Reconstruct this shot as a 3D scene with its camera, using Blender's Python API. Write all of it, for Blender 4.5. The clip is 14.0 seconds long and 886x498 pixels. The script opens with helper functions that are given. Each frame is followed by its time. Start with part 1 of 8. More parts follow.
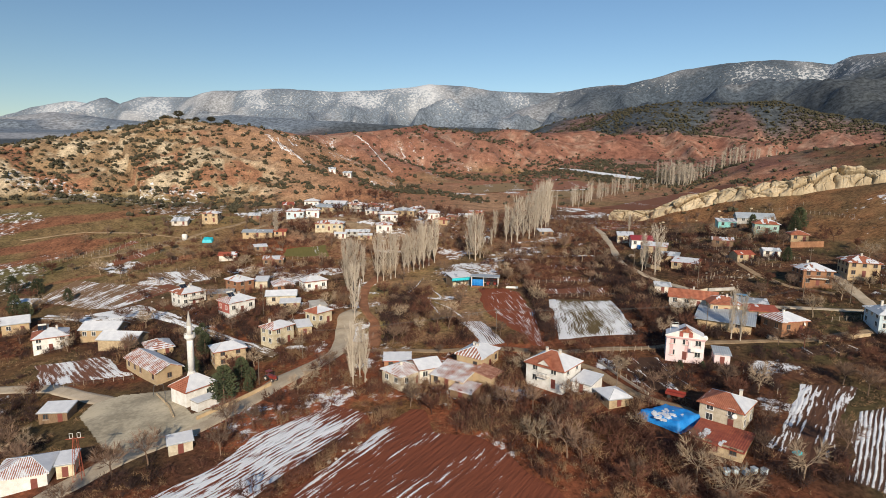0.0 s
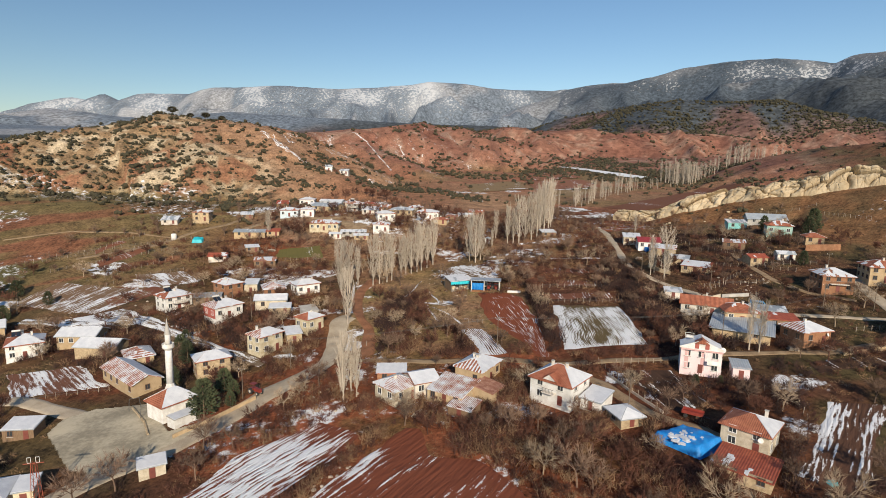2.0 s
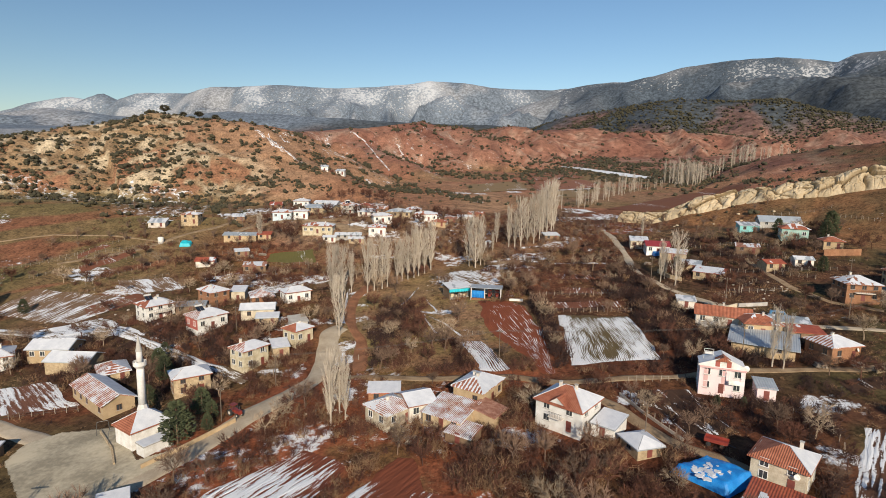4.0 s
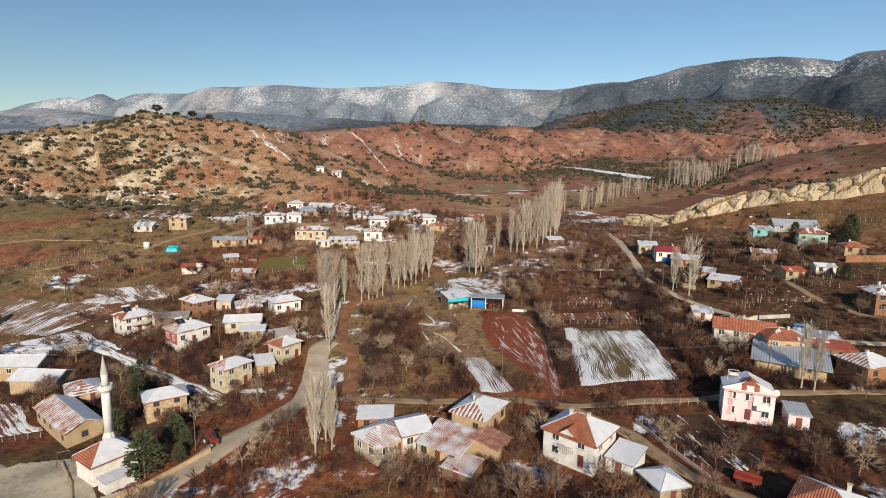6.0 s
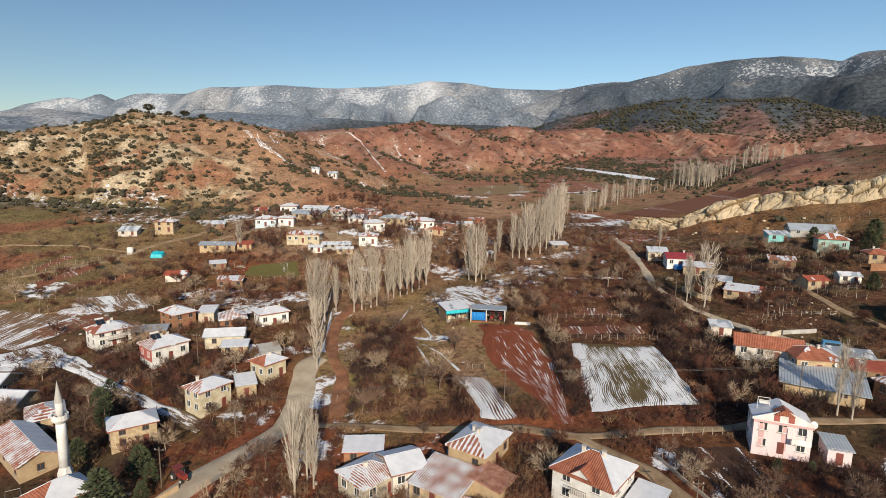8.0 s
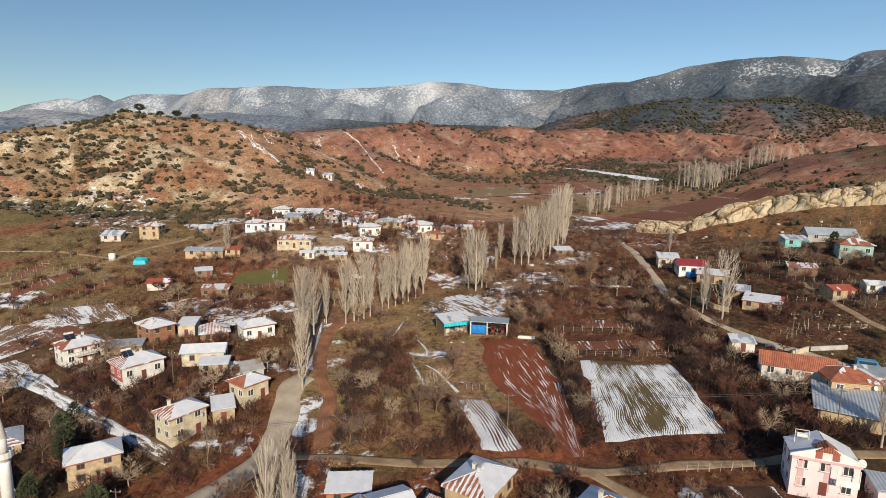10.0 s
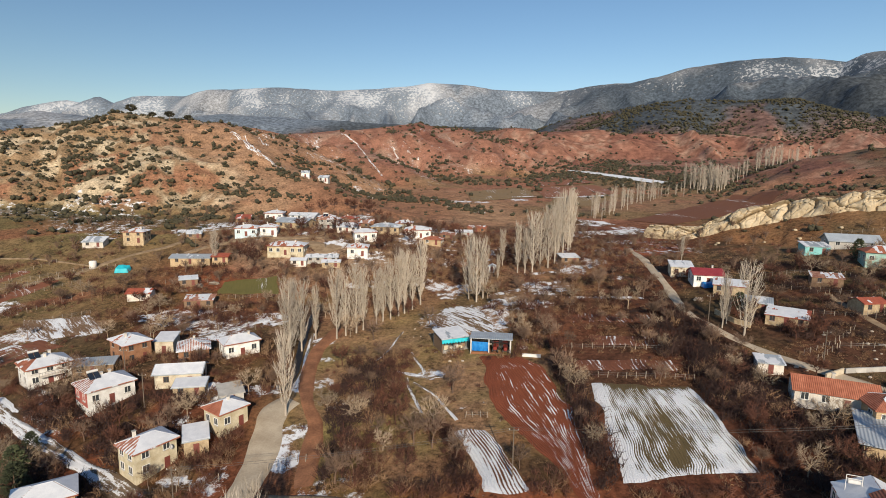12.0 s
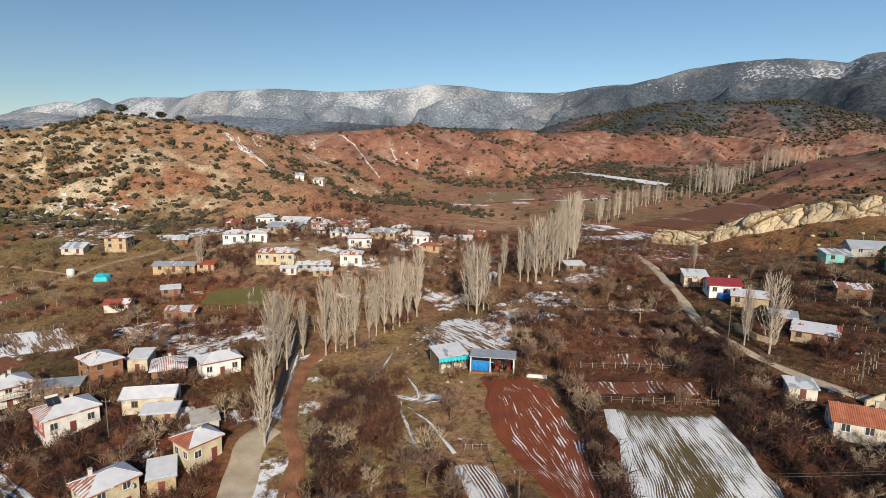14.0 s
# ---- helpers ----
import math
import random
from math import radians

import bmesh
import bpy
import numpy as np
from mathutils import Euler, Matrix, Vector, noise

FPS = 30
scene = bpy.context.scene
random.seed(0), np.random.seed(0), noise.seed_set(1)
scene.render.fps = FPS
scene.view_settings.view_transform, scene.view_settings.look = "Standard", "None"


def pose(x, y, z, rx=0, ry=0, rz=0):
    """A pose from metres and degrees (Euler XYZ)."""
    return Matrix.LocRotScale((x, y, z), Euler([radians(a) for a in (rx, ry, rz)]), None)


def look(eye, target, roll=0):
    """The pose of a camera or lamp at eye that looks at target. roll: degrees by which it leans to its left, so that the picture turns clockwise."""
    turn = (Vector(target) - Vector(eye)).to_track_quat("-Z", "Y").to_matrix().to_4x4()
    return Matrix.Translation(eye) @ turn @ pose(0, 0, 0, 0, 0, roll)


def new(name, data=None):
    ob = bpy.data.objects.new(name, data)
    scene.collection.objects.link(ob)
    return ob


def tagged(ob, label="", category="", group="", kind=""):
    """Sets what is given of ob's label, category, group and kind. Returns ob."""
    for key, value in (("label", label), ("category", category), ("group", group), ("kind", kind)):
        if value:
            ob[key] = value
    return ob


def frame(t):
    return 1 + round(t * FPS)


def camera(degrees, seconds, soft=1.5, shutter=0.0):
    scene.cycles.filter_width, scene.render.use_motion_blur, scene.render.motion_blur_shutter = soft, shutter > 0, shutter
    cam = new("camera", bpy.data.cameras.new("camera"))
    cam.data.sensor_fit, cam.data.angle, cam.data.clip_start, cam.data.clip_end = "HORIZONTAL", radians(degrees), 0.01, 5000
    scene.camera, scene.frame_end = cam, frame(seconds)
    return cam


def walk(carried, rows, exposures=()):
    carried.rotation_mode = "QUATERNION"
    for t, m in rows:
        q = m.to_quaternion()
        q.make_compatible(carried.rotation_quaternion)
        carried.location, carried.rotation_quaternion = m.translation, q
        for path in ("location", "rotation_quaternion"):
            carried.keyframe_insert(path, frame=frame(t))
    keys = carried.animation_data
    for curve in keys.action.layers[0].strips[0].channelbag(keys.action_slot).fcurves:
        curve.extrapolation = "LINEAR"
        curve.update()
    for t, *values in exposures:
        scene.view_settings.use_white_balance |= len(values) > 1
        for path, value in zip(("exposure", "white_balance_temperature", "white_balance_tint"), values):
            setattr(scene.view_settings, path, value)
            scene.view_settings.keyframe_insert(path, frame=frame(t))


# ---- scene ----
cam = camera(78.3, 14.0, soft=0.9)
PATH = [
    (0, (1.186, -3.028, 44.098), (1.048, -1.056, 43.791), 0.9),
    (0.5, (1.148, -0.827, 44.072), (1.01, 1.144, 43.762), 0.9),
    (1, (1.084, 1.506, 44.036), (0.947, 3.477, 43.725), 1.0),
    (1.5, (0.993, 3.922, 44.001), (0.856, 5.893, 43.688), 1.0),
    (2, (0.914, 6.476, 44.047), (0.777, 8.447, 43.733), 1.1),
    (2.5, (0.861, 9.037, 44.09), (0.724, 11.007, 43.775), 1.0),
    (3, (0.858, 11.736, 44.13), (0.721, 13.706, 43.815), 1.1),
    (5.5, (0.588, 25.22, 44.63), (0.451, 27.19, 44.314), 1.0),
    (6, (0.596, 28.059, 44.705), (0.458, 30.029, 44.39), 1.0),
    (6.5, (0.619, 30.888, 44.792), (0.481, 32.858, 44.477), 1.0),
    (7, (0.58, 33.731, 44.918), (0.441, 35.702, 44.604), 1.0),
    (7.5, (0.562, 36.501, 45.052), (0.423, 38.471, 44.738), 0.9),
    (8, (0.528, 39.337, 45.152), (0.389, 41.307, 44.838), 1.0),
    (10.5, (0.38, 53.332, 45.411), (0.24, 55.303, 45.101), 0.9),
    (11, (0.335, 56.211, 45.495), (0.194, 58.182, 45.187), 0.9),
    (11.5, (0.274, 58.941, 45.617), (0.132, 60.912, 45.308), 1.0),
    (12, (0.239, 61.741, 45.695), (0.097, 63.712, 45.389), 0.9),
    (12.5, (0.213, 64.449, 45.75), (0.071, 66.42, 45.445), 0.9),
    (13, (0.145, 67.262, 45.827), (0.003, 69.234, 45.524), 0.9),
    (13.5, (0.063, 70.011, 45.934), (-0.079, 71.983, 45.631), 0.9),
    (14, (0.029, 72.806, 46.011), (-0.113, 74.778, 45.71), 0.9),
]
walk(cam, [(t, look(eye, target, roll)) for t, eye, target, roll in PATH], [(0.0, 0.11, 6150, 9), (14.0, 0.11, 6150, 9)])

# ---- daylight: low winter sun from behind the viewer ----
SUN_AZ, SUN_EL = math.atan2(0.22, -0.975), radians(25)
world = bpy.data.worlds.new("winter_sky")
world.use_nodes = True
scene.world = world
sky = world.node_tree.nodes.new("ShaderNodeTexSky")
sky.sky_type, sky.sun_disc = "NISHITA", False
sky.sun_elevation, sky.sun_rotation = SUN_EL, -SUN_AZ
sky.altitude, sky.air_density, sky.dust_density, sky.ozone_density = 700, 1.15, 0.0, 1.9
clear_air = world.node_tree.nodes.new("ShaderNodeHueSaturation")
clear_air.inputs["Saturation"].default_value = 1.08
world.node_tree.links.new(sky.outputs["Color"], clear_air.inputs["Color"])
world.node_tree.links.new(clear_air.outputs["Color"], world.node_tree.nodes["Background"].inputs["Color"])
world.node_tree.nodes["Background"].inputs["Strength"].default_value = 0.088
sun = new("sun", bpy.data.lights.new("sun", "SUN"))
sun.data.energy, sun.data.angle, sun.data.color = 4.9, radians(0.5), (1.0, 0.83, 0.62)
toward = Vector((math.sin(SUN_AZ) * math.cos(SUN_EL), math.cos(SUN_AZ) * math.cos(SUN_EL), math.sin(SUN_EL)))
sun.matrix_world = look(toward * 200, (0, 0, 0))


# ---- materials ----
def material(name, first, second, size=1.0, rough=0.85, bump=0.15, metal=0.0, stretch=(1, 1, 1), spread=0.12, fine=9.0, stripes=0.0, across="X", contrast=1.0):
    """Two colours mixed by noise of two sizes (metres), a third of tone from piece to piece, fine relief, and ribs every `stripes` metres."""
    m = bpy.data.materials.new(name)
    m.use_nodes = True
    nodes, links = m.node_tree.nodes, m.node_tree.links
    bsdf = nodes["Principled BSDF"]
    where = nodes.new("ShaderNodeTexCoord")
    place = nodes.new("ShaderNodeMapping")
    place.inputs["Scale"].default_value = stretch
    links.new(where.outputs["Object"], place.inputs["Vector"])
    coarse, grain = nodes.new("ShaderNodeTexNoise"), nodes.new("ShaderNodeTexNoise")
    coarse.inputs["Scale"].default_value, coarse.inputs["Detail"].default_value = 1 / size, 5
    grain.inputs["Scale"].default_value, grain.inputs["Detail"].default_value = fine / size, 4
    for tex in (coarse, grain):
        links.new(place.outputs["Vector"], tex.inputs["Vector"])
    both = nodes.new("ShaderNodeMath")
    both.operation = "MULTIPLY_ADD"
    links.new(grain.outputs["Fac"], both.inputs[0])
    both.inputs[1].default_value = 0.5
    links.new(coarse.outputs["Fac"], both.inputs[2])
    ramp = nodes.new("ShaderNodeMapRange")
    ramp.inputs["From Min"].default_value, ramp.inputs["From Max"].default_value = 0.75 - 0.27 / contrast, 0.75 + 0.27 / contrast
    links.new(both.outputs[0], ramp.inputs["Value"])
    mix = nodes.new("ShaderNodeMix")
    mix.data_type = "RGBA"
    mix.inputs["A"].default_value, mix.inputs["B"].default_value = (*first, 1), (*second, 1)
    links.new(ramp.outputs["Result"], mix.inputs["Factor"])
    info, tone, level = nodes.new("ShaderNodeObjectInfo"), nodes.new("ShaderNodeMapRange"), nodes.new("ShaderNodeHueSaturation")
    tone.inputs["To Min"].default_value, tone.inputs["To Max"].default_value = 1 - spread, 1 + spread
    links.new(info.outputs["Random"], tone.inputs["Value"])
    links.new(tone.outputs["Result"], level.inputs["Value"])
    links.new(mix.outputs["Result"], level.inputs["Color"])
    links.new(level.outputs["Color"], bsdf.inputs["Base Color"])
    bsdf.inputs["Roughness"].default_value, bsdf.inputs["Metallic"].default_value = rough, metal
    height = grain.outputs["Fac"]
    if stripes:
        wave = nodes.new("ShaderNodeTexWave")
        wave.bands_direction = across
        wave.inputs["Scale"].default_value = 0.314 / stripes
        wave.inputs["Distortion"].default_value = 0.4
        links.new(where.outputs["Object"], wave.inputs["Vector"])
        add = nodes.new("ShaderNodeMath")
        add.operation = "ADD"
        links.new(wave.outputs["Fac"], add.inputs[0])
        links.new(height, add.inputs[1])
        height = add.outputs[0]
    rise = nodes.new("ShaderNodeBump")
    rise.inputs["Strength"].default_value, rise.inputs["Distance"].default_value = bump, 0.12
    links.new(height, rise.inputs["Height"])
    links.new(rise.outputs["Normal"], bsdf.inputs["Normal"])
    return m


M = {
    "white": material("white_plaster", (0.62, 0.59, 0.54), (0.83, 0.82, 0.79), 1.3, 0.9, contrast=1.3),
    "dirty_white": material("weathered_whitewash", (0.50, 0.43, 0.35), (0.78, 0.74, 0.67), 1.6, 0.9),
    "cream": material("cream_plaster", (0.40, 0.33, 0.23), (0.66, 0.59, 0.46), 1.2, 0.9, contrast=1.3),
    "yellow": material("pale_yellow_plaster", (0.46, 0.38, 0.24), (0.70, 0.63, 0.46), 1.2, 0.9, contrast=1.3),
    "pink": material("pale_pink_plaster", (0.80, 0.62, 0.62), (0.88, 0.74, 0.73), 2.5, 0.9),
    "rose": material("rose_plaster_band", (0.62, 0.38, 0.37), (0.68, 0.44, 0.42), 1.5, 0.9),
    "ochre": material("ochre_mud_plaster", (0.38, 0.27, 0.15), (0.56, 0.42, 0.26), 1.6, 0.95, 0.3),
    "stone": material("rubble_masonry", (0.34, 0.25, 0.15), (0.56, 0.44, 0.28), 0.7, 0.95, 0.6, contrast=1.4),
    "brick": material("brown_brick", (0.26, 0.12, 0.06), (0.42, 0.22, 0.12), 0.9, 0.95, 0.4, stripes=0.12, across="Z"),
    "brick_red": material("brick_red_paint", (0.36, 0.09, 0.07), (0.45, 0.14, 0.11), 1.5, 0.9),
    "wood": material("weathered_timber", (0.16, 0.10, 0.06), (0.30, 0.20, 0.12), 0.8, 0.9, 0.3, stretch=(6, 6, 1)),
    "grey_wall": material("grey_cement_render", (0.36, 0.34, 0.31), (0.52, 0.50, 0.46), 1.8, 0.9),
    "teal": material("turquoise_paint", (0.16, 0.42, 0.42), (0.26, 0.56, 0.54), 1.6, 0.7),
    "pale_blue": material("pale_blue_plaster", (0.42, 0.52, 0.57), (0.58, 0.66, 0.71), 1.8, 0.85),
    "tile": material("red_clay_tile", (0.27, 0.080, 0.040), (0.45, 0.165, 0.092), 1.2, 0.85, 0.7, stripes=0.32, across="X", contrast=1.3),
    "tile_old": material("old_faded_tile", (0.24, 0.085, 0.05), (0.46, 0.25, 0.17), 0.9, 0.9, 0.7, stripes=0.32, across="X", contrast=1.4),
    "rust": material("rusty_sheet", (0.24, 0.05, 0.03), (0.38, 0.10, 0.05), 1.4, 0.7, 0.5, stripes=0.4, across="X", contrast=1.3),
    "tin": material("galvanised_sheet", (0.34, 0.38, 0.42), (0.50, 0.54, 0.57), 2.5, 0.55, 0.5, metal=0.25, stripes=0.5, across="X"),
    "burgundy": material("burgundy_sheet", (0.20, 0.022, 0.03), (0.28, 0.04, 0.045), 2.0, 0.6, 0.4, stripes=0.4, across="X"),
    "snow": material("roof_snow", (0.56, 0.58, 0.62), (0.76, 0.77, 0.79), 1.5, 0.65, 0.25, spread=0.02),
    "frame": material("window_joinery", (0.66, 0.64, 0.60), (0.80, 0.79, 0.76), 0.6, 0.6, 0.05),
    "frame_brown": material("brown_joinery", (0.13, 0.07, 0.04), (0.22, 0.12, 0.07), 0.6, 0.6, 0.05),
    "door": material("dark_red_door", (0.14, 0.035, 0.03), (0.22, 0.07, 0.05), 0.8, 0.6, 0.1),
    "concrete": material("concrete", (0.34, 0.32, 0.29), (0.50, 0.48, 0.44), 1.0, 0.9, 0.3),
    "dark": material("shaded_interior", (0.03, 0.028, 0.025), (0.06, 0.05, 0.045), 1.0, 0.9),
    "metal": material("dark_steel", (0.10, 0.10, 0.10), (0.18, 0.17, 0.16), 0.5, 0.5, 0.05, metal=0.6),
    "panel": material("solar_collector", (0.015, 0.02, 0.03), (0.03, 0.04, 0.06), 0.4, 0.15, 0.02),
    "blue_sheet": material("blue_plastic_sheet", (0.01, 0.16, 0.52), (0.03, 0.28, 0.70), 1.2, 0.45, 0.6, contrast=1.4),
    "turquoise_sheet": material("turquoise_plastic_sheet", (0.02, 0.40, 0.52), (0.05, 0.55, 0.62), 1.0, 0.45, 0.4),
    "green_sheet": material("green_netting", (0.02, 0.30, 0.20), (0.04, 0.45, 0.32), 1.0, 0.6, 0.3),
    "red_paint": material("red_enamel", (0.17, 0.025, 0.018), (0.27, 0.05, 0.035), 0.6, 0.4, 0.05),
    "blue_paint": material("blue_enamel", (0.06, 0.22, 0.42), (0.10, 0.30, 0.50), 0.6, 0.35, 0.05),
    "rubber": material("black_rubber", (0.02, 0.02, 0.02), (0.04, 0.04, 0.04), 0.3, 0.8, 0.1),
    "dirt_track": material("tan_dirt_track", (0.20, 0.13, 0.072), (0.36, 0.26, 0.155), 2.2, 0.95, 0.4, contrast=1.3),
    "sea_green": material("sea_green_plaster", (0.22, 0.37, 0.33), (0.38, 0.52, 0.46), 1.5, 0.85),
    "gravel_road": material("packed_gravel", (0.36, 0.29, 0.205), (0.53, 0.445, 0.33), 3.0, 0.95, 0.3, contrast=1.2),
    "lot": material("worn_concrete_yard", (0.26, 0.225, 0.16), (0.50, 0.435, 0.315), 7.0, 0.9, 0.15, contrast=1.7),
    "red_earth": material("red_earth_track", (0.17, 0.072, 0.034), (0.37, 0.165, 0.078), 3.4, 0.95, 0.6, contrast=1.3),
    "bark": material("grey_brown_bark", (0.10, 0.062, 0.042), (0.27, 0.175, 0.12), 0.8, 0.95, 0.3, spread=0.3),
    # dark twigs with the thicket's shade put into the colour
    "bark_shaded": material("shaded_blackish_twigs", (0.012, 0.007, 0.006), (0.085, 0.042, 0.032), 6.0, 0.95, 0.2, spread=0.3),
    "bark_pale": material("pale_tan_bark", (0.24, 0.17, 0.11), (0.44, 0.34, 0.235), 0.8, 0.95, 0.3, spread=0.25),
    "bark_dark": material("dark_twigs", (0.028, 0.011, 0.008), (0.19, 0.078, 0.046), 6.0, 0.95, 0.2, spread=0.3),
    "poplar_bark": material("pale_poplar_bark", (0.36, 0.305, 0.24), (0.54, 0.47, 0.385), 1.5, 0.9, 0.2, spread=0.15),
    "needles": material("juniper_needles", (0.019, 0.020, 0.012), (0.068, 0.057, 0.029), 5.0, 0.9, 0.3, spread=0.3),
    "rock": material("cream_sandstone", (0.36, 0.275, 0.165), (0.58, 0.48, 0.33), 6.0, 0.95, 0.7, fine=9, contrast=1.2),
    "ditch": material("wet_ditch_mud", (0.012, 0.011, 0.010), (0.05, 0.038, 0.028), 1.2, 0.5, 0.6),
    "pole": material("dark_pole_wood", (0.10, 0.075, 0.055), (0.19, 0.15, 0.115), 0.6, 0.9, 0.2),
    "fir": material("fir_needles", (0.022, 0.032, 0.014), (0.085, 0.095, 0.042), 3.0, 0.9, 0.3, spread=0.3),
    "post": material("grey_fence_wood", (0.26, 0.21, 0.16), (0.42, 0.36, 0.29), 0.5, 0.9, 0.2, spread=0.25),
    "pale_stone": material("loose_field_stone", (0.34, 0.28, 0.21), (0.55, 0.48, 0.40), 0.8, 0.95, 0.4, spread=0.25),
}

glass = bpy.data.materials.new("window_glass")
glass.use_nodes = True
g = glass.node_tree.nodes["Principled BSDF"]
g.inputs["Base Color"].default_value, g.inputs["Roughness"].default_value = (0.05, 0.055, 0.06, 1), 0.12
M["glass"] = glass


def snowy_tile_material(name, across, share):
    """Old clay tiles with melting snow left in the channels between their ribs; bands follow the object's X or Y."""
    m = material(name, (0.24, 0.075, 0.04), (0.44, 0.19, 0.12), 1.0, 0.85, 0.6, stripes=0.36, across=across, contrast=1.3)
    nodes, links = m.node_tree.nodes, m.node_tree.links
    bsdf, where = nodes["Principled BSDF"], next(n for n in nodes if n.bl_idname == "ShaderNodeTexCoord")
    tile = bsdf.inputs["Base Color"].links[0].from_socket
    wave, melt, torn = nodes.new("ShaderNodeTexWave"), nodes.new("ShaderNodeTexNoise"), nodes.new("ShaderNodeTexNoise")
    wave.bands_direction = across
    wave.inputs["Scale"].default_value, wave.inputs["Distortion"].default_value = 0.314 / (0.36 if across == "X" else 0.8), 0.5
    melt.inputs["Scale"].default_value, melt.inputs["Detail"].default_value = 0.42, 3
    torn.inputs["Scale"].default_value, torn.inputs["Detail"].default_value = 2.8, 4
    for tex in (wave, melt, torn):
        links.new(where.outputs["Object"], tex.inputs["Vector"])
    total = wave.outputs["Fac"]
    for tex, weight in ((melt, 3.4), (torn, 1.4)):
        add = nodes.new("ShaderNodeMath")
        add.operation = "MULTIPLY_ADD"
        links.new(tex.outputs["Fac"], add.inputs[0])
        add.inputs[1].default_value = weight
        links.new(total, add.inputs[2])
        total = add.outputs[0]
    cover = nodes.new("ShaderNodeMapRange")
    at = 2.9 + (0.5 - share) * 1.9
    cover.inputs["From Min"].default_value, cover.inputs["From Max"].default_value = at - 0.12, at + 0.12
    links.new(total, cover.inputs["Value"])
    mix = nodes.new("ShaderNodeMix")
    mix.data_type = "RGBA"
    mix.inputs["B"].default_value = (0.72, 0.73, 0.75, 1)
    links.new(cover.outputs["Result"], mix.inputs["Factor"])
    links.new(tile, mix.inputs["A"])
    links.new(mix.outputs["Result"], bsdf.inputs["Base Color"])
    return m


M["snowy_tile_x"] = snowy_tile_material("snowy_tile_across", "X", 0.55)
M["snowy_tile_y"] = snowy_tile_material("snowy_tile_along", "Y", 0.46)


def earth_material():
    """Ground: base colour, with haze painted on the far slopes, and snow share come from the land's zones; grain, clods
    and torn snow edges from noise.
    """
    m = bpy.data.materials.new("open_ground")
    m.use_nodes = True
    nodes, links = m.node_tree.nodes, m.node_tree.links
    bsdf = nodes["Principled BSDF"]
    where = nodes.new("ShaderNodeTexCoord")
    soil_and_haze, snow, far = nodes.new("ShaderNodeAttribute"), nodes.new("ShaderNodeAttribute"), nodes.new("ShaderNodeAttribute")
    soil_and_haze.attribute_name, snow.attribute_name, far.attribute_name = "soil_and_haze", "snow_share", "grain_size"

    def tex(scale, detail=6, rough=0.6):
        n = nodes.new("ShaderNodeTexNoise")
        n.inputs["Scale"].default_value, n.inputs["Detail"].default_value, n.inputs["Roughness"].default_value = scale, detail, rough
        links.new(where.outputs["Object"], n.inputs["Vector"])
        return n

    def mathnode(op, a, b, c=None):
        n = nodes.new("ShaderNodeMath")
        n.operation = op
        for i, v in enumerate((a, b, c)):
            if v is None:
                continue
            if isinstance(v, (int, float)):
                n.inputs[i].default_value = v
            else:
                links.new(v, n.inputs[i])
        return n.outputs[0]

    near_grain, mid_grain, far_grain, clods = tex(0.9, 8, 0.7), tex(0.16), tex(0.085, 8, 0.72), tex(2.6, 4, 0.7)
    mix1 = nodes.new("ShaderNodeMix")
    links.new(far.outputs["Fac"], mix1.inputs["Factor"])
    mixed = mathnode("ADD", mathnode("MULTIPLY", near_grain.outputs["Fac"], 0.5), mathnode("MULTIPLY", mid_grain.outputs["Fac"], 0.3))
    links.new(mathnode("ADD", mixed, mathnode("MULTIPLY", clods.outputs["Fac"], 0.2)), mix1.inputs["A"])
    links.new(far_grain.outputs["Fac"], mix1.inputs["B"])
    grain = mix1.outputs["Result"]
    tone = nodes.new("ShaderNodeMapRange")
    for k, v in (("From Min", 0.37), ("From Max", 0.63), ("To Min", 0.12), ("To Max", 1.8)):
        tone.inputs[k].default_value = v
    links.new(grain, tone.inputs["Value"])
    level = nodes.new("ShaderNodeHueSaturation")
    calm = nodes.new("ShaderNodeMix")
    calm.inputs["B"].default_value = 1.0
    links.new(mathnode("MULTIPLY", far.outputs["Fac"], 0.35), calm.inputs["Factor"])
    links.new(tone.outputs["Result"], calm.inputs["A"])
    links.new(calm.outputs["Result"], level.inputs["Value"])
    links.new(soil_and_haze.outputs["Color"], level.inputs["Color"])
    edge = tex(0.35, 9, 0.72)
    mix2 = nodes.new("ShaderNodeMix")
    links.new(far.outputs["Fac"], mix2.inputs["Factor"])
    links.new(edge.outputs["Fac"], mix2.inputs["A"])
    links.new(far_grain.outputs["Fac"], mix2.inputs["B"])
    cover = nodes.new("ShaderNodeMapRange")
    cover.inputs["From Min"].default_value, cover.inputs["From Max"].default_value = -0.03, 0.05
    links.new(mathnode("SUBTRACT", mathnode("MULTIPLY_ADD", snow.outputs["Fac"], 0.62, 0.19), mix2.outputs["Result"]), cover.inputs["Value"])
    thin = mathnode("MULTIPLY", cover.outputs["Result"], mathnode("MULTIPLY_ADD", far.outputs["Fac"], -0.42, 1.0))
    mix = nodes.new("ShaderNodeMix")
    mix.data_type = "RGBA"
    mix.inputs["B"].default_value = (0.76, 0.775, 0.80, 1)
    links.new(thin, mix.inputs["Factor"])
    links.new(level.outputs["Color"], mix.inputs["A"])
    links.new(mix.outputs["Result"], bsdf.inputs["Base Color"])
    bsdf.inputs["Roughness"].default_value = 0.95
    bsdf.inputs["Specular IOR Level"].default_value = 0.15
    rise = nodes.new("ShaderNodeBump")
    rise.inputs["Strength"].default_value, rise.inputs["Distance"].default_value = 0.9, 0.5
    links.new(grain, rise.inputs["Height"])
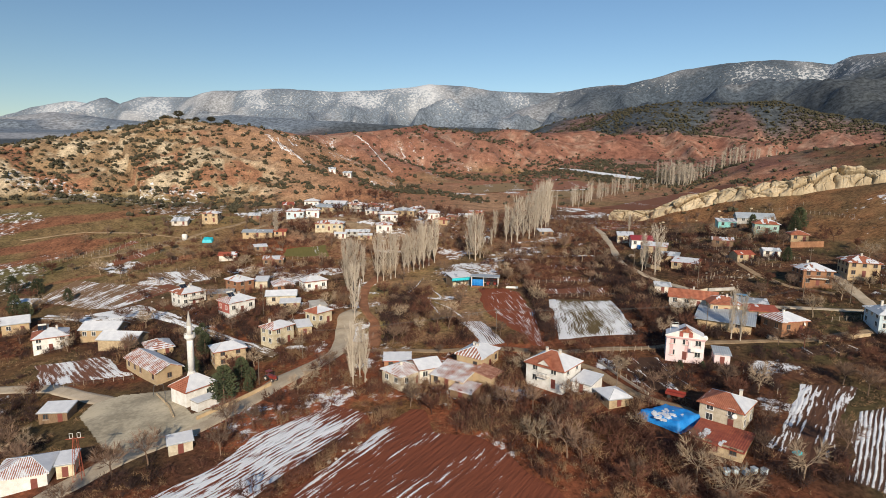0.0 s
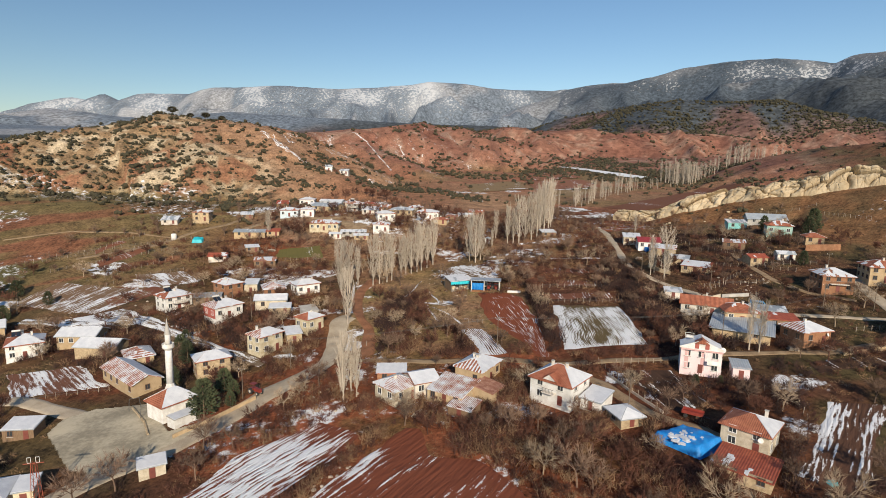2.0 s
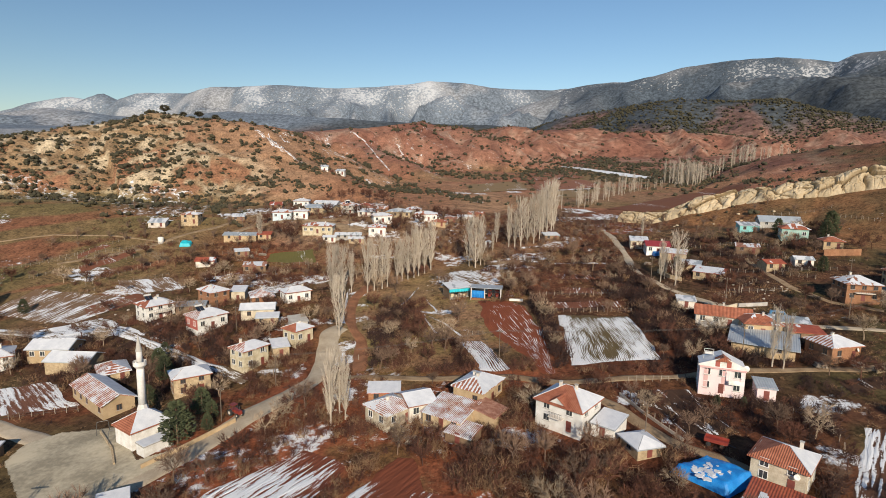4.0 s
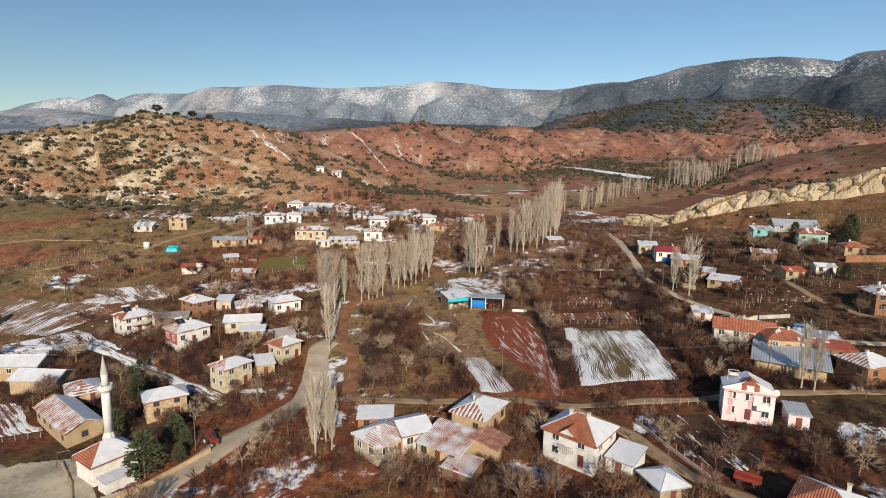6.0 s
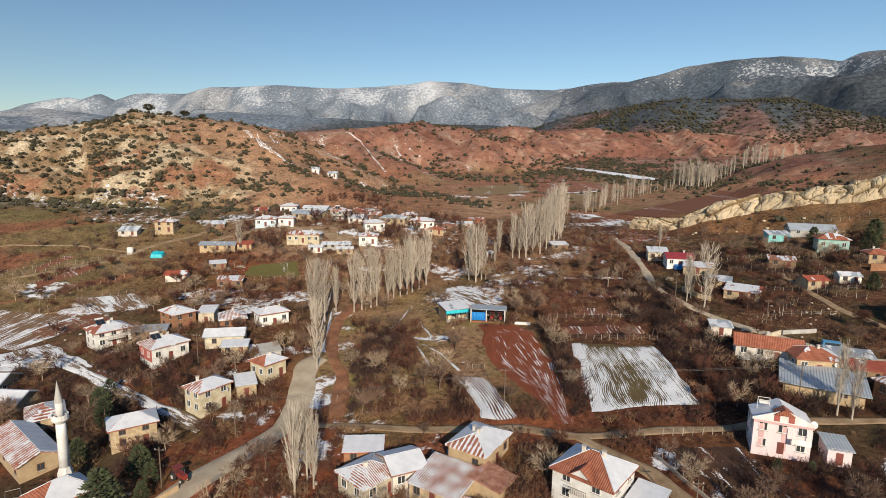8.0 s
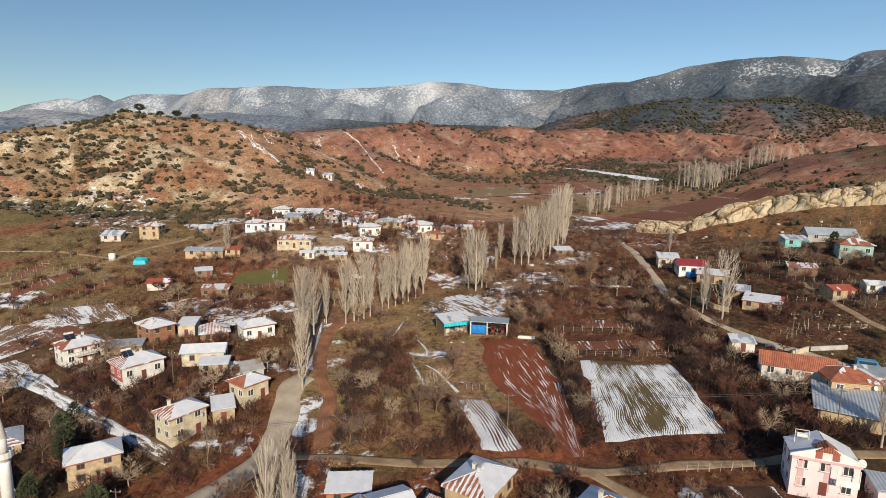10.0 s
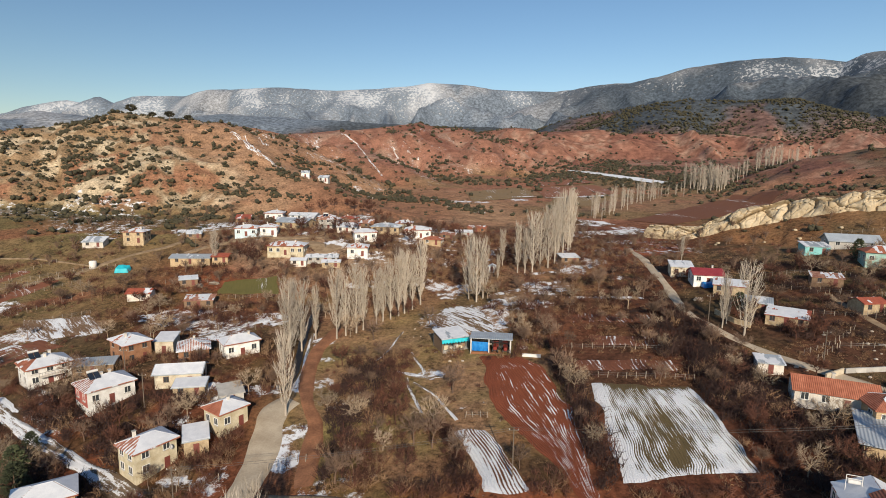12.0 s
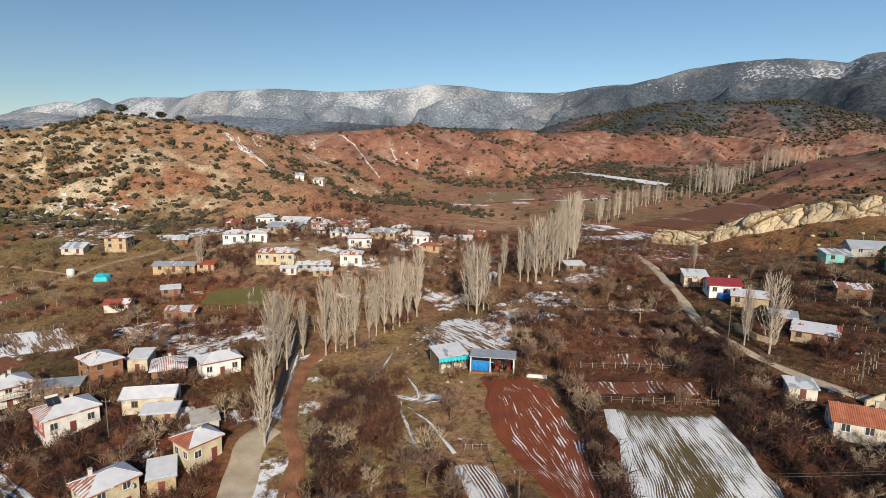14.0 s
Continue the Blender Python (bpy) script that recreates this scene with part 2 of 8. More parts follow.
    links.new(rise.outputs["Normal"], bsdf.inputs["Normal"])
    return m


def field_material(name, soil_a, soil_b, share, furrow=1.0, patch=6.0, stripe=0.5, torn=0.35, big=1.4):
    """Ploughed field: furrows run along the patch's own length (UV, in metres); snow lies in the furrows, patchily."""
    m = bpy.data.materials.new(name)
    m.use_nodes = True
    nodes, links = m.node_tree.nodes, m.node_tree.links
    bsdf = nodes["Principled BSDF"]
    uv = nodes.new("ShaderNodeUVMap")
    wave = nodes.new("ShaderNodeTexWave")
    wave.bands_direction = "X"
    wave.inputs["Scale"].default_value = 0.314 / furrow
    wave.inputs["Distortion"].default_value, wave.inputs["Detail"].default_value, wave.inputs["Detail Scale"].default_value = 0.55, 3, 0.5
    links.new(uv.outputs["UV"], wave.inputs["Vector"])
    blot, fine = nodes.new("ShaderNodeTexNoise"), nodes.new("ShaderNodeTexNoise")
    blot.inputs["Scale"].default_value, blot.inputs["Detail"].default_value = 1 / patch, 4
    fine.inputs["Scale"].default_value, fine.inputs["Detail"].default_value = 1.7, 6
    for n, along in ((blot, 0.28), (fine, 0.13)):
        long = nodes.new("ShaderNodeMapping")
        long.inputs["Scale"].default_value = (1.0, along, 1)
        links.new(uv.outputs["UV"], long.inputs["Vector"])
        links.new(long.outputs["Vector"], n.inputs["Vector"])
    total = None
    for source, weight in ((wave, stripe), (blot, big), (fine, torn)):
        spread = nodes.new("ShaderNodeMapRange")
        flat = source is wave
        spread.inputs["From Min"].default_value, spread.inputs["From Max"].default_value = (0.0, 1.0) if flat else (0.34, 0.66)
        links.new(source.outputs["Fac"], spread.inputs["Value"])
        n = nodes.new("ShaderNodeMath")
        n.operation = "MULTIPLY_ADD"
        links.new(spread.outputs["Result"], n.inputs[0])
        n.inputs[1].default_value = weight
        if total is None:
            n.inputs[2].default_value = 0
        else:
            links.new(total, n.inputs[2])
        total = n.outputs[0]
    bias, more = nodes.new("ShaderNodeAttribute"), nodes.new("ShaderNodeMath")
    bias.attribute_name, more.operation = "snow_bias", "ADD"
    links.new(bias.outputs["Fac"], more.inputs[0])
    links.new(total, more.inputs[1])
    total = more.outputs[0]
    crumb = nodes.new("ShaderNodeTexNoise")
    crumb.inputs["Scale"].default_value, crumb.inputs["Detail"].default_value, crumb.inputs["Roughness"].default_value = 3.4, 4, 0.65
    links.new(uv.outputs["UV"], crumb.inputs["Vector"])
    loose = nodes.new("ShaderNodeMath")
    loose.operation = "MULTIPLY_ADD"
    links.new(crumb.outputs["Fac"], loose.inputs[0])
    loose.inputs[1].default_value = 2.2
    links.new(total, loose.inputs[2])
    back = nodes.new("ShaderNodeMath")
    back.operation = "SUBTRACT"
    links.new(loose.outputs[0], back.inputs[0])
    back.inputs[1].default_value = 1.1
    total = back.outputs[0]
    whole = stripe + big + torn
    cover = nodes.new("ShaderNodeMapRange")
    at = whole * (0.5 + (0.5 - share) * 0.75)
    cover.inputs["From Min"].default_value, cover.inputs["From Max"].default_value = at - 0.07, at + 0.07
    links.new(total, cover.inputs["Value"])
    earth = nodes.new("ShaderNodeMix")
    earth.data_type = "RGBA"
    earth.inputs["A"].default_value, earth.inputs["B"].default_value = (*soil_a, 1), (*soil_b, 1)
    links.new(fine.outputs["Fac"], earth.inputs["Factor"])
    mix = nodes.new("ShaderNodeMix")
    mix.data_type = "RGBA"
    links.new(earth.outputs["Result"], mix.inputs["A"])
    mix.inputs["B"].default_value = (0.76, 0.775, 0.80, 1)
    links.new(cover.outputs["Result"], mix.inputs["Factor"])
    links.new(mix.outputs["Result"], bsdf.inputs["Base Color"])
    bsdf.inputs["Roughness"].default_value = 0.9
    bsdf.inputs["Specular IOR Level"].default_value = 0.2
    rise = nodes.new("ShaderNodeBump")
    rise.inputs["Strength"].default_value, rise.inputs["Distance"].default_value = 0.6, 0.15
    links.new(total, rise.inputs["Height"])
    links.new(rise.outputs["Normal"], bsdf.inputs["Normal"])
    return m


# ---- land: height of the ground anywhere ----
def lattice(ix, iy, seed):
    h = (ix.astype(np.int64) * 374761393 + iy.astype(np.int64) * 668265263 + seed * 974634777) & 0xFFFFFFFF
    h = ((h ^ (h >> 13)) * 1274126177) & 0xFFFFFFFF
    return ((h ^ (h >> 16)) & 0xFFFF) / 65535.0


def value_noise(x, y, seed=0):
    x, y = np.asarray(x, float), np.asarray(y, float)
    ix, iy = np.floor(x), np.floor(y)
    fx, fy = x - ix, y - iy
    fx, fy = fx * fx * (3 - 2 * fx), fy * fy * (3 - 2 * fy)
    a, b = lattice(ix, iy, seed), lattice(ix + 1, iy, seed)
    c, d = lattice(ix, iy + 1, seed), lattice(ix + 1, iy + 1, seed)
    return (a + (b - a) * fx) * (1 - fy) + (c + (d - c) * fx) * fy


def fbm(x, y, size, octaves=4, seed=0):
    """Fractal noise about 0, of roughly -1 to 1, with its largest bumps `size` metres wide."""
    out, amp, total = 0.0, 1.0, 0.0
    for o in range(octaves):
        f = 2.0 ** o / size
        out = out + amp * (value_noise(x * f + 17.3 * o, y * f - 9.1 * o, seed + o) * 2 - 1)
        total, amp = total + amp, amp * 0.5
    return out / total * 1.6


def step(a, b, v):
    k = np.clip((np.asarray(v, float) - a) / (b - a), 0, 1)
    return k * k * (3 - 2 * k)


def crest(x, y, line):
    """Distance to a crest line of (x, y, z) corners, and the crest's height beside the point."""
    best, high = np.full(np.shape(x), 1e9), np.zeros(np.shape(x))
    for (x0, y0, z0), (x1, y1, z1) in zip(line, line[1:]):
        dx, dy = x1 - x0, y1 - y0
        k = np.clip(((x - x0) * dx + (y - y0) * dy) / (dx * dx + dy * dy), 0, 1)
        d = np.hypot(x - x0 - k * dx, y - y0 - k * dy)
        near = d < best
        best, high = np.where(near, d, best), np.where(near, z0 + k * (z1 - z0), high)
    return best, high


LEFT_HILL = [(-420, 330, 34), (-335, 360, 50), (-312, 395, 60), (-294, 420, 66), (-258, 440, 77), (-227, 446, 74), (-202, 455, 72), (-180, 480, 66)]
LEFT_SPUR = [(-215, 470, 71), (-160, 428, 52), (-102, 378, 35), (-60, 352, 22)]
RED_RIDGE = [(-320, 540, 76), (-249, 560, 80), (-209, 600, 72), (-175, 640, 76), (-151, 680, 82), (-88, 750, 96), (-51, 770, 92), (-10, 815, 84)]
RED_SPUR = [(-160, 655, 77), (-120, 590, 58), (-60, 520, 38)]
RED_BACK = [(-90, 930, 80), (-24, 960, 93), (45, 980, 106), (104, 980, 98), (179, 1020, 107), (234, 1040, 101), (321, 1060, 105), (420, 1050, 104), (467, 1000, 92)]
ROCK_HILL = [(78, 335, 10), (95, 318, 16), (112, 305, 23), (128, 297, 28), (143, 286, 32), (158, 276, 33), (172, 262, 37), (190, 245, 42), (250, 240, 53)]
RIGHT_HILL = [(267, 600, 42), (301, 560, 57), (325, 520, 63), (350, 470, 68), (420, 380, 76)]
DARK_HILLS = [(100, 1560, 120), (216, 1500, 165), (336, 1450, 186), (405, 1400, 194), (455, 1350, 197), (538, 1300, 186), (634, 1250, 187), (689, 1200, 160), (788, 1150, 140), (950, 1100, 150)]
RIGHT_PEAKS = [(60, 2750, 270), (251, 2700, 335), (381, 2700, 394), (518, 2600, 407), (619, 2500, 400), (699, 2450, 417), (819, 2400, 444), (956, 2300, 456), (1101, 2250, 462), (1199, 2200, 443), (1302, 2200, 429), (1315, 2100, 444), (1337, 2000, 438), (1700, 1800, 450)]
FAR_PEAKS = [(-2945, 3200, 287), (-2650, 3116, 341), (-2338, 3034, 373), (-2238, 3034, 355), (-2086, 2952, 380), (-1998, 2952, 345), (-1881, 2952, 385), (-1547, 2870, 377), (-1381, 2788, 397), (-1167, 2706, 393), (-937, 2706, 400), (-733, 2788, 398), (-445, 2788, 414), (-275, 2788, 436), (-106, 2788, 429), (64, 2870, 416), (301, 2952, 420), (428, 3034, 440)]
FOOT_HILLS = [(-2600, 2050, 170), (-2250, 2000, 215), (-1900, 1950, 165), (-1500, 1850, 205), (-1150, 1800, 170), (-800, 1750, 190), (-300, 1750, 165), (200, 1700, 150)]
STREAM = [(-60, 60, 0), (-44, 120, 0), (-36, 160, 0), (-30, 200, 0), (0, 260, 0), (40, 330, 0), (110, 430, 0), (220, 600, 0)]


def floor_height(x, y):
    """The village floor and the valley behind it."""
    u, v = np.clip(x, -190, 135) / 100, (np.clip(y, 55, 330) - 170) / 100
    near = -1.02 + 7.54 * u + 9.61 * v + 0.73 * u * u - 0.12 * u * v + 1.3 * v * v + 3.97 * u * u * v - 1.79 * u * v * v
    d, _ = crest(x, y, STREAM)
    near = near - 1.4 * np.exp(-((x + 66) ** 2 + (y - 148) ** 2) / 30 ** 2) - 1.4 * np.exp(-((x - 52) ** 2 + (y - 127) ** 2) / 20 ** 2)
    near = near - 1.6 * np.exp(-(d / 16) ** 2) * step(120, 160, y)
    near = near + 3.8 * np.exp(-((x + 80) / 34) ** 2 - ((y - 170) / 20) ** 2) + 1.6 * np.exp(-((x + 42) / 16) ** 2 - ((y - 163) / 12) ** 2)  # the terrace of the western houses
    rise = 2.8 * np.exp(-((x + 65) / 42) ** 2 - ((y - 292) / 32) ** 2)
    far = 9.5 + 0.07 * (y - 260) + 0.02 * np.abs(x - 60)
    w = step(225, 330, y)
    return near * (1 - w) + far * w + rise


def hill(x, y, line, slope, round_, rough, size, seed, gully=0.0, worn=False):
    d, z = crest(x, y, line)
    h = z - slope * (np.sqrt(d * d + round_ * round_) - round_)
    ridged = 1 - 2 * np.abs(value_noise(x / size + 3.3 * seed, y / (size * 2.2), seed + 40) - 0.5) * 2
    if worn:  # only cut into the slope, so that the crest stays the skyline
        cut = rough * (0.55 + 0.55 * fbm(x, y, size, 5, seed)) + gully * (1 - ridged) * 0.5
        return h - step(0, 260, d) * np.maximum(cut, 0) + 2.5 * fbm(x, y, 90, 2, seed + 7)
    cut = 1 - 2 * np.abs(value_noise((x + 0.55 * y) / (size * 0.45), (y - 0.4 * x) / (size * 2.6), seed + 60) - 0.5) * 2
    return h + np.minimum(d / 50, 1) * (rough * fbm(x, y, size, 4, seed) + gully * ridged - 0.45 * gully * np.maximum(-cut, 0))


def land(x, y):
    """Height of the ground at x, y (numbers or arrays)."""
    x, y = np.asarray(x, float), np.asarray(y, float)
    low = floor_height(x, y) + 0.25 * fbm(x, y, 14, 3, 5)
    parts = [
        (low, 1.0),
        (hill(x, y, LEFT_HILL, 0.50, 25, 5, 45, 1, 3) + 3.4 * np.abs(fbm(x, y, 16, 4, 14)) * step(-110, -150, x), 3.0),
        (hill(x, y, LEFT_SPUR, 0.36, 14, 2, 30, 2, 2), 3.0),
        (hill(x, y, RED_RIDGE, 0.40, 16, 4, 34, 3, 12), 3.0),
        (hill(x, y, RED_SPUR, 0.42, 12, 3, 40, 4, 4), 3.0),
        (hill(x, y, RED_BACK, 0.36, 20, 5, 44, 6, 14), 3.0),
        (hill(x, y, ROCK_HILL, 0.5, 10, 1.2, 24, 7, 0), 2.0),
        (hill(x, y, RIGHT_HILL, 0.26, 25, 4, 60, 8, 5), 3.0),
        (hill(x, y, DARK_HILLS, 0.34, 40, 26, 110, 9, 26, True), 6.0),
        (hill(x, y, FOOT_HILLS, 0.22, 60, 30, 160, 13, 30, True), 6.0),
        (hill(x, y, RIGHT_PEAKS, 0.36, 60, 60, 170, 10, 110, True), 8.0),
        (hill(x, y, FAR_PEAKS, 0.40, 50, 65, 150, 11, 150, True), 8.0),
    ]
    out = parts[0][0]
    for h, soft in parts[1:]:
        k = np.clip(0.5 + 0.5 * (h - out) / soft, 0, 1)
        out = out + (h - out) * k + soft * k * (1 - k) * 0.5
    return out
# ---- end of land ----


# ---- mesh helpers ----
class Shape:
    """Vertices and faces of one part, gathered piece by piece."""

    def __init__(self):
        self.v, self.f = [], []

    def face(self, *points):
        n = len(self.v)
        self.v.extend(tuple(p) for p in points)
        self.f.append(tuple(range(n, n + len(points))))
        return self

    def box(self, x0, y0, z0, x1, y1, z1):
        n = len(self.v)
        self.v.extend([(x0, y0, z0), (x1, y0, z0), (x1, y1, z0), (x0, y1, z0), (x0, y0, z1), (x1, y0, z1), (x1, y1, z1), (x0, y1, z1)])
        self.f.extend(tuple(n + i for i in q) for q in ((3, 2, 1, 0), (4, 5, 6, 7), (0, 1, 5, 4), (1, 2, 6, 5), (2, 3, 7, 6), (3, 0, 4, 7)))
        return self

    def tube(self, p, q, r0, r1, sides=6, caps=True):
        p, q = Vector(p), Vector(q)
        axis = (q - p)
        if axis.length < 1e-6:
            return self
        axis.normalize()
        a = axis.orthogonal().normalized()
        b = axis.cross(a)
        n = len(self.v)
        for c, r in ((p, r0), (q, r1)):
            for i in range(sides):
                k = 2 * math.pi * i / sides
                self.v.append(tuple(c + a * (r * math.cos(k)) + b * (r * math.sin(k))))
        for i in range(sides):
            j = (i + 1) % sides
            self.f.append((n + i, n + j, n + sides + j, n + sides + i))
        if caps:
            self.f.append(tuple(n + i for i in reversed(range(sides))))
            self.f.append(tuple(n + sides + i for i in range(sides)))
        return self

    def pipe(self, points, radii, sides=6):
        """One bent, tapering stem through the points."""
        n = len(self.v)
        for p, r in zip(points, radii):
            for i in range(sides):
                k = 2 * math.pi * i / sides
                self.v.append((p[0] + r * math.cos(k), p[1] + r * math.sin(k), p[2]))
        for s in range(len(points) - 1):
            for i in range(sides):
                j = (i + 1) % sides
                self.f.append((n + s * sides + i, n + s * sides + j, n + (s + 1) * sides + j, n + (s + 1) * sides + i))
        self.f.append(tuple(n + (len(points) - 1) * sides + i for i in range(sides)))
        return self

    def strand(self, points, r):
        """One continuous thin wire through the points."""
        n = len(self.v)
        for i, p in enumerate(points):
            a, b = points[max(i - 1, 0)], points[min(i + 1, len(points) - 1)]
            k = math.hypot(b[0] - a[0], b[1] - a[1]) + 1e-9
            ux, uy = -(b[1] - a[1]) / k * r, (b[0] - a[0]) / k * r
            self.v.extend(((p[0] + ux, p[1] + uy, p[2] - r), (p[0] - ux, p[1] - uy, p[2] - r), (p[0], p[1], p[2] + r)))
        for i in range(len(points) - 1):
            for c in range(3):
                d = (c + 1) % 3
                self.f.append((n + 3 * i + c, n + 3 * i + d, n + 3 * i + 3 + d, n + 3 * i + 3 + c))
        return self

    def turned(self, rings, sides=16):
        """A solid of rings (radius, z) about the z axis."""
        n = len(self.v)
        for r, z in rings:
            for i in range(sides):
                k = 2 * math.pi * i / sides
                self.v.append((r * math.cos(k), r * math.sin(k), z))
        for s in range(len(rings) - 1):
            for i in range(sides):
                j = (i + 1) % sides
                self.f.append((n + s * sides + i, n + s * sides + j, n + (s + 1) * sides + j, n + (s + 1) * sides + i))
        self.f.append(tuple(n + i for i in reversed(range(sides))))
        self.f.append(tuple(n + (len(rings) - 1) * sides + i for i in range(sides)))
        return self

    def mesh(self, name, mat, smooth=False):
        me = bpy.data.meshes.new(name)
        me.from_pydata(self.v, [], self.f)
        me.materials.append(mat)
        if smooth:
            me.polygons.foreach_set("use_smooth", [True] * len(me.polygons))
        return me


def part(name, shape, mat, parent=None, label="", m=None, smooth=False):
    """One mesh object, under a thing or under a part."""
    ob = new(name, shape if isinstance(shape, bpy.types.Mesh) else shape.mesh(name, mat, smooth))
    ob.parent = parent
    if m is not None:
        ob.matrix_basis = m
    return tagged(ob, label)


def thing(name, x, y, z, yaw=0.0):
    ob = new(name)
    ob.matrix_basis = pose(x, y, z, 0, 0, yaw)
    return ob


def grid_mesh(name, X, Y, Z, mat, uv=None):
    """A sheet from arrays of rows and columns."""
    rows, cols = X.shape
    me = bpy.data.meshes.new(name)
    i = np.arange(rows * cols).reshape(rows, cols)
    quads = np.stack([i[:-1, :-1], i[:-1, 1:], i[1:, 1:], i[1:, :-1]], -1).reshape(-1, 4)
    me.vertices.add(rows * cols)
    me.vertices.foreach_set("co", np.stack([X, Y, Z], -1).ravel())
    me.loops.add(quads.size)
    me.loops.foreach_set("vertex_index", quads.ravel())
    me.polygons.add(len(quads))
    me.polygons.foreach_set("loop_start", np.arange(0, quads.size, 4))
    me.polygons.foreach_set("loop_total", np.full(len(quads), 4))
    me.polygons.foreach_set("use_smooth", np.ones(len(quads), bool))
    if uv is not None:
        layer = me.uv_layers.new(name="UVMap")
        layer.data.foreach_set("uv", np.stack(uv, -1).reshape(-1, 2)[quads.ravel()].ravel())
    me.update(calc_edges=True)
    me.materials.append(mat)
    return me


# ---- roads, fields: their outlines in plan ----
ROADS = {
    "main": ([(-76, 70), (-73, 81), (-67, 92), (-58, 101), (-51, 112), (-47, 122), (-41, 131), (-37.6, 139.7), (-38.4, 151), (-40.2, 158.5), (-41.0, 163.4), (-38.8, 167.6)], 6.2),
    "crossing": ([(-38, 139), (-26, 138), (-16, 136), (-7, 135), (9, 135), (18, 132), (25, 133), (35, 135), (46, 136), (58, 138), (68, 137), (84, 136), (104, 140)], 2.4),
    "lane": ([(19, 132), (24, 127), (29, 123), (32, 116), (36, 110), (42, 106), (48, 100)], 2.9),
    "west": ([(-150, 124), (-123, 123), (-107, 122), (-94, 117), (-84, 113)], 4.2),
    "east": ([(59, 285), (59, 262), (57, 228), (55, 207), (60, 191), (66, 179), (76, 166), (86, 158), (97, 155), (108, 152)], 2.7),
    "upper": ([(118, 182), (115, 172), (112, 154), (112, 140)], 4.0),
    "hill": ([(-112, 300), (-116, 288), (-125, 268), (-133, 260), (-145, 240), (-170, 222)], 2.1),
    "village": ([(-66, 282), (-95, 281), (-108, 272), (-115, 263)], 3.0),
    "square": ([(-84, 279), (-74, 276), (-64.5, 273.5), (-61, 268), (-58, 275)], 6.5),
    "slope_path": ([(-215, 236), (-190, 246), (-165, 250), (-143, 248)], 1.0),
    "orchard_path": ([(94.7, 214.6), (94.1, 203.4), (94.6, 185.6), (99, 172), (108, 165)], 1.8),
}
TRACKS = {
    "snowy": ([(-150, 170), (-132.3, 167.3), (-108.5, 166.7), (-98.8, 161.5), (-87.4, 155), (-66, 145.3), (-54.7, 139.5)], 3.6),
    "snow_ledge": ([(-77, 201.2), (-69, 207), (-61, 213.6)], 1.8),
    "gully_a": ([(-173.0, 430.6), (-166.7, 427.5), (-158.4, 418.5), (-144.5, 400.4), (-138.5, 399.1), (-133.8, 401.2), (-123.7, 396.7)], 2.6),
    "gully_b": ([(-162.7, 428.2), (-151.4, 413.3), (-141.0, 401.8)], 1.6),
    "gully_c": ([(-159.9, 445.2), (-145.1, 423.8)], 1.6),
    "gully_d": ([(-150.2, 634.9), (-136.8, 620.8), (-127.3, 613.7), (-116.0, 586.0), (-102.0, 550.3), (-83.7, 511.3)], 1.3),
    "gully_e": ([(-95.4, 630.8), (-86.9, 620.5)], 2.2),
    "gully_f": ([(-80.1, 632.7), (-67.4, 631.9)], 2.0),
    "rut_a": ([(-21, 206), (-22.6, 194), (-24.9, 188.6)], 0.6),
    "rut_b": ([(-16.7, 191), (-12, 179.5), (-11.4, 177), (-18.6, 180.7)], 0.8),
    "rut_c": ([(-15.8, 177), (-15.2, 174), (-10.7, 162)], 0.75),
    "rut_d": ([(-14, 174.5), (-9.3, 170), (-3.6, 159)], 0.75),
    "rut_e": ([(-7.5, 177), (-13, 176.4), (-18.6, 181)], 0.7),
    "red": ([(-39.5, 208), (-41.6, 195), (-40.4, 184), (-37.6, 173), (-34.9, 166), (-31.2, 160), (-29.3, 150), (-27.6, 141)], 3.6),
    "ditch": ([(-50.5, 225), (-48.4, 206), (-45.4, 192), (-42.6, 180), (-42.0, 171)], 1.9),
    "bank": ([(-45.6, 204), (-43.4, 191), (-41.2, 182), (-40.4, 174)], 0.9),
}
YARD = [(-89, 107), (-74, 94), (-66, 92), (-57, 104), (-54, 112), (-62, 107), (-74, 119), (-85, 117), (-90, 113)]
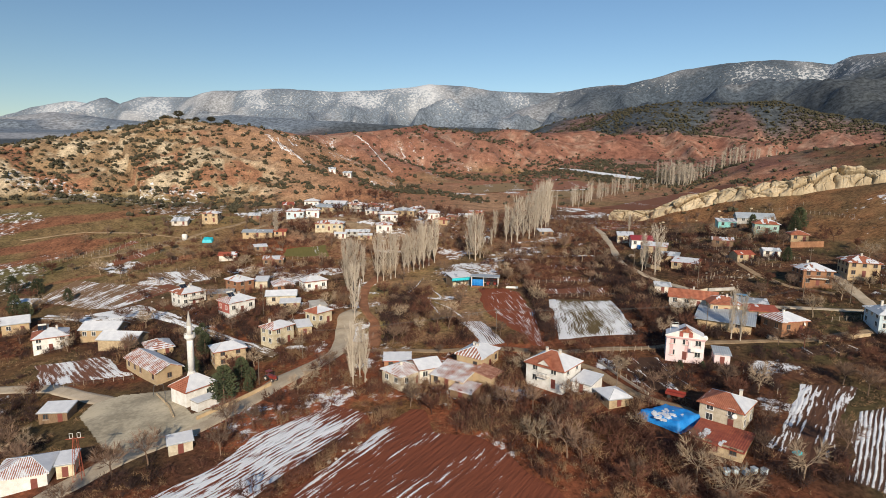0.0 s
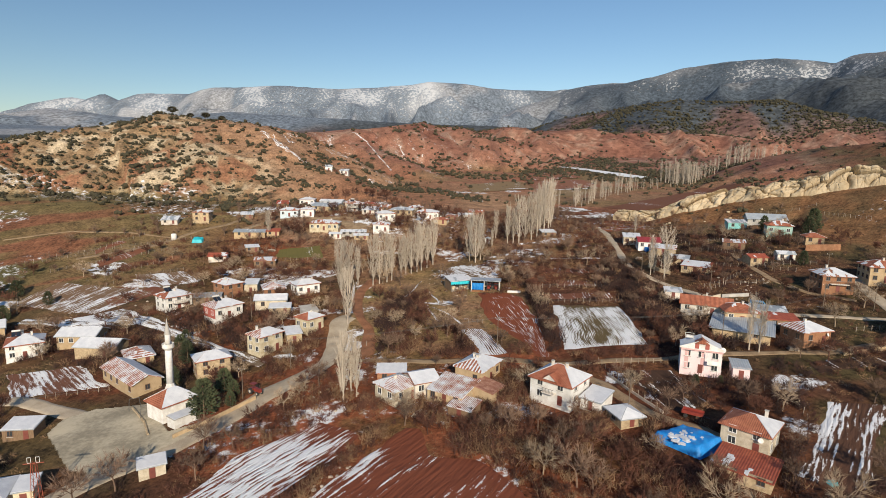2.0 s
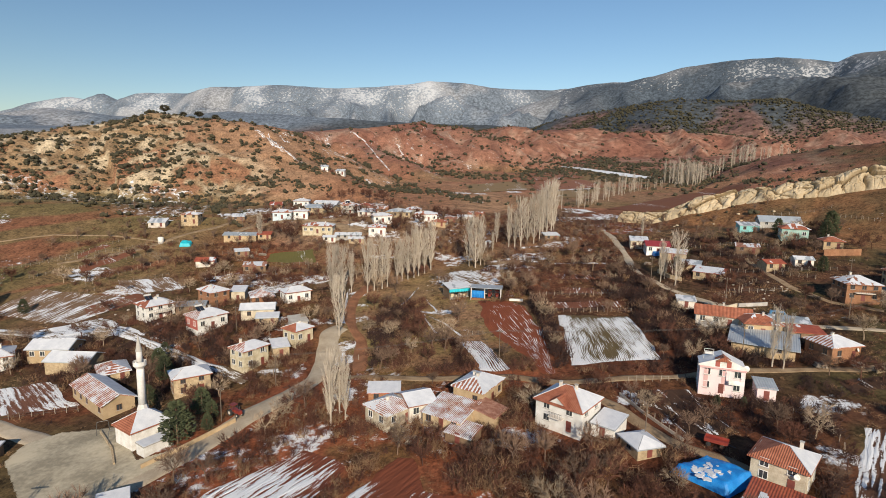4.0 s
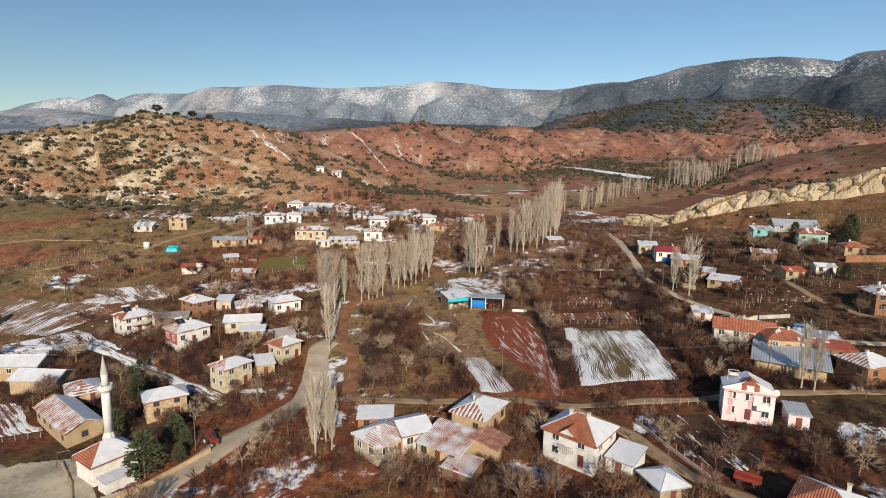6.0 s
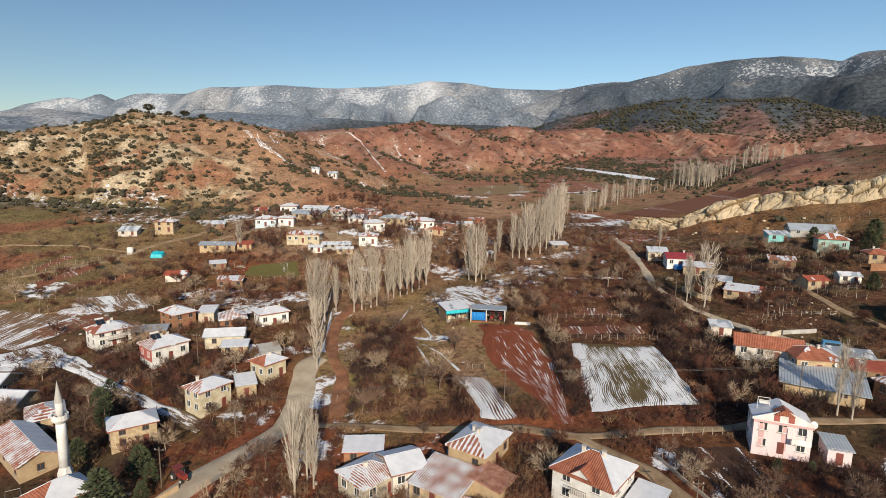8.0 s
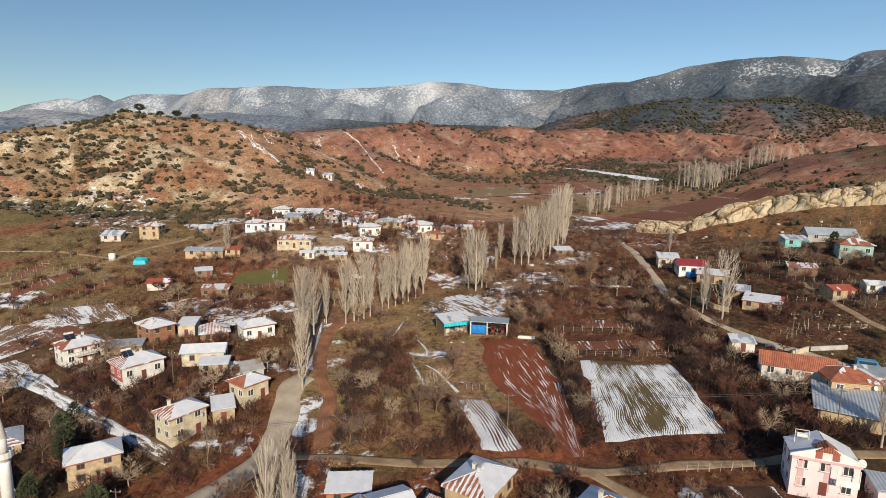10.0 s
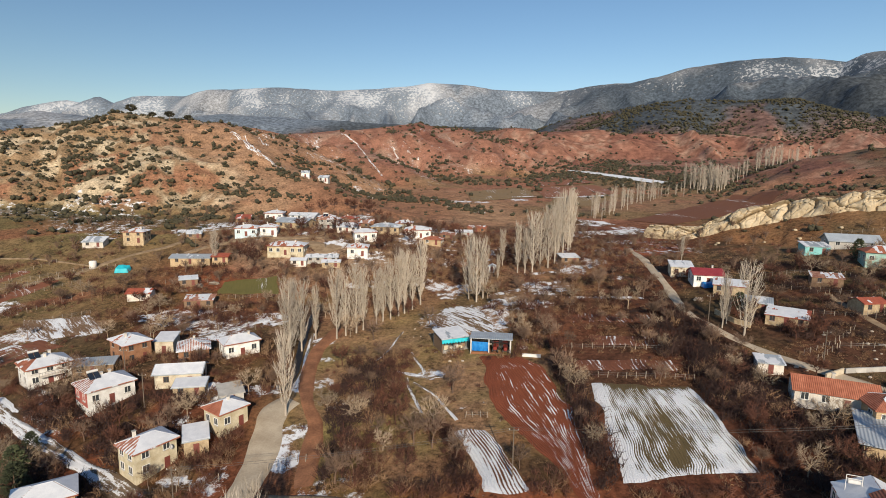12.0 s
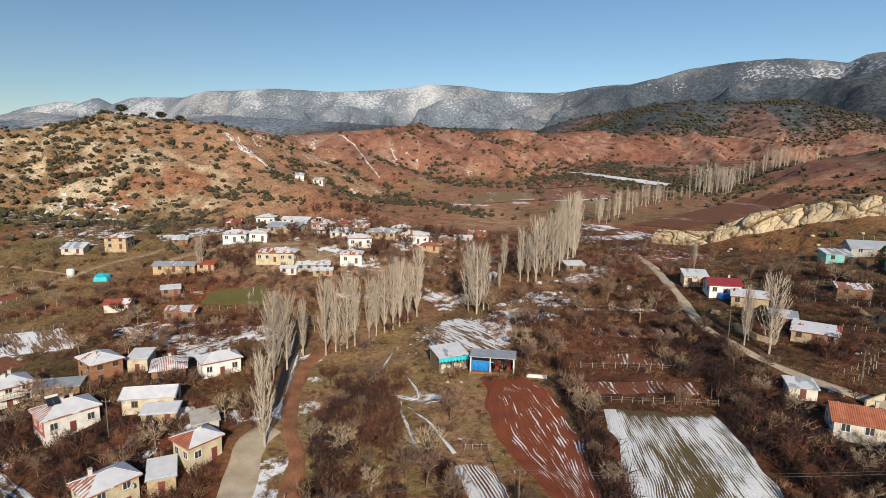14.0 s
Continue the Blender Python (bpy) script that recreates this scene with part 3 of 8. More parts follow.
FIELDS = {
    "snow_right": ((23.2, 172.5), (43.5, 169), (45.0, 143.5), (22.2, 140.6)),
    "red_strip": ((0.2, 183.5), (11, 185), (14, 179.5), (17.5, 167), (18.6, 155), (18.6, 136), (15.7, 136.2), (13.8, 141.2), (10.6, 150.6), (5.4, 158.4), (2.4, 165.2), (1.0, 176.5)),
    "snow_strip": ((-5.2, 157), (2.1, 156.4), (8.8, 138.6), (1, 137.4)),
    "red_front": ((-12, 107), (-9.4, 106), (-6.7, 96.5), (2.1, 95), (6.3, 91.8), (9.2, 86.5), (15.8, 79), (20, 66), (-37, 66), (-30.4, 77.7), (-22.6, 90.6)),
    "snow_front": ((-30.4, 108.6), (-20.6, 104.5), (-21.6, 100), (-27, 90.6), (-35, 77.7), (-42, 66), (-63, 66), (-55, 78.4), (-46.7, 89), (-43.5, 97.1)),
    "garden": ((-125, 136), (-105.6, 139.6), (-89, 128), (-112, 123)),
    "snow_slope": ((-162, 202), (-116.5, 194.4), (-126.7, 173.6), (-165, 182)),
    "snow_bank": ((-139.6, 167.6), (-120, 177.6), (-93.4, 161.7), (-127.9, 162.9)),
    "snow_high": ((-138, 210), (-118, 215), (-105.8, 203.7), (-121.8, 197.7)),
    "plough_right": ((71.5, 115.2), (82.6, 113.4), (59.6, 85.6), (52.6, 91.4)),
    "rows_right": ((77, 104.4), (93, 107), (80, 72), (60.6, 83.6)),
    "snow_shed": ((-11.5, 223), (-2.5, 225), (7.6, 198), (-13.5, 206)),
    "green": ((-90, 242), (-72, 247.3), (-65.7, 232.5), (-87, 231.5)),
    "far_plough": ((78, 362), (178, 462), (192, 425), (100, 352)),
    "far_snow": ((95, 700), (116, 680), (166, 566), (152, 545)),
}


def away(x, y, line):
    return crest(np.asarray(x, float), np.asarray(y, float), [(a, b, 0) for a, b in line])[0]


def inside(x, y, poly):
    x, y = np.asarray(x, float), np.asarray(y, float)
    hit = np.zeros(np.shape(x), bool)
    for (x0, y0), (x1, y1) in zip(poly, poly[1:] + poly[:1]):
        if y0 != y1:
            hit ^= ((y0 > y) != (y1 > y)) & (x < (x1 - x0) * (y - y0) / (y1 - y0) + x0)
    return hit


# ---- the ground: one sheet to the horizon ----
def build_ground():
    rows = [-500, -300, -180, -100, -50, -20, 5, 25, 40, 50]
    y, stepsize = 56.0, 0.95
    while y < 4300:
        rows.append(y)
        stepsize = 0.95 if y < 200 else 0.95 + (y - 200) * 0.0095
        y += stepsize
    cols = 420
    u = np.linspace(-1, 1, cols)
    u = np.sign(u) * (0.75 * np.abs(u) + 0.25 * np.abs(u) ** 2)
    R, U = np.meshgrid(np.array(rows), u, indexing="ij")
    half = np.where(R > 0, 95 + 1.0 * np.maximum(R, 0), 95 + 0.6 * np.abs(R))
    X, Y = -0.06 * np.maximum(R, 0) + U * half, R
    Z = land(X, Y)
    n1, n2, n3 = fbm(X, Y, 40, 4, 21), fbm(X, Y, 12, 4, 22), fbm(X, Y, 90, 3, 23)

    def blend(a, b, w):
        return a + (b - a) * np.clip(w, 0, 1)[..., None]

    def tint(r, g_, b):
        return np.broadcast_to(np.array([r, g_, b]), (*X.shape, 3))

    soil_and_haze = blend(tint(0.125, 0.047, 0.024), tint(0.27, 0.088, 0.041), 0.45 + 0.9 * n1)
    soil_and_haze = blend(soil_and_haze, tint(0.13, 0.088, 0.036), 0.7 * step(0.15, 0.6, n2 + 0.4 * n3))
    soil_and_haze = blend(soil_and_haze, tint(0.062, 0.036, 0.023), 0.7 * step(0.15, 0.5, fbm(X, Y, 22, 4, 29)))
    soil_and_haze = blend(soil_and_haze, blend(tint(0.31, 0.19, 0.105), tint(0.23, 0.18, 0.07), 0.5 + n2), 0.85 * step(1.15, 0.6, np.hypot((X + 14) / 34, (Y - 180) / 46)))
    soil_and_haze = blend(soil_and_haze, blend(tint(0.30, 0.185, 0.105), tint(0.22, 0.15, 0.07), 0.5 + n2), 0.6 * step(1.2, 0.6, np.hypot((X + 16) / 62, (Y - 250) / 62)))
    slope_left = step(-95, -140, X) * step(150, 200, Y)
    soil_and_haze = blend(soil_and_haze, blend(tint(0.20, 0.13, 0.064), tint(0.100, 0.086, 0.034), 0.45 + 0.8 * n1 + 0.3 * n2), slope_left)
    soil_and_haze = blend(soil_and_haze, blend(tint(0.090, 0.070, 0.032), tint(0.060, 0.040, 0.024), 0.5 + n1), 0.6 * step(-52, -64, X) * step(205, 188, Y) * step(0.35, -0.1, fbm(X, Y, 26, 3, 47)))
    stripe = step(0.1, 0.4, fbm(X * 0.35 + Y * 0.2, Y * 1.6 - X * 0.9, 24, 2, 44))
    soil_and_haze = blend(soil_and_haze, blend(tint(0.35, 0.225, 0.12), tint(0.19, 0.145, 0.06), 0.5 + 1.2 * fbm(X, Y, 28, 3, 48)), 0.75 * slope_left * step(250, 285, Y))
    soil_and_haze = blend(soil_and_haze, tint(0.22, 0.085, 0.05), slope_left * stripe * step(330, 250, Y) * 0.75)

    # eastern earth: its own dark brown and the shade there, both in this tint
    soil_and_haze = blend(soil_and_haze, blend(tint(0.085, 0.044, 0.026), tint(0.070, 0.060, 0.027), 0.5 + n2), 0.8 * step(46, 76, X) * step(275, 240, Y))

    soil_and_haze = blend(soil_and_haze, blend(tint(0.120, 0.043, 0.023), tint(0.070, 0.038, 0.022), 0.5 + n1), 0.65 * step(15, 27, X) * step(240, 215, Y) * step(62, 50, X))

    left = np.maximum(step(18, 26, Z) * step(-70, -110, X) * step(520, 480, Y) * step(255, 300, Y), 0)
    lefthill = blend(tint(0.275, 0.185, 0.105), tint(0.48, 0.385, 0.26), step(0.05, 0.5, n2 + 0.55 * fbm(X, Y, 5, 3, 27)))
    lefthill = blend(lefthill, tint(0.29, 0.135, 0.078), 0.8 * step(0.15, 0.45, n1) * step(-0.1, 0.2, -n2))
    lefthill = blend(lefthill, tint(0.33, 0.195, 0.115), step(-235, -195, X - 0.3 * (Y - 430)) * step(390, 430, Y + 0.4 * X + 95))
    soil_and_haze = blend(soil_and_haze, lefthill, left)
    soil_and_haze = blend(soil_and_haze, blend(tint(0.38, 0.27, 0.18), tint(0.27, 0.18, 0.11), 0.5 + n2), 0.7 * step(1.2, 0.7, np.hypot((X + 64) / 52, (Y - 286) / 40)))
    spur = step(318, 345, Y) * step(500, 460, Y) * step(-150, -120, X) * step(40, 10, X)
    back = step(330, 380, Y)
    soil_and_haze = blend(soil_and_haze, blend(blend(tint(0.31, 0.14, 0.085), tint(0.25, 0.15, 0.085), 0.5 + n1), tint(0.20, 0.15, 0.07), 0.6 * step(0.2, 0.5, fbm(X * 0.5 - Y * 0.3, Y * 1.4 + X * 0.6, 60, 3, 45))), back * (1 - left))
    soil_and_haze = blend(soil_and_haze, blend(tint(0.36, 0.215, 0.125), tint(0.30, 0.15, 0.085), 0.5 + n1), 0.85 * spur)
    red = step(480, 540, Y + 0.3 * X) * step(32, 48, Z)
    redsoil = blend(tint(0.265, 0.130, 0.088), tint(0.34, 0.21, 0.15), step(0.0, 0.5, n2))
    redsoil = blend(redsoil, tint(0.215, 0.098, 0.068), step(0.0, 0.6, n1))
    soil_and_haze = blend(soil_and_haze, redsoil, red)
    d_rock, _ = crest(X, Y, ROCK_HILL)
    rock = step(85, 45, d_rock) * step(80, 110, X)
    soil_and_haze = blend(soil_and_haze, blend(tint(0.235, 0.12, 0.056), tint(0.14, 0.092, 0.045), 0.5 + n2), rock)
    right = step(200, 260, X - 0.2 * (Y - 300)) * step(300, 340, Y) * step(900, 700, Y)
    soil_and_haze = blend(soil_and_haze, blend(tint(0.15, 0.075, 0.045), tint(0.095, 0.072, 0.038), 0.5 + n2), right)
    # blue-grey of the far woods and peaks paints aerial haze into the base colour
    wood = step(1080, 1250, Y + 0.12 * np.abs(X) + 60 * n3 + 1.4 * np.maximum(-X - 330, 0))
    hazed_wood = blend(tint(0.064, 0.074, 0.084), tint(0.16, 0.095, 0.08), step(0.0, 0.5, fbm(X, Y, 130, 4, 31) - 0.5 * step(130, 190, Z)) * step(1700, 1350, Y))
    soil_and_haze = blend(soil_and_haze, hazed_wood, wood)
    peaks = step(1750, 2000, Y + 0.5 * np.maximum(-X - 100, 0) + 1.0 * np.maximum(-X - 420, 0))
    soil_and_haze = blend(soil_and_haze, blend(tint(0.155, 0.185, 0.225), tint(0.29, 0.30, 0.32), step(0.0, 0.55, fbm(X, Y, 220, 5, 33))), peaks * step(700, 100, X))
    soil_and_haze = blend(soil_and_haze, blend(tint(0.075, 0.094, 0.118), tint(0.165, 0.175, 0.19), step(0.0, 0.5, fbm(X, Y, 200, 5, 34) - 0.8 + 1.3 * step(280, 430, Z))), peaks * step(100, 700, X))

    north = np.gradient(Z, axis=1) / np.maximum(np.gradient(X, axis=1), 1e-3)
    snow = np.full(X.shape, 0.17) + 0.24 * step(0.1, 0.5, n1)
    snow = np.where(Y > 330, 0.02 + 0.10 * step(0.25, 0.6, n2), snow)
    snow = snow + step(0.02, 0.35, -north) * 0.30 * step(360, 460, Y) * step(1000, 900, Y)
    high = step(150, 330, Z)
    snow = np.where(peaks > 0.5, 0.06 + 0.30 * high * (0.75 + 0.8 * fbm(X, Y, 140, 5, 36)) + 0.12 * step(200, -400, X) + (0.10 * step(280, 420, Z) * (0.8 + 0.8 * fbm(X, Y, 120, 4, 38)) - 0.10 * step(360, 260, Z)) * step(100, 500, X), snow)
    snow = np.where((X > 84) & (Y > 240) & (Y < 330), 0.06, snow)
    drifts = []  # x, y, size of the snow patches
    drifts += [(-150, 215, 10), (-120, 300, 14), (-128, 288, 9), (-6, 207, 7), (2, 211, 7), (-10, 213, 7), (-12, 178, 3), (5, 225, 6), (-5, 240, 7), (22, 232, 8), (36, 262, 9), (60, 300, 10), (70, 330, 8), (-40, 240, 6), (85, 128, 4), (-118, 112, 8), (-112, 100, 7), (-60, 156, 5), (-57.1, 169.1, 5), (-46.3, 171.8, 6), (-51.5, 143.9, 5), (-27, 130, 5), (-33.6, 150.5, 4), (-31, 112, 6), (-8, 214, 11), (-2, 219, 9), (4, 206, 5), (-19, 244, 8), (-9, 233, 5), (20, 238, 6)]
    drifts += [(12, 222, 5), (18, 221, 4), (45, 240, 5), (45, 318, 9), (58, 352, 9), (74, 338, 10), (64, 330, 7), (30, 250, 5), (63, 107, 4), (78, 128, 4), (70, 124, 4), (33, 126, 5), (40, 118, 5), (46, 128, 3), (-39, 174.6, 6), (-37.8, 189.1, 4), (-41.9, 198.6, 4), (-35, 156.6, 5), (-46.7, 143.2, 5), (-69.8, 205.5, 10), (-80, 209, 8), (-90, 213, 9), (-60, 212, 7), (-68.2, 156.1, 3), (-94.4, 168.1, 4), (-3, 113, 6), (8, 112, 5), (-7, 119, 5), (-8, 190, 4), (-110, 312, 9)]
    drifts += [(-88, 397, 5), (-86, 433, 5), (-73, 419, 5), (-56, 418, 5), (-44, 408, 5), (-31, 422, 5), (-20, 397, 5), (-1, 376, 5)]
    drifts += [(-124, 201, 10), (-112, 204, 8), (-100.8, 212.8, 5), (-92, 215, 6), (-84, 217.2, 5), (-118, 196, 7), (-75, 288, 8), (-58, 277, 7), (-88, 296, 7), (-38, 302, 8), (-64, 330, 9), (-20, 312, 8), (-72, 302, 8), (-50, 290, 7), (-96, 284, 8), (-60, 266, 6), (-30, 286, 7), (-44, 268, 5), (0, 420, 9), (25, 437, 10), (62, 434, 12), (-14, 419, 9)]
    for px, py, size in drifts:
        snow = np.maximum(snow, 0.54 * step(size * 1.3, size * 0.35, np.hypot((X - px) * 0.8, Y - py) + 3 * n2))
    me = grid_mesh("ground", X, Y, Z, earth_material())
    colour = me.attributes.new("soil_and_haze", "FLOAT_COLOR", "POINT")
    colour.data.foreach_set("color", np.concatenate([soil_and_haze, np.ones((*X.shape, 1))], -1).ravel().astype(np.float32))
    share = me.attributes.new("snow_share", "FLOAT", "POINT")
    share.data.foreach_set("value", np.clip(snow, 0, 1).ravel().astype(np.float32))
    grain = me.attributes.new("grain_size", "FLOAT", "POINT")
    grain.data.foreach_set("value", step(450, 1300, Y).ravel().astype(np.float32))
    tagged(new("ground", me), "brown winter ground with red earth, dry grass and patchy snow", "ground", kind="structure")


build_ground()


def road(name, line, width, mat, label, kind="road", lift=0.10):
    """A worn ribbon laid on the ground along a line."""
    pts = np.array(line, float)
    seg = np.hypot(*np.diff(pts, axis=0).T)
    s = np.concatenate([[0], np.cumsum(seg)])
    t = np.linspace(0, s[-1], max(int(s[-1] / 1.2), 4))
    cx, cy = np.interp(t, s, pts[:, 0]), np.interp(t, s, pts[:, 1])
    for _ in range(3):
        cx[1:-1], cy[1:-1] = (cx[:-2] + 2 * cx[1:-1] + cx[2:]) / 4, (cy[:-2] + 2 * cy[1:-1] + cy[2:]) / 4
    tx, ty = np.gradient(cx), np.gradient(cy)
    n = np.hypot(tx, ty)
    nx, ny = -ty / n, tx / n
    k = np.array([-0.5, -0.44, -0.25, 0, 0.25, 0.44, 0.5])
    wide = width * (1 + (0.16 if width > 4 else 0.3) * fbm(cx, cy, 7, 4, 50))
    X = cx[:, None] + nx[:, None] * k * wide[:, None]
    Y = cy[:, None] + ny[:, None] * k * wide[:, None]
    edge = np.array([-0.3, 0, 0, 0.02, 0, 0, -0.3])
    Z = land(X, Y) + lift + edge
    me = grid_mesh(name, X[:, ::-1], Y[:, ::-1], Z[:, ::-1], mat, (np.broadcast_to(k * width, X.shape), np.broadcast_to(t[:, None], X.shape)))
    return tagged(new(name, me), label, kind, kind="structure")


for key, (line, width) in ROADS.items():
    if key in ("hill", "village", "square", "slope_path", "orchard_path", "crossing", "lane"):
        road("track", line, width, M["dirt_track"], "tan dirt track worn between gardens and slopes", "track", 0.08)
    else:
        road("road", line, width, M["gravel_road"], "pale packed gravel village road between gardens")
snowy = field_material("snowy_track", (0.16, 0.11, 0.07), (0.20, 0.15, 0.10), 0.60, 1.6, 5.0, 0.3, 0.8)
road("track", *TRACKS["snowy"], snowy, "snow-covered cart track with wheel ruts", "track")
rut = field_material("snowy_rut", (0.16, 0.11, 0.07), (0.20, 0.15, 0.10), 0.60, 3.0, 3.0, 0.1, 1.2)
for key in ("snow_ledge", "rut_a", "rut_b", "rut_c", "rut_d", "rut_e"):
    road("track", *TRACKS[key], rut, "snow lying in a narrow cart rut", "track", 0.06)
gully = field_material("snowy_gully", (0.30, 0.18, 0.11), (0.36, 0.22, 0.14), 0.53, 3.0, 3.0, 0.1, 2.2)
for key in "abcdef":
    road("track", *TRACKS["gully_" + key], gully, "snow left in a steep erosion gully", "gully", 0.35)
road("track", *TRACKS["bank"], rut, "snow lying along the bank of the ditch", "track", 0.08)
road("ditch", *TRACKS["ditch"], M["ditch"], "dark wet ditch beside the poplars", "ditch", 0.05)
road("track", *TRACKS["red"], M["red_earth"], "reddish bare earth track along the poplars", "track")


def patch(name, corners, mat, label, bow=0.0, lift=0.07, category="field", rounds=False, bias=None, sides=None, rows=None):
    """A field: a sheet between four corners (far left, far right, near right, near left), or between two `sides` from far to near, draped on the ground; `rows`: the way of straight furrows."""
    a, b, c, d = (np.array(p, float) for p in (corners if sides is None else (sides[0][0], sides[1][0], sides[1][-1], sides[0][-1])))
    across, along = (np.linalg.norm(b - a) + np.linalg.norm(c - d)) / 2, (np.linalg.norm(d - a) + np.linalg.norm(c - b)) / 2
    nu, nv = max(int(across / 0.8), 6 if sides is None else 18), max(int(along / 0.8), 6)
    if across > 60:
        nu, nv = 40, 40
    U, V = np.meshgrid(np.linspace(0, 1, nu), np.linspace(0, 1, nv))
    P = ((1 - U) * (1 - V))[..., None] * a + (U * (1 - V))[..., None] * b + (U * V)[..., None] * c + ((1 - U) * V)[..., None] * d
    if sides is not None:
        edge = []
        for line in sides:
            q = np.array(line, float)
            s = np.concatenate([[0], np.cumsum(np.hypot(*np.diff(q, axis=0).T))])
            ex, ey = np.interp(V[:, 0], s / s[-1], q[:, 0]), np.interp(V[:, 0], s / s[-1], q[:, 1])
            for _ in range(4):
                ex[1:-1], ey[1:-1] = (ex[:-2] + 2 * ex[1:-1] + ex[2:]) / 4, (ey[:-2] + 2 * ey[1:-1] + ey[2:]) / 4
            edge.append(np.stack([ex, ey], -1)[:, None, :])
        across = float(np.mean(np.linalg.norm(edge[1] - edge[0], axis=-1)))
        P = edge[0] * (1 - U[..., None]) + edge[1] * U[..., None]
    X, Y = P[..., 0] + bow * np.sin(math.pi * V), P[..., 1]
    rim = np.minimum(np.minimum(U * nu, (1 - U) * nu), np.minimum(V * nv, (1 - V) * nv))
    wob = np.clip(1 - rim / 3, 0, 1)
    X, Y = X + wob * 0.9 * fbm(X, Y, 6, 3, 60), Y + wob * 0.9 * fbm(X, Y, 6, 3, 61)
    Z = land(X, Y) + lift + np.where(rim < 0.5, -0.15, 0.05 * fbm(X, Y, 2.0, 2, 62))
    A, B = U * across, V * along
    if rounds:  # hand-steered furrows wander a little
        A = A + 1.6 * np.sin(math.pi * U) * (1 - V) ** 2 + 0.35 * fbm(X, Y, 7, 3, 64)
    if rows is not None:
        k = math.hypot(*rows)
        A, B = (X - a[0]) * rows[1] / k - (Y - a[1]) * rows[0] / k, (X - a[0]) * rows[0] / k + (Y - a[1]) * rows[1] / k
        A = A + 0.25 * fbm(X, Y, 14, 2, 65)
    me = grid_mesh(name, X[::-1], Y[::-1], Z[::-1], mat, (A[::-1], B[::-1]))
    if bias is not None:
        more = me.attributes.new("snow_bias", "FLOAT", "POINT")
        more.data.foreach_set("value", np.ascontiguousarray(bias(U, V)[::-1]).ravel().astype(np.float32))
    return tagged(new(name, me), label, category, kind="structure")


RED_A, RED_B = (0.14, 0.042, 0.022), (0.24, 0.075, 0.04)
patch("field", FIELDS["snow_right"], field_material("snowy_plough", (0.10, 0.075, 0.036), (0.17, 0.12, 0.055), 0.46, 0.40, 2.6, 1.0, 1.2, 0.9), "ploughed field with snow lying in its furrows", rounds=True,
      bias=lambda U, V: 0.34 + 1.0 * step(0.2, 0.06, U) + 0.35 * np.exp(-((U - 0.8) / 0.12) ** 2) - 1.0 * np.exp(-((U - 0.5) / 0.22) ** 2 - ((V - 0.66) / 0.36) ** 2) - 1.6 * step(0.09, 0.02, V) * step(0.1, 0.2, U) + 0.7 * step(0.9, 1.0, V) - 0.6 * np.exp(-((U - 0.35) / 0.18) ** 2 - ((V - 0.1) / 0.12) ** 2))
patch("field", None, field_material("red_plough", (0.17, 0.048, 0.023), (0.29, 0.086, 0.042), 0.06, 0.44, 2.2, 1.1, 1.4, 0.6), "red ploughed strip with thin snow in curved furrows", rounds=True,
      sides=([(0.6, 187.0), (0.9, 176.5), (2.4, 165.2), (5.4, 158.4), (10.6, 150.6), (13.8, 141.2), (15.7, 136.2)], [(9, 186.8), (14.8, 180.5), (17.6, 167), (18.8, 155), (18.8, 146), (18.6, 136)]),
      bias=lambda U, V: 0.3 * step(0.15, 0.5, V) + 0.15 * step(0.3, 0.8, U) - 1.2 * step(0.14, 0.04, V) - 1.0 * step(0.22, 0.12, U))
patch("field", FIELDS["snow_strip"], field_material("snowy_strip", (0.13, 0.06, 0.034), (0.19, 0.085, 0.05), 0.5, 0.62, 4.0, 1.2, 0.8, 0.8), "narrow garden plot half covered by snow", 1.0,
      bias=lambda U, V: 1.3 * step(0.42, 0.25, U) + 0.5 * step(0.7, 0.95, V))
patch("field", None, field_material("bare_red_plough", RED_A, RED_B, 0.03, 1.3, 7.0, 0.5, 1.3), "bare red ploughed field with few snow streaks", rows=(26, 39),
      sides=([(-12, 107), (-22.6, 90.6), (-30.4, 77.7), (-37, 66)], [(-9.4, 106), (-6.7, 96.5), (2.1, 95), (6.3, 91.8), (9.2, 86.5), (15.8, 79), (20, 66)]),
      bias=lambda U, V: 0.85 * step(0.3, 0.08, U) * step(0.16, 0.24, V) + 0.55 * np.exp(-((U - 0.45) / 0.1) ** 2) * step(0.45, 0.7, V) - 0.6 * step(0.25, 0.1, V))
patch("field", None, field_material("snow_over_red", RED_A, RED_B, 0.50, 0.9, 5.0, 0.5, 1.9), "sloping red field mostly covered by streaky snow", rows=(26, 39),
      sides=([(-30.4, 108.6), (-43.5, 97.1), (-46.7, 89), (-55, 78.4), (-63, 66)], [(-20.6, 104.5), (-21.6, 100), (-27, 90.6), (-35, 77.7), (-42, 66)]),
      bias=lambda U, V: 0.5 * step(0.15, 0.35, V) - 0.9 * step(0.2, 0.05, V) - 0.7 * np.exp(-((U - 0.75) / 0.2) ** 2 - ((V - 0.45) / 0.12) ** 2) - 0.6 * step(0.85, 1.0, U))
patch("field", FIELDS["garden"], field_material("snowy_garden", (0.13, 0.06, 0.035), (0.20, 0.09, 0.06), 0.48, 1.6, 6.0, 0.35, 0.7), "dark red garden plot with melting snow rows")
patch("field", FIELDS["snow_slope"], field_material("snowy_slope", (0.17, 0.10, 0.06), (0.22, 0.14, 0.08), 0.36, 1.4, 6.0, 0.3, 1.3), "gentle slope with wind-torn snow cover")
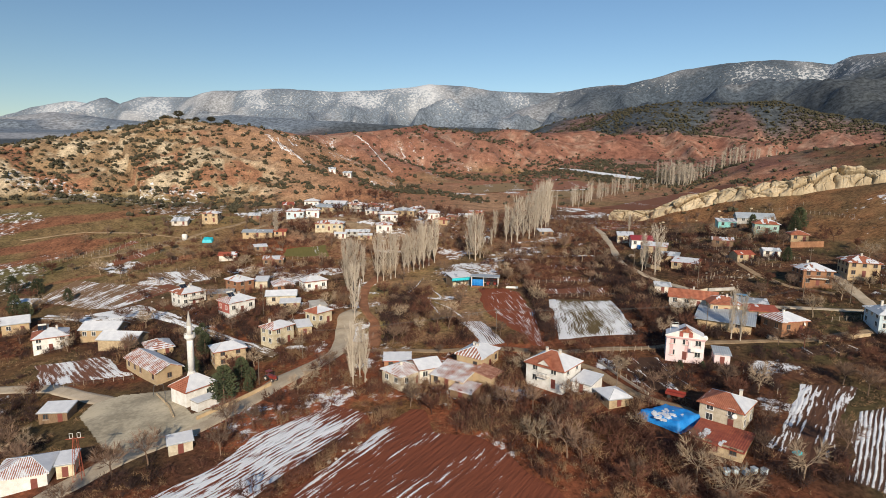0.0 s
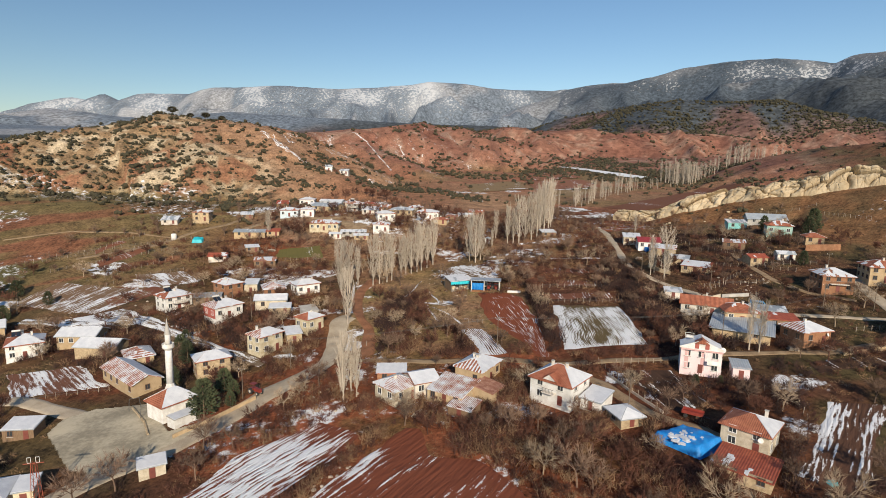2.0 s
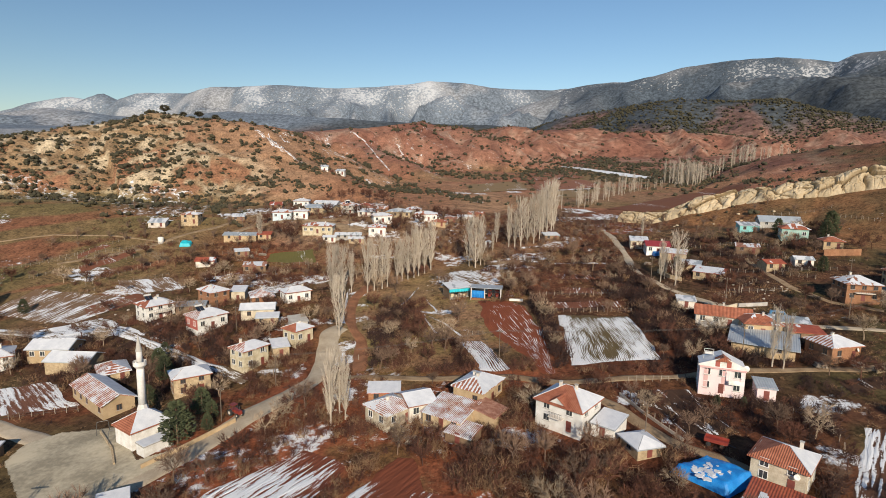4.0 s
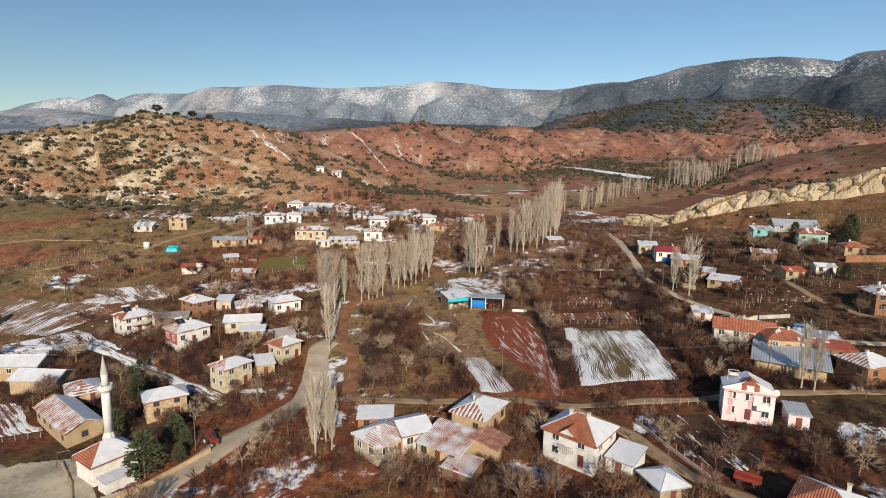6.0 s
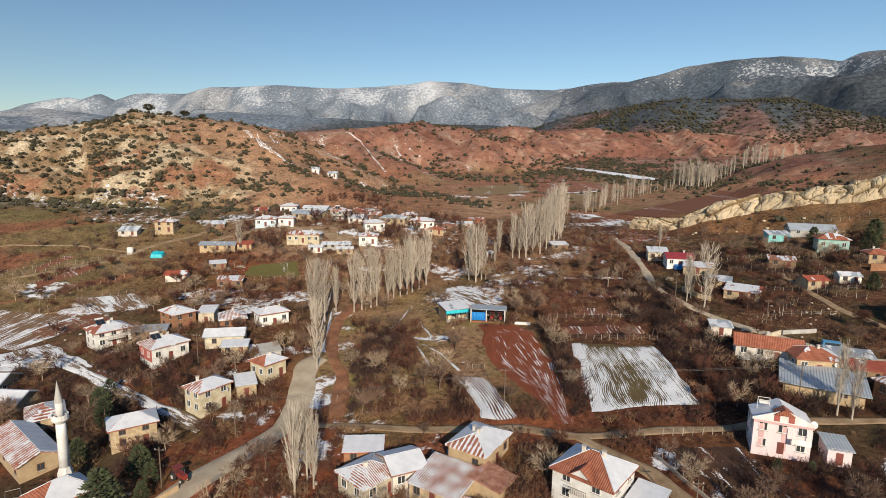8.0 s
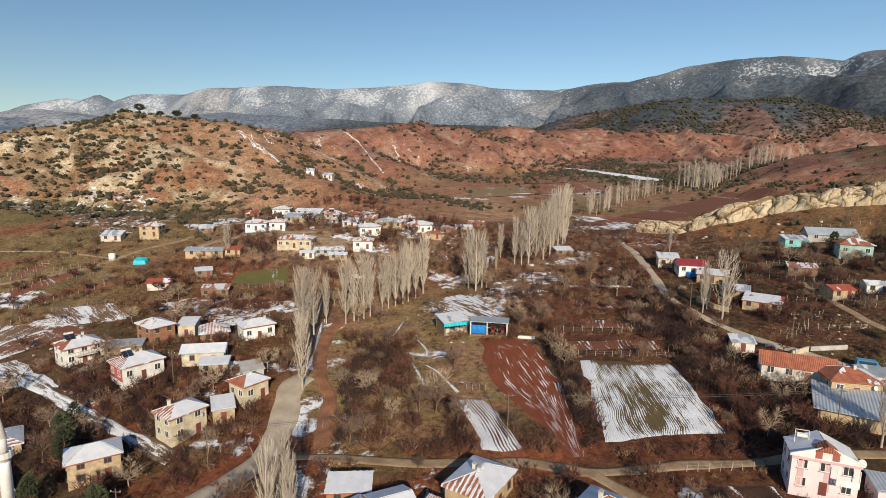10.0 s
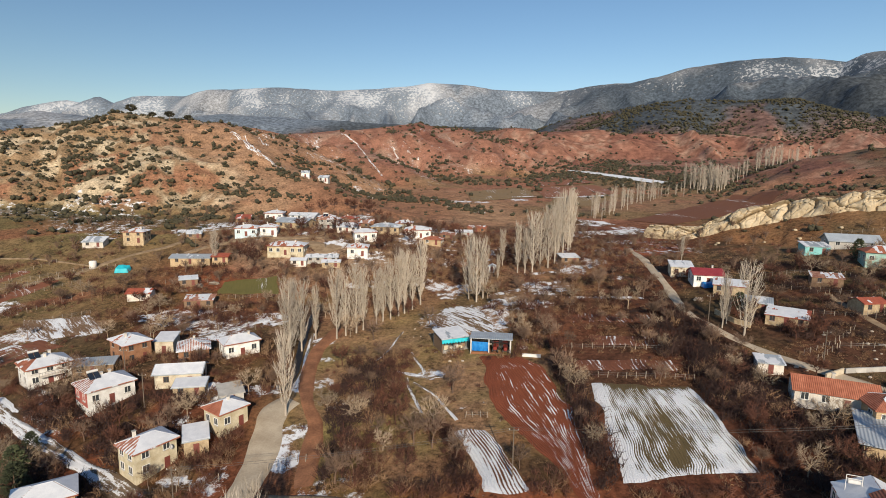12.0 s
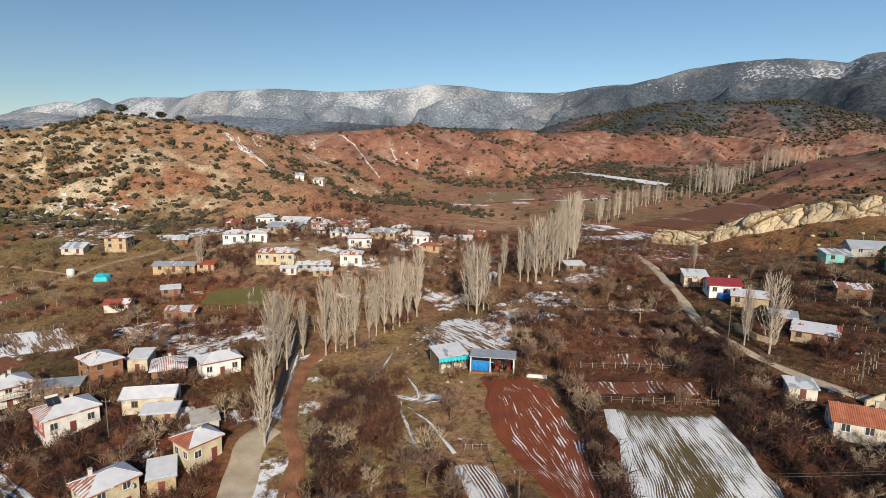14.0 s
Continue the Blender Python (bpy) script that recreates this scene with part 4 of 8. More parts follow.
patch("field", FIELDS["snow_bank"], field_material("snow_bank", (0.16, 0.11, 0.07), (0.2, 0.14, 0.08), 0.60, 3.0, 8.0, 0.2, 0.7), "low bank under even snow")
patch("field", FIELDS["snow_high"], field_material("snow_patchy", (0.17, 0.10, 0.06), (0.22, 0.14, 0.08), 0.5, 3.0, 6.0, 0.1, 0.7), "meadow corner with thin snow")
patch("field", FIELDS["snow_shed"], field_material("snow_behind_shed", (0.15, 0.095, 0.05), (0.21, 0.14, 0.075), 0.60, 1.2, 3.0, 0.3, 1.2, 1.5), "rough plot behind the workshop under thin torn snow", rows=(-16, 22),
      bias=lambda U, V: -0.9 * step(0.12, 0.02, V) - 0.5 * step(0.1, 0.0, U) - 0.5 * step(0.92, 1.0, U) - 0.6 * np.exp(-((U - 0.4) / 0.16) ** 2 - ((V - 0.3) / 0.1) ** 2))
patch("field", FIELDS["plough_right"], field_material("dark_plough", (0.08, 0.04, 0.025), (0.13, 0.065, 0.04), 0.34, 0.9, 5.0, 0.5, 1.6, 1.4), "dark ploughed plot with broken snow rows", rows=(18, 24.5), bias=lambda U, V: 0.6 * step(0.4, 0.15, U) - 0.7 * np.exp(-((U - 0.62) / 0.18) ** 2))
patch("field", FIELDS["rows_right"], field_material("row_plough", (0.07, 0.04, 0.03), (0.11, 0.06, 0.04), 0.44, 0.75, 5.0, 1.1, 0.9, 0.8), "ploughed plot with parallel snow rows", rows=(17, 23))
patch("field", FIELDS["green"], field_material("winter_wheat", (0.11, 0.10, 0.03), (0.17, 0.145, 0.05), 0.02, 1.5, 9.0, 0.2), "small green winter wheat plot")
patch("field", FIELDS["far_plough"], field_material("far_red_plough", (0.14, 0.06, 0.035), (0.19, 0.085, 0.05), 0.04, 3.0, 20.0, 0.2), "distant brown ploughed field in the valley", lift=0.4)
patch("field", FIELDS["far_snow"], field_material("far_snow_strip", (0.2, 0.14, 0.1), (0.24, 0.18, 0.12), 0.85, 5.0, 30.0, 0.15), "distant snow-covered terrace in the valley", lift=1.0)


plot = field_material("garden_rows", (0.13, 0.052, 0.03), (0.22, 0.085, 0.05), 0.24, 0.9, 4.0, 0.7, 0.9)
for quad in (((20, 184), (43, 181), (43.5, 175.6), (21, 177.6)), ((27, 197), (50, 193), (49, 187), (26, 190)), ((24, 212), (46, 209), (46, 203), (24, 205))):
    patch("field", quad, plot, "small reddish garden plot with traces of snow")
thin = field_material("terrace_snow", (0.13, 0.075, 0.045), (0.2, 0.11, 0.065), 0.5, 2.5, 3.0, 0.2, 1.0)
for quad in (((2, 232), (26, 242), (27, 239), (3, 228.5)), ((3, 226), (20, 223), (20, 220.5), (3, 223.2)), ((14, 250), (40, 256), (41, 253), (15, 247)), ((26, 226), (48, 222), (48, 220), (26, 223.6)), ((-76, 216), (-52, 219.5), (-52, 216.5), (-75, 213))):
    patch("field", quad, thin, "narrow terrace edge holding thin snow")
dark_plot = field_material("dark_garden", (0.045, 0.026, 0.018), (0.10, 0.055, 0.035), 0.20, 2.0, 3.0, 0.2, 1.5)
patch("field", ((34.5, 130), (46.5, 131), (50, 114), (38.5, 112)), dark_plot, "dark dug garden plot with specks of snow")
patch("field", ((76, 131.5), (92, 134), (94, 129), (77, 126.5)), dark_plot, "dark verge below the road with specks of snow")
terrace = field_material("red_terrace", (0.15, 0.06, 0.035), (0.24, 0.095, 0.055), 0.06, 1.6, 8.0, 0.4)
for quad in (((-160.4, 220.7), (-152.0, 239.1), (-145.3, 237.2), (-155.0, 213.9)), ((-168.5, 231.1), (-164.9, 241.8), (-159.6, 241.2), (-165.4, 227.1)), ((-134.0, 187.5), (-122.2, 198.5), (-109.8, 195.7), (-126.9, 178.6))):
    patch("field", quad, terrace, "bare reddish terrace strip on the slope")
far_brown = field_material("far_brown_plough", (0.20, 0.085, 0.05), (0.30, 0.14, 0.085), 0.10, 3.0, 14.0, 0.5)
far_olive = field_material("far_stubble", (0.20, 0.14, 0.075), (0.28, 0.19, 0.10), 0.08, 2.5, 16.0, 0.4)
patch("field", ((40, 520), (96, 545), (104, 480), (44, 458)), far_brown, "brown terraced field with thin snow lines far up the valley", lift=0.5)
patch("field", ((-14, 470), (34, 515), (38, 455), (-6, 420)), far_olive, "dry stubble terrace far up the valley", lift=0.5)
patch("field", ((50, 452), (98, 470), (72, 418), (40, 412)), far_olive, "dry stubble terrace beside the poplars", lift=0.4)
patch("field", ((46, 600), (98, 640), (100, 560), (50, 532)), far_brown, "reddish field under the ridge", lift=0.7)
far_white = field_material("far_snow_margin", (0.2, 0.13, 0.09), (0.26, 0.18, 0.12), 0.62, 2.0, 8.0, 0.3)
for quad in (((40, 324), (76, 337), (80, 330), (42, 315)), ((50, 364), (66, 358), (70, 349), (52, 354)), ((44, 455), (96, 474), (97, 470), (44, 451)), ((20, 452), (38, 459), (38, 455), (20, 447))):
    patch("field", quad, far_white, "thin snow along a field margin in the valley", lift=0.55)


def build_yard():
    xs, ys = np.arange(-92, -52, 0.35), np.arange(90, 121, 0.35)
    X, Y = np.meshgrid(xs, ys)
    keep = inside(X, Y, YARD)
    shape, index = Shape(), {}
    Z = land(X, Y) + 0.16
    for j in range(len(ys) - 1):
        for i in range(len(xs) - 1):
            if keep[j, i] and keep[j + 1, i] and keep[j, i + 1] and keep[j + 1, i + 1]:
                ids = []
                for a, b in ((j, i), (j, i + 1), (j + 1, i + 1), (j + 1, i)):
                    if (a, b) not in index:
                        index[(a, b)] = len(shape.v)
                        shape.v.append((xs[b], ys[a], Z[a, b]))
                    ids.append(index[(a, b)])
                shape.f.append(tuple(ids))
    tagged(part("yard", shape, M["lot"], smooth=True), "bare concrete village square with damp stains", "square", kind="structure")


build_yard()


# ---- houses ----
FOOT = []  # footprints in plan, kept clear of plants


def window_meshes(w, h, mat):
    t = 0.09
    frame_ = Shape().box(-w / 2 - t, -0.07, -t, -w / 2, 0.05, h + t).box(w / 2, -0.07, -t, w / 2 + t, 0.05, h + t)
    frame_.box(-w / 2, -0.07, h, w / 2, 0.05, h + t).box(-w / 2, -0.07, -t, w / 2, 0.05, 0).box(-0.035, -0.05, 0, 0.035, 0.03, h)
    pane = Shape().box(-w / 2, -0.025, 0, w / 2, 0.03, h)
    sill = Shape().box(-w / 2 - 0.18, -0.20, -0.16, w / 2 + 0.18, -0.0, -t)
    return frame_.mesh("window", mat), pane.mesh("pane", M["glass"]), sill.mesh("sill", M["concrete"])


WINDOWS = {"white": window_meshes(1.15, 1.25, M["frame"]), "brown": window_meshes(1.0, 1.15, M["frame_brown"])}


def add_window(house_ob, m, style):
    a, b, c = WINDOWS[style]
    w = part("window", a, None, house_ob, m=m)
    part("pane", b, None, w)
    part("sill", c, None, w)


def roof_planes(w, d, h, kind, rise, over):
    """Corners of each roof slope, outer side up, with the way it faces in plan (local)."""
    x, y = w / 2 + over, d / 2 + over
    low = h - over * rise / (min(w, d) / 2) * 0.9
    top = h + rise
    e = [(-x, -y, low), (x, -y, low), (x, y, low), (-x, y, low)]
    if kind == "hip":
        if w >= d:
            r0, r1 = (-(w - d) / 2 - 0.3, 0, top), ((w - d) / 2 + 0.3, 0, top)
            return [((e[0], e[1], r1, r0), (0, -1)), ((e[1], e[2], r1), (1, 0)), ((e[2], e[3], r0, r1), (0, 1)), ((e[3], e[0], r0), (-1, 0))]
        r0, r1 = (0, -(d - w) / 2 - 0.3, top), (0, (d - w) / 2 + 0.3, top)
        return [((e[0], e[1], r0), (0, -1)), ((e[1], e[2], r1, r0), (1, 0)), ((e[2], e[3], r1), (0, 1)), ((e[3], e[0], r0, r1), (-1, 0))]
    if kind == "gable":  # ridge along x
        r0, r1 = (-x, 0, top), (x, 0, top)
        return [((e[0], e[1], r1, r0), (0, -1)), ((e[2], e[3], r0, r1), (0, 1))]
    if kind == "gable_y":
        r0, r1 = (0, -y, top), (0, y, top)
        return [((e[1], e[2], r1, r0), (1, 0)), ((e[3], e[0], r0, r1), (-1, 0))]
    # shed: low at the front
    b = [(-x, -y, h - 0.05), (x, -y, h - 0.05), (x, y, h + rise), (-x, y, h + rise)]
    return [((b[0], b[1], b[2], b[3]), (0, -1))]


def snow_cover(corners, share, seed, cell=0.30):
    """A torn snow blanket on one slope, 8 cm thick, as a list of pieces; long gaps run down the slope."""
    shape = Shape()
    p = [Vector(c) for c in corners]
    u = (p[1] - p[0]).normalized()
    n = (p[1] - p[0]).cross(p[-1] - p[0]).normalized()
    v = n.cross(u)
    flat = [((c - p[0]).dot(u), (c - p[0]).dot(v)) for c in p]
    if share > 0.93:
        mid = Vector((sum(a for a, _ in flat) / len(flat), sum(b for _, b in flat) / len(flat), 0))
        ring = [Vector((a, b, 0)) * 0.965 + mid * 0.035 for a, b in flat]
        low = [p[0] + u * q.x + v * q.y + n * 0.015 for q in ring]
        high = [c + n * 0.09 for c in low]
        shape.face(*high)
        for i in range(len(low)):
            j = (i + 1) % len(low)
            shape.face(low[i], low[j], high[j], high[i])
        return [shape]
    x0, x1, y0, y1 = min(a for a, _ in flat), max(a for a, _ in flat), min(b for _, b in flat), max(b for _, b in flat)
    nx, ny = max(int((x1 - x0) / cell), 2), max(int((y1 - y0) / cell), 2)
    gx, gy = np.meshgrid(np.linspace(x0, x1, nx + 1), np.linspace(y0, y1, ny + 1))
    gx = gx + 0.17 * (value_noise(gx * 9 + seed, gy * 9, seed) - 0.5)
    gy = gy + 0.16 * (value_noise(gx * 9, gy * 9 + seed, seed + 3) - 0.5)
    cx, cy = (gx[:-1, :-1] + gx[1:, 1:]) / 2, (gy[:-1, :-1] + gy[1:, 1:]) / 2
    keep = inside(cx, cy, flat)
    keep &= (0.62 * value_noise(cx * 0.9 + seed * 7, cy * 0.28, seed) + 0.38 * value_noise(cx * 2.4 + seed, cy * 0.9, seed + 1)) < (0.12 + 0.78 * share)
    pieces, seen = [], np.zeros(keep.shape, bool)
    for start in zip(*np.nonzero(keep)):
        if seen[start]:
            continue
        seen[start] = True
        cells = [start]
        for j, i in cells:
            for jj, ii in ((j - 1, i), (j, i + 1), (j + 1, i), (j, i - 1)):
                if 0 <= jj < ny and 0 <= ii < nx and keep[jj, ii] and not seen[jj, ii]:
                    seen[jj, ii] = True
                    cells.append((jj, ii))
        if len(cells) < 5:
            continue
        shape = Shape()
        for j, i in cells:
            quad = [(gx[a, b], gy[a, b]) for a, b in ((j, i), (j, i + 1), (j + 1, i + 1), (j + 1, i))]
            top = [p[0] + u * a + v * b + n * 0.08 for a, b in quad]
            shape.face(*top)
            for k, (dj, di) in enumerate(((-1, 0), (0, 1), (1, 0), (0, -1))):
                jj, ii = j + dj, i + di
                if not (0 <= jj < ny and 0 <= ii < nx and keep[jj, ii]):
                    a, b = top[k], top[(k + 1) % 4]
                    shape.face(a - n * 0.07, b - n * 0.07, b, a)
        pieces.append(shape)
    return pieces


def house(label, x, y, w, d, yaw, h, roof="hip", wall="white", cover="tile", rise=None, storeys=None, windows="white", snow=None, chimneys=1, door=True,
          name="house", category="house", sides="flr", over=0.5, group="", solar=False, balcony=False, dish=False, every=2.7, lift=0.0, paint=None, exact=False, gablet=False, rail=0.28):
    """A village house. x, y: its middle; w: front; d: depth; yaw: degrees; h: height of the walls; snow: share on (front, right, back, left)."""
    tall = h
    small = 0.90 if x < -45 and 140 < y < 200 else 0.94
    w, d, h = w * small, d * small, h * (0.80 if y > 255 and x < 0 else 0.85 if h > 4.4 else 0.94)
    if exact:  # w, d: over the eaves
        w, d, h = w / small - 2 * over, d / small - 2 * over, tall
    cz = float(land(x, y)) + lift + (0.35 if h > 4.4 and not exact else 0.0)
    a = radians(yaw)
    corners = [(x + math.cos(a) * i * w / 2 - math.sin(a) * j * d / 2, y + math.sin(a) * i * w / 2 + math.cos(a) * j * d / 2) for i in (-1, 1) for j in (-1, 1)]
    low = min(float(land(*c)) for c in corners) - cz - 0.4
    FOOT.append((x, y, w / 2 + 0.6, d / 2 + 0.6, a))
    ob = tagged(thing(name, x, y, cz, yaw), label, category, group)
    rise = rise if rise is not None else (0.30 if y > 255 and x < 0 else 0.42 if roof != "shed" else 0.16) * min(w, d) / (2 if roof != "shed" else 1)
    storeys = storeys or (2 if h > 4.0 else 1)
    # walls, with gable ends where the roof asks for them
    s = Shape().box(-w / 2, -d / 2, low, w / 2, d / 2, h)
    if roof == "gable":
        for k in (-1, 1):
            tri = [(k * w / 2, -d / 2, h), (k * w / 2, d / 2, h), (k * w / 2, 0, h + rise - 0.12)]
            s.face(*(tri if k > 0 else tri[::-1]))
    elif roof == "gable_y":
        for k in (-1, 1):
            tri = [(-w / 2, k * d / 2, h), (w / 2, k * d / 2, h), (0, k * d / 2, h + rise - 0.12)]
            s.face(*(tri if k < 0 else tri[::-1]))
    elif roof == "shed":
        s.face((-w / 2, d / 2, h), (w / 2, d / 2, h), (w / 2, d / 2, h + rise - 0.1), (-w / 2, d / 2, h + rise - 0.1))
        s.face((w / 2, -d / 2, h), (w / 2, d / 2, h), (w / 2, d / 2, h + rise - 0.1))
        s.face((-w / 2, d / 2, h), (-w / 2, -d / 2, h), (-w / 2, d / 2, h + rise - 0.1))
    part("wall", s, M[wall], ob)
    # roof slab
    planes = roof_planes(w, d, h, roof, rise, over)
    r, t = Shape(), 0.16
    for pts, _ in planes:
        r.face(*pts)
        r.face(*[(px, py, pz - t) for px, py, pz in reversed(pts)])
        for (p, q) in zip(pts, pts[1:] + pts[:1]):
            if abs(p[2] - q[2]) < 0.01 and p[2] < h + rise - 0.01 or roof in ("gable", "gable_y", "shed"):
                r.face((p[0], p[1], p[2] - t), (q[0], q[1], q[2] - t), q, p)
    part("roof", r, M[cover], ob)
    # snow stays where the noon sun does not reach
    seed = int(abs(x * 7 + y * 13)) % 997
    for k, (pts, (fx, fy)) in enumerate(planes):
        gx, gy = math.cos(a) * fx - math.sin(a) * fy, math.sin(a) * fx + math.cos(a) * fy
        share = float(np.clip(1.15 - 1.15 * (-0.87 * gx - 0.5 * gy), 0.06, 1.0))
        if snow is not None:
            share = snow if isinstance(snow, (int, float)) else snow[k % len(snow)]
        if y > 255 and x < 0:  # the upper village sheds its snow in patches
            share = share * (0.62 + 0.3 * ((seed + 3 * k) % 7) / 6)
        for blanket in snow_cover(pts, share, seed + k) if share > 0.01 else []:
            part("snow", blanket, M["snow"], ob, "white roof snow, melted in places")
    # windows in rows, one door
    faces = {"f": (w, (0, -d / 2), 0), "r": (d, (w / 2, 0), 90), "l": (d, (-w / 2, 0), -90), "b": (w, (0, d / 2), 180)}
    floor_h = h / storeys
    for side in sides:
        length, (ox, oy), turn = faces[side]
        count = max(1, int(length / every))
        k = radians(turn)
        for level in range(storeys):
            for i in range(count):
                along = (i + 0.5) / count * length - length / 2
                z = level * floor_h + floor_h * 0.36
                px, py = ox + math.cos(k) * along, oy + math.sin(k) * along
                if side == "f" and level == 0 and door and i == count // 2:
                    dm = Shape().box(-0.5, -0.06, 0, 0.5, 0.04, 2.05)
                    leaf = part("door", dm, M["door"], ob, m=pose(px, py, 0.02, 0, 0, turn))
                    part("handle", Shape().box(0.34, -0.12, 0.98, 0.42, -0.05, 1.04), M["metal"], leaf)
                    continue
                if (seed + i * 5 + level * 3) % 11 == 0:
                    continue
                add_window(ob, pose(px, py, z, 0, 0, turn), windows)
    rng = random.Random(seed)
    for i in range(chimneys):
        cx, cy = rng.uniform(-0.28, 0.28) * w, rng.uniform(-0.12, 0.3) * d
        stack = part("chimney", Shape().box(cx - 0.24, cy - 0.24, h, cx + 0.24, cy + 0.24, h + rise + 0.5), M["dirty_white"], ob)
        part("cap", Shape().box(cx - 0.32, cy - 0.32, h + rise + 0.502, cx + 0.32, cy + 0.32, h + rise + 0.6), M["concrete"], stack)
    if solar:
        cx, cy, z = -0.22 * w, -0.05 * d, h + rise * 0.92
        heater = part("water_heater", Shape().tube((cx - 1.0, cy + 0.95, z + 1.15), (cx + 1.0, cy + 0.95, z + 1.15), 0.26, 0.26, 10), M["frame"], ob, "roof-top solar water tank")
        for k in (-0.55, 0.55):
            s = Shape()
            s.face((cx + k - 0.48, cy - 0.7, z), (cx + k + 0.48, cy - 0.7, z), (cx + k + 0.48, cy + 0.8, z + 0.9), (cx + k - 0.48, cy + 0.8, z + 0.9))
            s.face((cx + k - 0.48, cy + 0.8, z + 0.82), (cx + k + 0.48, cy + 0.8, z + 0.82), (cx + k + 0.48, cy - 0.7, z - 0.08), (cx + k - 0.48, cy - 0.7, z - 0.08))
            for p, q in (((-0.48, -0.7, 0), (0.48, -0.7, 0)), ((0.48, 0.8, 0.9), (-0.48, 0.8, 0.9)), ((0.48, -0.7, 0), (0.48, 0.8, 0.9)), ((-0.48, 0.8, 0.9), (-0.48, -0.7, 0))):
                a0, b0 = (cx + k + p[0], cy + p[1], z + p[2]), (cx + k + q[0], cy + q[1], z + q[2])
                s.face((a0[0], a0[1], a0[2] - 0.08), (b0[0], b0[1], b0[2] - 0.08), b0, a0)
            part("collector", s, M["panel"], heater, "dark glass solar collector")
        for k in (-0.95, 0.95):
            part("stand", Shape().tube((cx + k, cy + 0.95, z - rise * 0.35), (cx + k, cy + 0.95, z + 1.15), 0.04, 0.04, 4), M["metal"], heater)
    if paint:
        part("side_wall", Shape().box(-w / 2 - 0.03, -d / 2 + 0.002, 0.3, -w / 2 - 0.003, d / 2, h - 0.15), M[paint], ob, "brick red painted side wall")
    if gablet:
        y0, y1, z0, z1, k = -d / 2 - over * 0.7, -d * 0.16, h + 0.1, h + rise * 0.62, w * 0.17
        part("gablet", Shape().face((-k, y0, z0), (k, y0, z0), (0, y0, z1 - 0.1)), M[wall], ob, "small white gable over the front")
        cap = Shape()
        for side in (-1, 1):
            low, top, back = (side * (k + 0.25), y0 - 0.2, z0 - 0.08), (0, y0 - 0.2, z1), (0, y1, z1)
            far = (side * (k + 0.25), y0 + 0.5, z0 - 0.08)
            quad = (low, top, back, far) if side < 0 else (far, back, top, low)
            cap.face(*reversed(quad)).face(*[(a_, b_, c_ - 0.1) for a_, b_, c_ in quad])
            cap.face((low[0], low[1], low[2] - 0.1), (0, y0 - 0.2, z1 - 0.1), top, low)
        part("gablet_roof", cap, M[cover], ob)
    if balcony:
        z = floor_h * (storeys - 1)
        slab = part("balcony", Shape().box(-w * rail, -d / 2 - 1.25, z - 0.18, w * rail, -d / 2 + 0.002, z), M["dirty_white"], ob)
        bars = Shape()
        for i in range(9):
            k = -w * rail + 0.05 + i * (w * 2 * rail - 0.1) / 8
            bars.tube((k, -d / 2 - 1.2, z), (k, -d / 2 - 1.2, z + 0.95), 0.025, 0.025, 4)
        bars.tube((-w * rail, -d / 2 - 1.2, z + 0.95), (w * rail, -d / 2 - 1.2, z + 0.95), 0.04, 0.04, 4)
        part("railing", bars, M["metal"], slab)
    if dish:
        cx, cy, z = w * 0.34, -d / 2 - 0.15, h * 0.72
        disc = Shape().turned([(0.02, -0.12), (0.25, -0.09), (0.45, 0.0), (0.47, 0.02), (0.25, -0.06), (0.02, -0.09)], 14)
        bowl = part("satellite_dish", disc, M["frame"], ob, "white satellite dish", pose(cx, cy - 0.25, z, 70, 0, 20), True)
        part("arm", Shape().tube((0, 0, -0.1), (0, -0.25, -0.45), 0.03, 0.03, 5), M["metal"], bowl)
    return ob


SHED = dict(name="shed", category="shed", sides="f", chimneys=0, windows="brown", over=0.3)

# west side of the village
house("pale yellow two-storey house with half-melted snow on tiled roof", -57.8, 147.5, 8.4, 6.6, 60, 5.2, wall="yellow", cover="snowy_tile_y", snow=(1, 1, 1, 0), chimneys=1, dish=True, exact=True)
house("low annex with full snow roof beside the yellow house", -51.7, 152.6, 4.6, 6.0, 29, 3.0, "shed", "stone", "tin", snow=1.0, **SHED)
house("two-storey white house with red side wall and solar heater", -78.1, 165.1, 10, 7.9, 55, 3.9, wall="white", solar=True, chimneys=2, snow=(1, 1, 1, 0), cover="snowy_tile_y", lift=0.1, paint="brick_red", exact=True)
house("two-storey white house with balcony and solar heater", -99.6, 174.7, 9.6, 8.2, 55, 4.3, wall="white", solar=True, balcony=True, chimneys=2, snow=(0.97, 0.9, 1, 0.3), lift=0.1, exact=True)
house("brown brick and timber house with snowy hip roof", -86.4, 186, 7.3, 9.1, 57, 5, wall="brick", windows="brown", snow=(1, 1, 1, 0.7), exact=True)
house("small cream annex with snow roof", -80.3, 191.7, 5.0, 6.0, 13, 3.6, "shed", "cream", "tin", snow=1.0, **SHED)
house("long low farm building under snow", -65.6, 172.4, 10.6, 6.0, 16, 3.3, "gable", "cream", "tin", snow=1.0, chimneys=0, windows="brown", every=4)
house("low lean-to with sloping snow roof", -61.1, 168.1, 7.0, 4.0, 16, 2.2, "shed", "stone", "tin", snow=1.0, **SHED)
house("long grey sheet-roofed stable", -89.4, 177.4, 9.4, 4.0, 20, 2.4, "shed", "wood", "tin", snow=0.25, **SHED)
house("small house with rusty red sheet roof and thin snow", -70.8, 187.4, 7.6, 8.2, 28, 3.0, "hip", "brick", "snowy_tile_x", snow=(0.0, 0.55, 0.9, 0.15), windows="brown")
